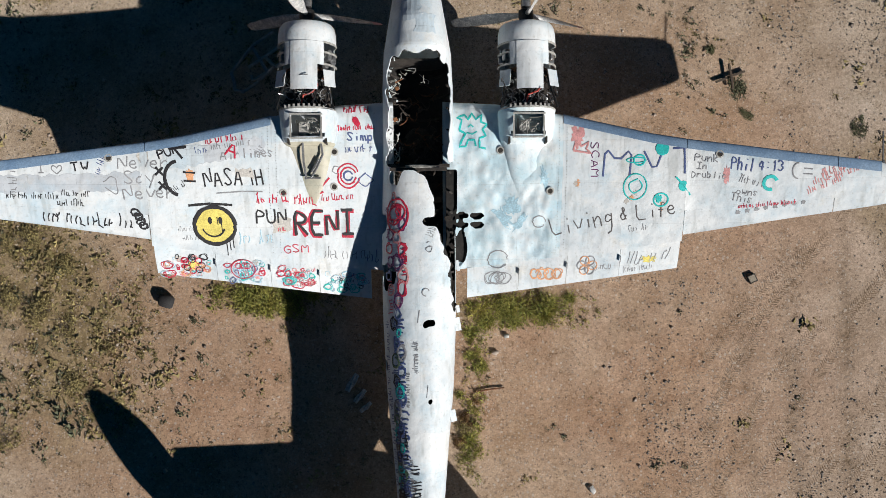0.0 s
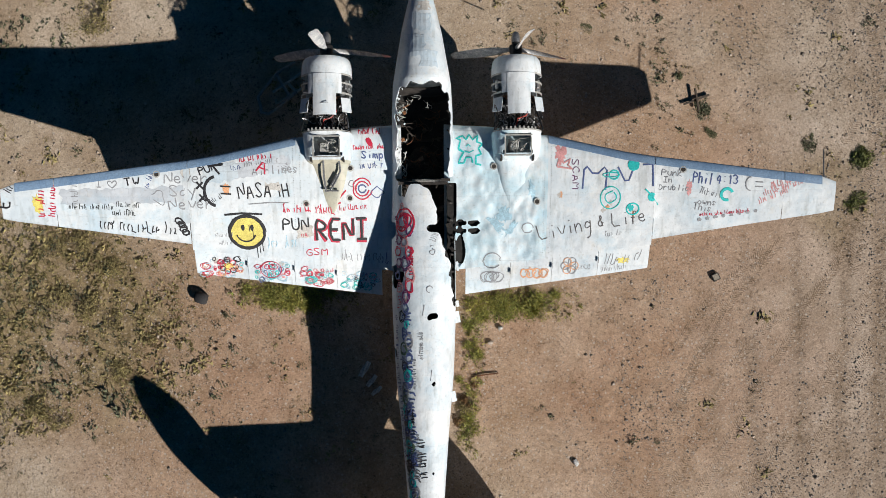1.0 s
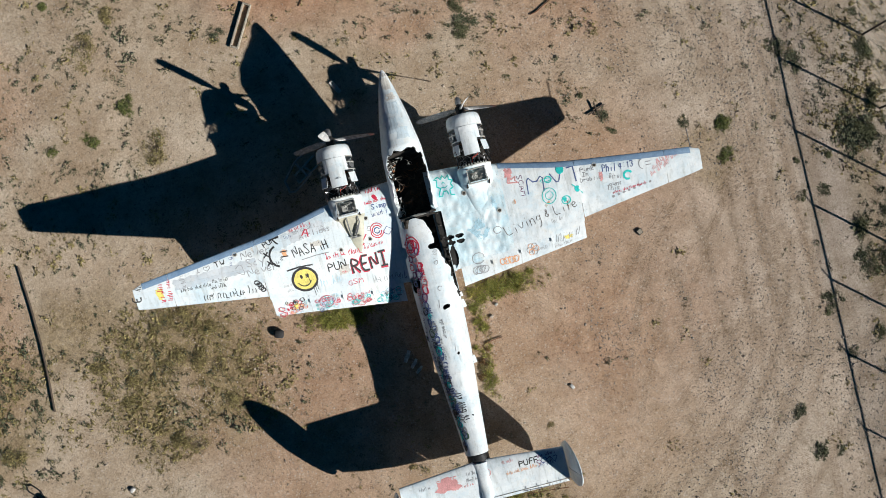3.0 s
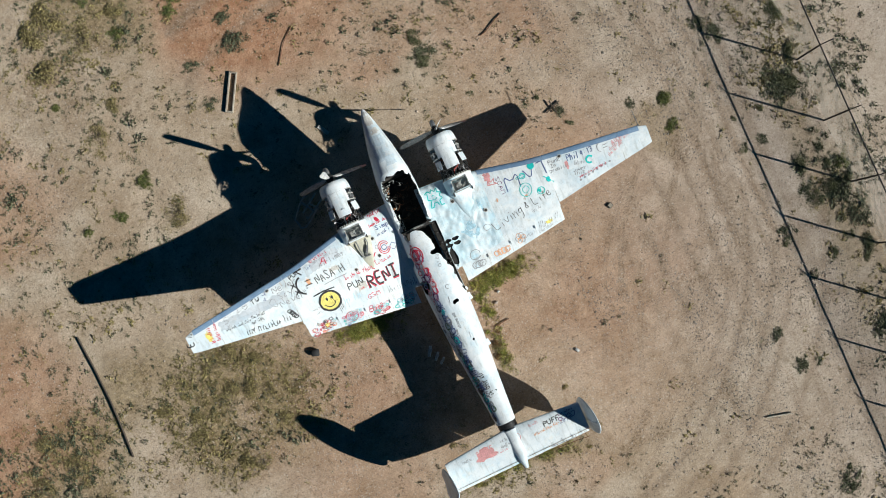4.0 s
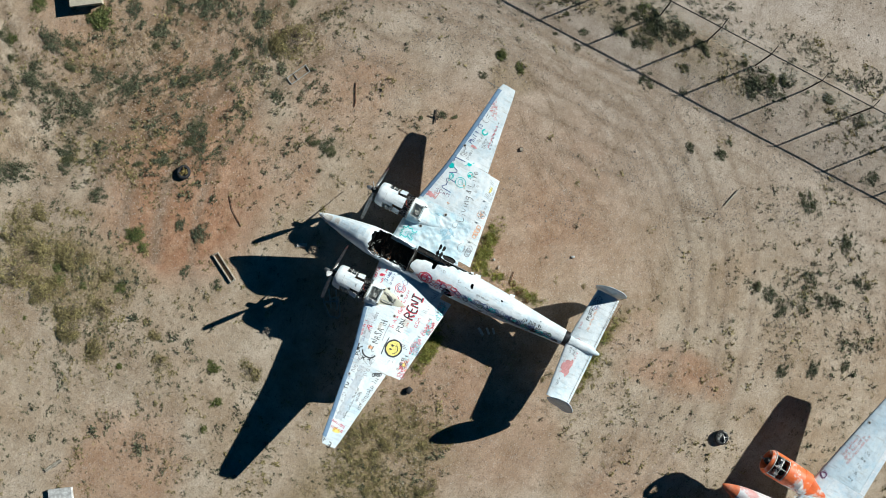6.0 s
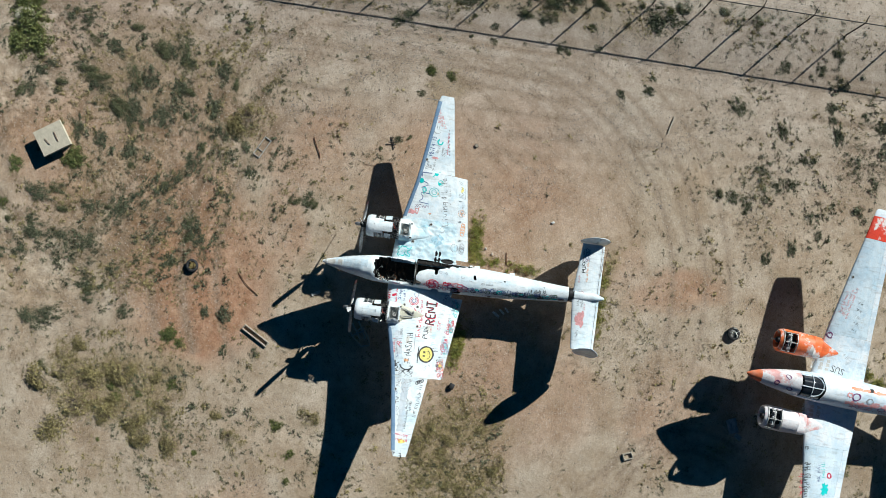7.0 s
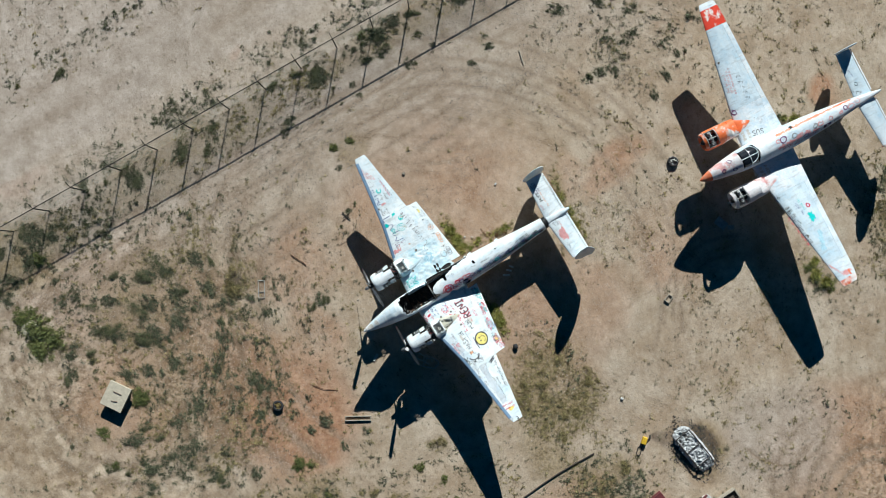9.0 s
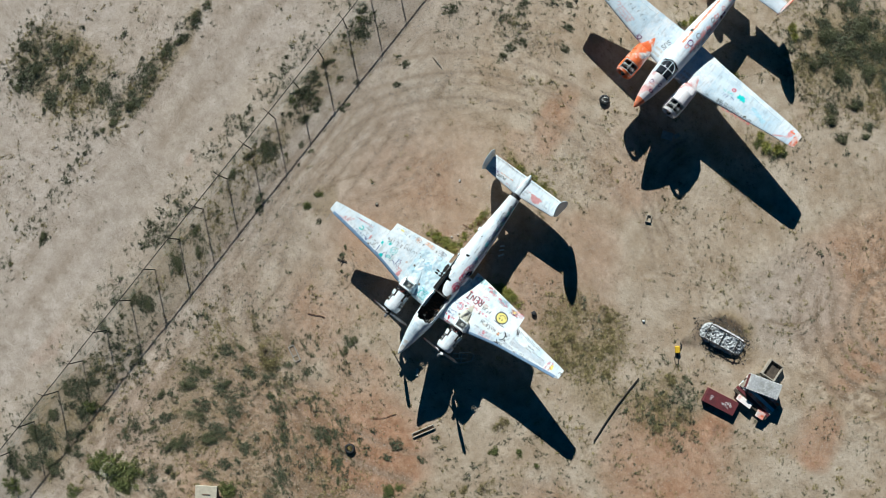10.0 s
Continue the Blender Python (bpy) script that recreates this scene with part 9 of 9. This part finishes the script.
# white strips laid in the fuselage's shadow stand in for streaks of sunlight
for k, (x, y, turn, w, d) in enumerate(((-1.22, -3.36, -32, 0.10, 0.34), (-1.08, -3.60, -40, 0.08, 0.28), (-0.98, -3.80, -48, 0.07, 0.24))):
    sheet("torn_strip", "white strip on shaded ground, standing in for a streak of sunlight", x, y, turn, w, d, ROOFING, 0.05)
sheet("metal_sheet", "crumpled blue-grey metal sheet in the shade", -4.62, -14.05, 20, 0.62, 0.42, GREY_METAL, 0.06)
sheet("metal_sheet", "small bent metal scrap in the shade", -5.05, -14.35, 60, 0.3, 0.2, GREY_METAL, 0.06)
sheet("metal_sheet", "pale scrap under the wing nose", -1.35, 1.9 + 2.6, 30, 0.12, 0.4, PALE_METAL, 0.05)
sheet("white_scrap", "white plastic scrap in dry grass", -13.5, 5.0, 10, 0.12, 0.1, ROOFING, 0.05)


def planter(x, y, turn, w, d, h, fill, wall=0.05, label=""):
    """An open square timber box with litter inside."""
    t = thing("crate", label, "crate", at_ground(x, y, turn))
    for sx in (-1, 1):
        bm = bmesh.new()
        box(bm, sx * (w - wall) / 2, 0, h / 2, wall, d, h, None, 0.006)
        part("side", bm, ROOFING if fill is STRAW else OLD_WOOD, t)
    for sy in (-1, 1):
        bm = bmesh.new()
        box(bm, 0, sy * (d - wall) / 2, h / 2, w - 2 * wall - 0.006, wall, h, None, 0.006)
        part("side", bm, ROOFING if fill is STRAW else OLD_WOOD, t)
    bm = bmesh.new()
    n = 8
    iw, idp = w - 2 * wall, d - 2 * wall
    grid = [[bm.verts.new((iw * (i / n - 0.5), idp * (j / n - 0.5), h * 0.55 + rng.uniform(-0.02, 0.02))) for i in range(n + 1)] for j in range(n + 1)]
    for j in range(n):
        for i in range(n):
            bm.faces.new((grid[j][i], grid[j][i + 1], grid[j + 1][i + 1], grid[j + 1][i]))
    part("filling", bm, fill, t)
    return t


planter(-14.75, 5.55, 33, 0.92, 0.92, 0.32, STRAW, 0.05, "white-rimmed square crate filled with yellow litter")
planter(-16.68, -7.10, 2, 0.80, 0.95, 0.34, DARK_WOOD, 0.06, "open grey timber crate with dark filling")
slab2 = thing("slab", "pale flat slab lying among scrub", "slab", at_ground(-14.55, 8.45, 33))
bm = bmesh.new()
box(bm, 0, 0, 0.10, 0.85, 0.95, 0.16, None, 0.015)
part("body", bm, ROOFING, slab2)
pal = thing("pallet", "grey slatted pallet lying on red soil", "pallet", at_ground(-15.75, 7.55, 20))
for k in range(6):
    bm = bmesh.new()
    box(bm, -0.45 + 0.18 * k, 0, 0.13, 0.12, 1.0, 0.025, None, 0.004)
    part("slat", bm, PALE_METAL, pal)
for k in (-0.4, 0.0, 0.4):
    bm = bmesh.new()
    box(bm, 0, k, 0.065, 1.05, 0.08, 0.1, None, 0.004)
    part("runner", bm, OLD_WOOD, pal)
sheet("board", "short pale board lying among scrub", -13.55, 9.35, 60, 0.14, 0.75, OLD_WOOD, 0.05)


def burnt_car(x, y, turn):
    """A flattened car shell under ash."""
    t = thing("burnt_car", "burnt-out flattened car shell covered in white ash", "car", at_ground(x, y, turn) @ Matrix.Diagonal((1, 1, 0.6, 1)))
    L, W = 2.55, 1.15
    bm = bmesh.new()
    nx, ny = 40, 22
    grid = []
    for j in range(ny + 1):
        row = []
        for i in range(nx + 1):
            u, v = i / nx * 2 - 1, j / ny * 2 - 1
            edge = max(abs(u) ** 6, abs(v) ** 6)
            ragged = 0.07 * noise.noise(Vector((u * 5, v * 4, 7)))
            px, py = u * L / 2 * (1 - 0.16 * abs(v) ** 3) + ragged, v * W / 2 * (1 - 0.22 * abs(u) ** 4) + ragged
            h = 0.34 * (1 - edge) + 0.05 + 0.12 * math.exp(-(u / 0.5) ** 2) * (1 - edge)
            h += 0.09 * noise.noise(Vector((px * 4, py * 4, 1))) + 0.13 * noise.noise(Vector((px * 9, py * 9, 5))) * (1 - edge)
            row.append(bm.verts.new((px, py, max(0.0, h) if edge < 0.98 else -0.02)))
        grid.append(row)
    for j in range(ny):
        for i in range(nx):
            bm.faces.new((grid[j][i], grid[j][i + 1], grid[j + 1][i + 1], grid[j + 1][i]))
    part("shell", bm, ASH, t, "ash-white crumpled shell", smooth=0)
    for pts in ([(-0.75, -0.42, 0.55), (0.95, -0.42, 0.55)], [(-0.75, 0.42, 0.55), (0.95, 0.42, 0.55)], [(-0.75, -0.42, 0.55), (-0.75, 0.42, 0.56)], [(0.95, -0.42, 0.55), (0.95, 0.42, 0.56)], [(-1.15, -0.35, 0.42), (-0.75, -0.42, 0.55)], [(-1.15, 0.35, 0.42), (-0.75, 0.42, 0.55)], [(0.1, -0.42, 0.60), (0.1, 0.42, 0.60)]):
        bm = bmesh.new()
        tube(bm, pts, 0.032, 6)
        part("roof_frame", bm, BURNT, t, "black burnt roof frame")
    for k in range(40):
        bm = bmesh.new()
        u, v = rng.uniform(-1.15, 1.15), rng.uniform(-0.5, 0.5)
        m = Euler((rng.uniform(-0.6, 0.6), rng.uniform(-0.6, 0.6), rng.uniform(0, 3))).to_matrix()
        box(bm, u, v, 0.40 + rng.random() * 0.1, rng.uniform(0.06, 0.22), rng.uniform(0.05, 0.16), 0.012, m)
        part("fragment", bm, ASH if k % 3 else BURNT, t)


burnt_car(-13.58, -6.85, 8)
stones("charred_crumbs", 2400, (0.012, 0.05), (-15.9, -11.3, -8.4, -5.3), 8, "charred crumbs and soot round the burnt car", BURNT, (-13.6, -6.85, 2.1, 1.4))
red = thing("trunk", "flat maroon steel locker lying on its back", "locker", at_ground(-15.45, -4.05, 9.5))
bm = bmesh.new()
box(bm, 0, 0, 0.16, 1.82, 0.80, 0.30, None, 0.02)
red_body = part("body", bm, MAROON, red)
RED_TOP = lambda u, v, lift: Vector((u, v, 0.31 + lift))
for u, v, r in ((0.55, -0.05, 0.07), (0.57, 0.08, 0.05), (-0.3, -0.05, 0.08), (-0.45, -0.12, 0.07), (-0.55, -0.02, 0.06), (-0.15, 0.05, 0.05)):
    hoop(u, v, r, r * 0.8, ROOFING, red_body, RED_TOP, 0.03, 0.004)
bars(-0.5, 0.12, 0.5, 0.08, -20, ROOFING, red_body, RED_TOP, 0.022)

# heap of a white-topped container on broken boards
con = thing("container", "white-roofed metal container standing on a broken trailer bed", "container", at_ground(-16.66, -6.05, 16))
bm = bmesh.new()
box(bm, 0, 0, 0.80, 1.76, 0.88, 0.08, None, 0.015)
roof = part("roof", bm, ROOFING, con, "flaking white roof")
for sx, sy, w, d in ((0, -0.40, 1.64, 0.03), (0, 0.40, 1.64, 0.03), (-0.82, 0, 0.03, 0.76), (0.82, 0, 0.03, 0.76)):
    bm = bmesh.new()
    box(bm, sx, sy, 0.535, w, d, 0.45)
    part("wall", bm, SKIN_BLUE if sx == 0 else MAROON, con)
for k in range(11):
    bm = bmesh.new()
    box(bm, -0.78 + 0.155 * k, 0.405, 0.845, 0.05, 0.05, 0.02)
    part("roof_clip", bm, GREY_METAL, roof)
ROOF_TOP = lambda u, v, lift: Vector((u, v, 0.842 + lift))
for k, u in enumerate((-0.43, 0.43)):
    patch(u, 0.0, 0.74, 0.70, WORN_ROOF, roof, ROOF_TOP, 0, 0.0015, "worn_panel", k + 30)
for k in range(10):
    disc(rng.uniform(-0.7, 0.7), rng.uniform(-0.3, 0.3), rng.uniform(0.06, 0.16), rng.uniform(0.05, 0.12), PALE_METAL, roof, ROOF_TOP, 0.003 + 0.0003 * k, "worn_patch", ragged=0.5, seed=k)
bed = thing("trailer_bed", "broken dark trailer bed with loose boards", "trailer", at_ground(-16.85, -5.40, -7))
for k in range(6):
    bm = bmesh.new()
    box(bm, 0, -0.5 + 0.2 * k, 0.26, 2.3, 0.17, 0.05, Euler((0.02 * k, 0, 0)).to_matrix(), 0.006)
    part("board", bm, (PATCHY_ORANGE, DARK_WOOD, SKIN_BLUE, PATCHY_ORANGE, MAROON, DARK_WOOD)[k], bed)
for s in (-0.9, 0.9):
    bm = bmesh.new()
    box(bm, s, 0, 0.12, 0.1, 1.2, 0.22, None, 0.01)
    part("beam", bm, DARK_STEEL, bed)
bm = bmesh.new()
box(bm, 0.35, 0.62, 0.34, 0.9, 0.34, 0.03, Euler((0.2, 0.05, 0.1)).to_matrix(), 0.004)
part("panel", bm, PATCHY_ORANGE, bed, "faded orange panel")
bm = bmesh.new()
box(bm, -0.75, 0.55, 0.36, 0.5, 0.4, 0.03, Euler((0.1, -0.1, 0.2)).to_matrix(), 0.004)
part("panel", bm, PATCHY_ORANGE, bed)
bm = bmesh.new()
box(bm, 0.98, -0.3, 0.32, 0.2, 0.9, 0.06, Euler((0, 0.1, -0.1)).to_matrix(), 0.006)
part("panel", bm, OLD_WOOD, bed)
hyd = thing("yellow_meter", "small yellow plastic box with a black hose loop", "box", at_ground(-11.95, -4.95, 40))
bm = bmesh.new()
box(bm, 0, 0, 0.12, 0.26, 0.4, 0.2, None, 0.04)
part("case", bm, YELLOW, hyd)
bm = bmesh.new()
tube(bm, [(0.06, 0.2, 0.05), (0.16, 0.45, 0.03), (0.14, 0.75, 0.03), (0.04, 0.85, 0.03), (-0.05, 0.72, 0.03), (-0.02, 0.4, 0.03), (0.0, 0.2, 0.05)], 0.02, 6)
part("hose", bm, RUBBER, hyd)
bm = bmesh.new()
tube(bm, [(-0.14, -0.1, 0.1), (-0.26, -0.22, 0.06), (-0.2, -0.36, 0.04)], 0.03, 6)
part("spout", bm, RUBBER, hyd)
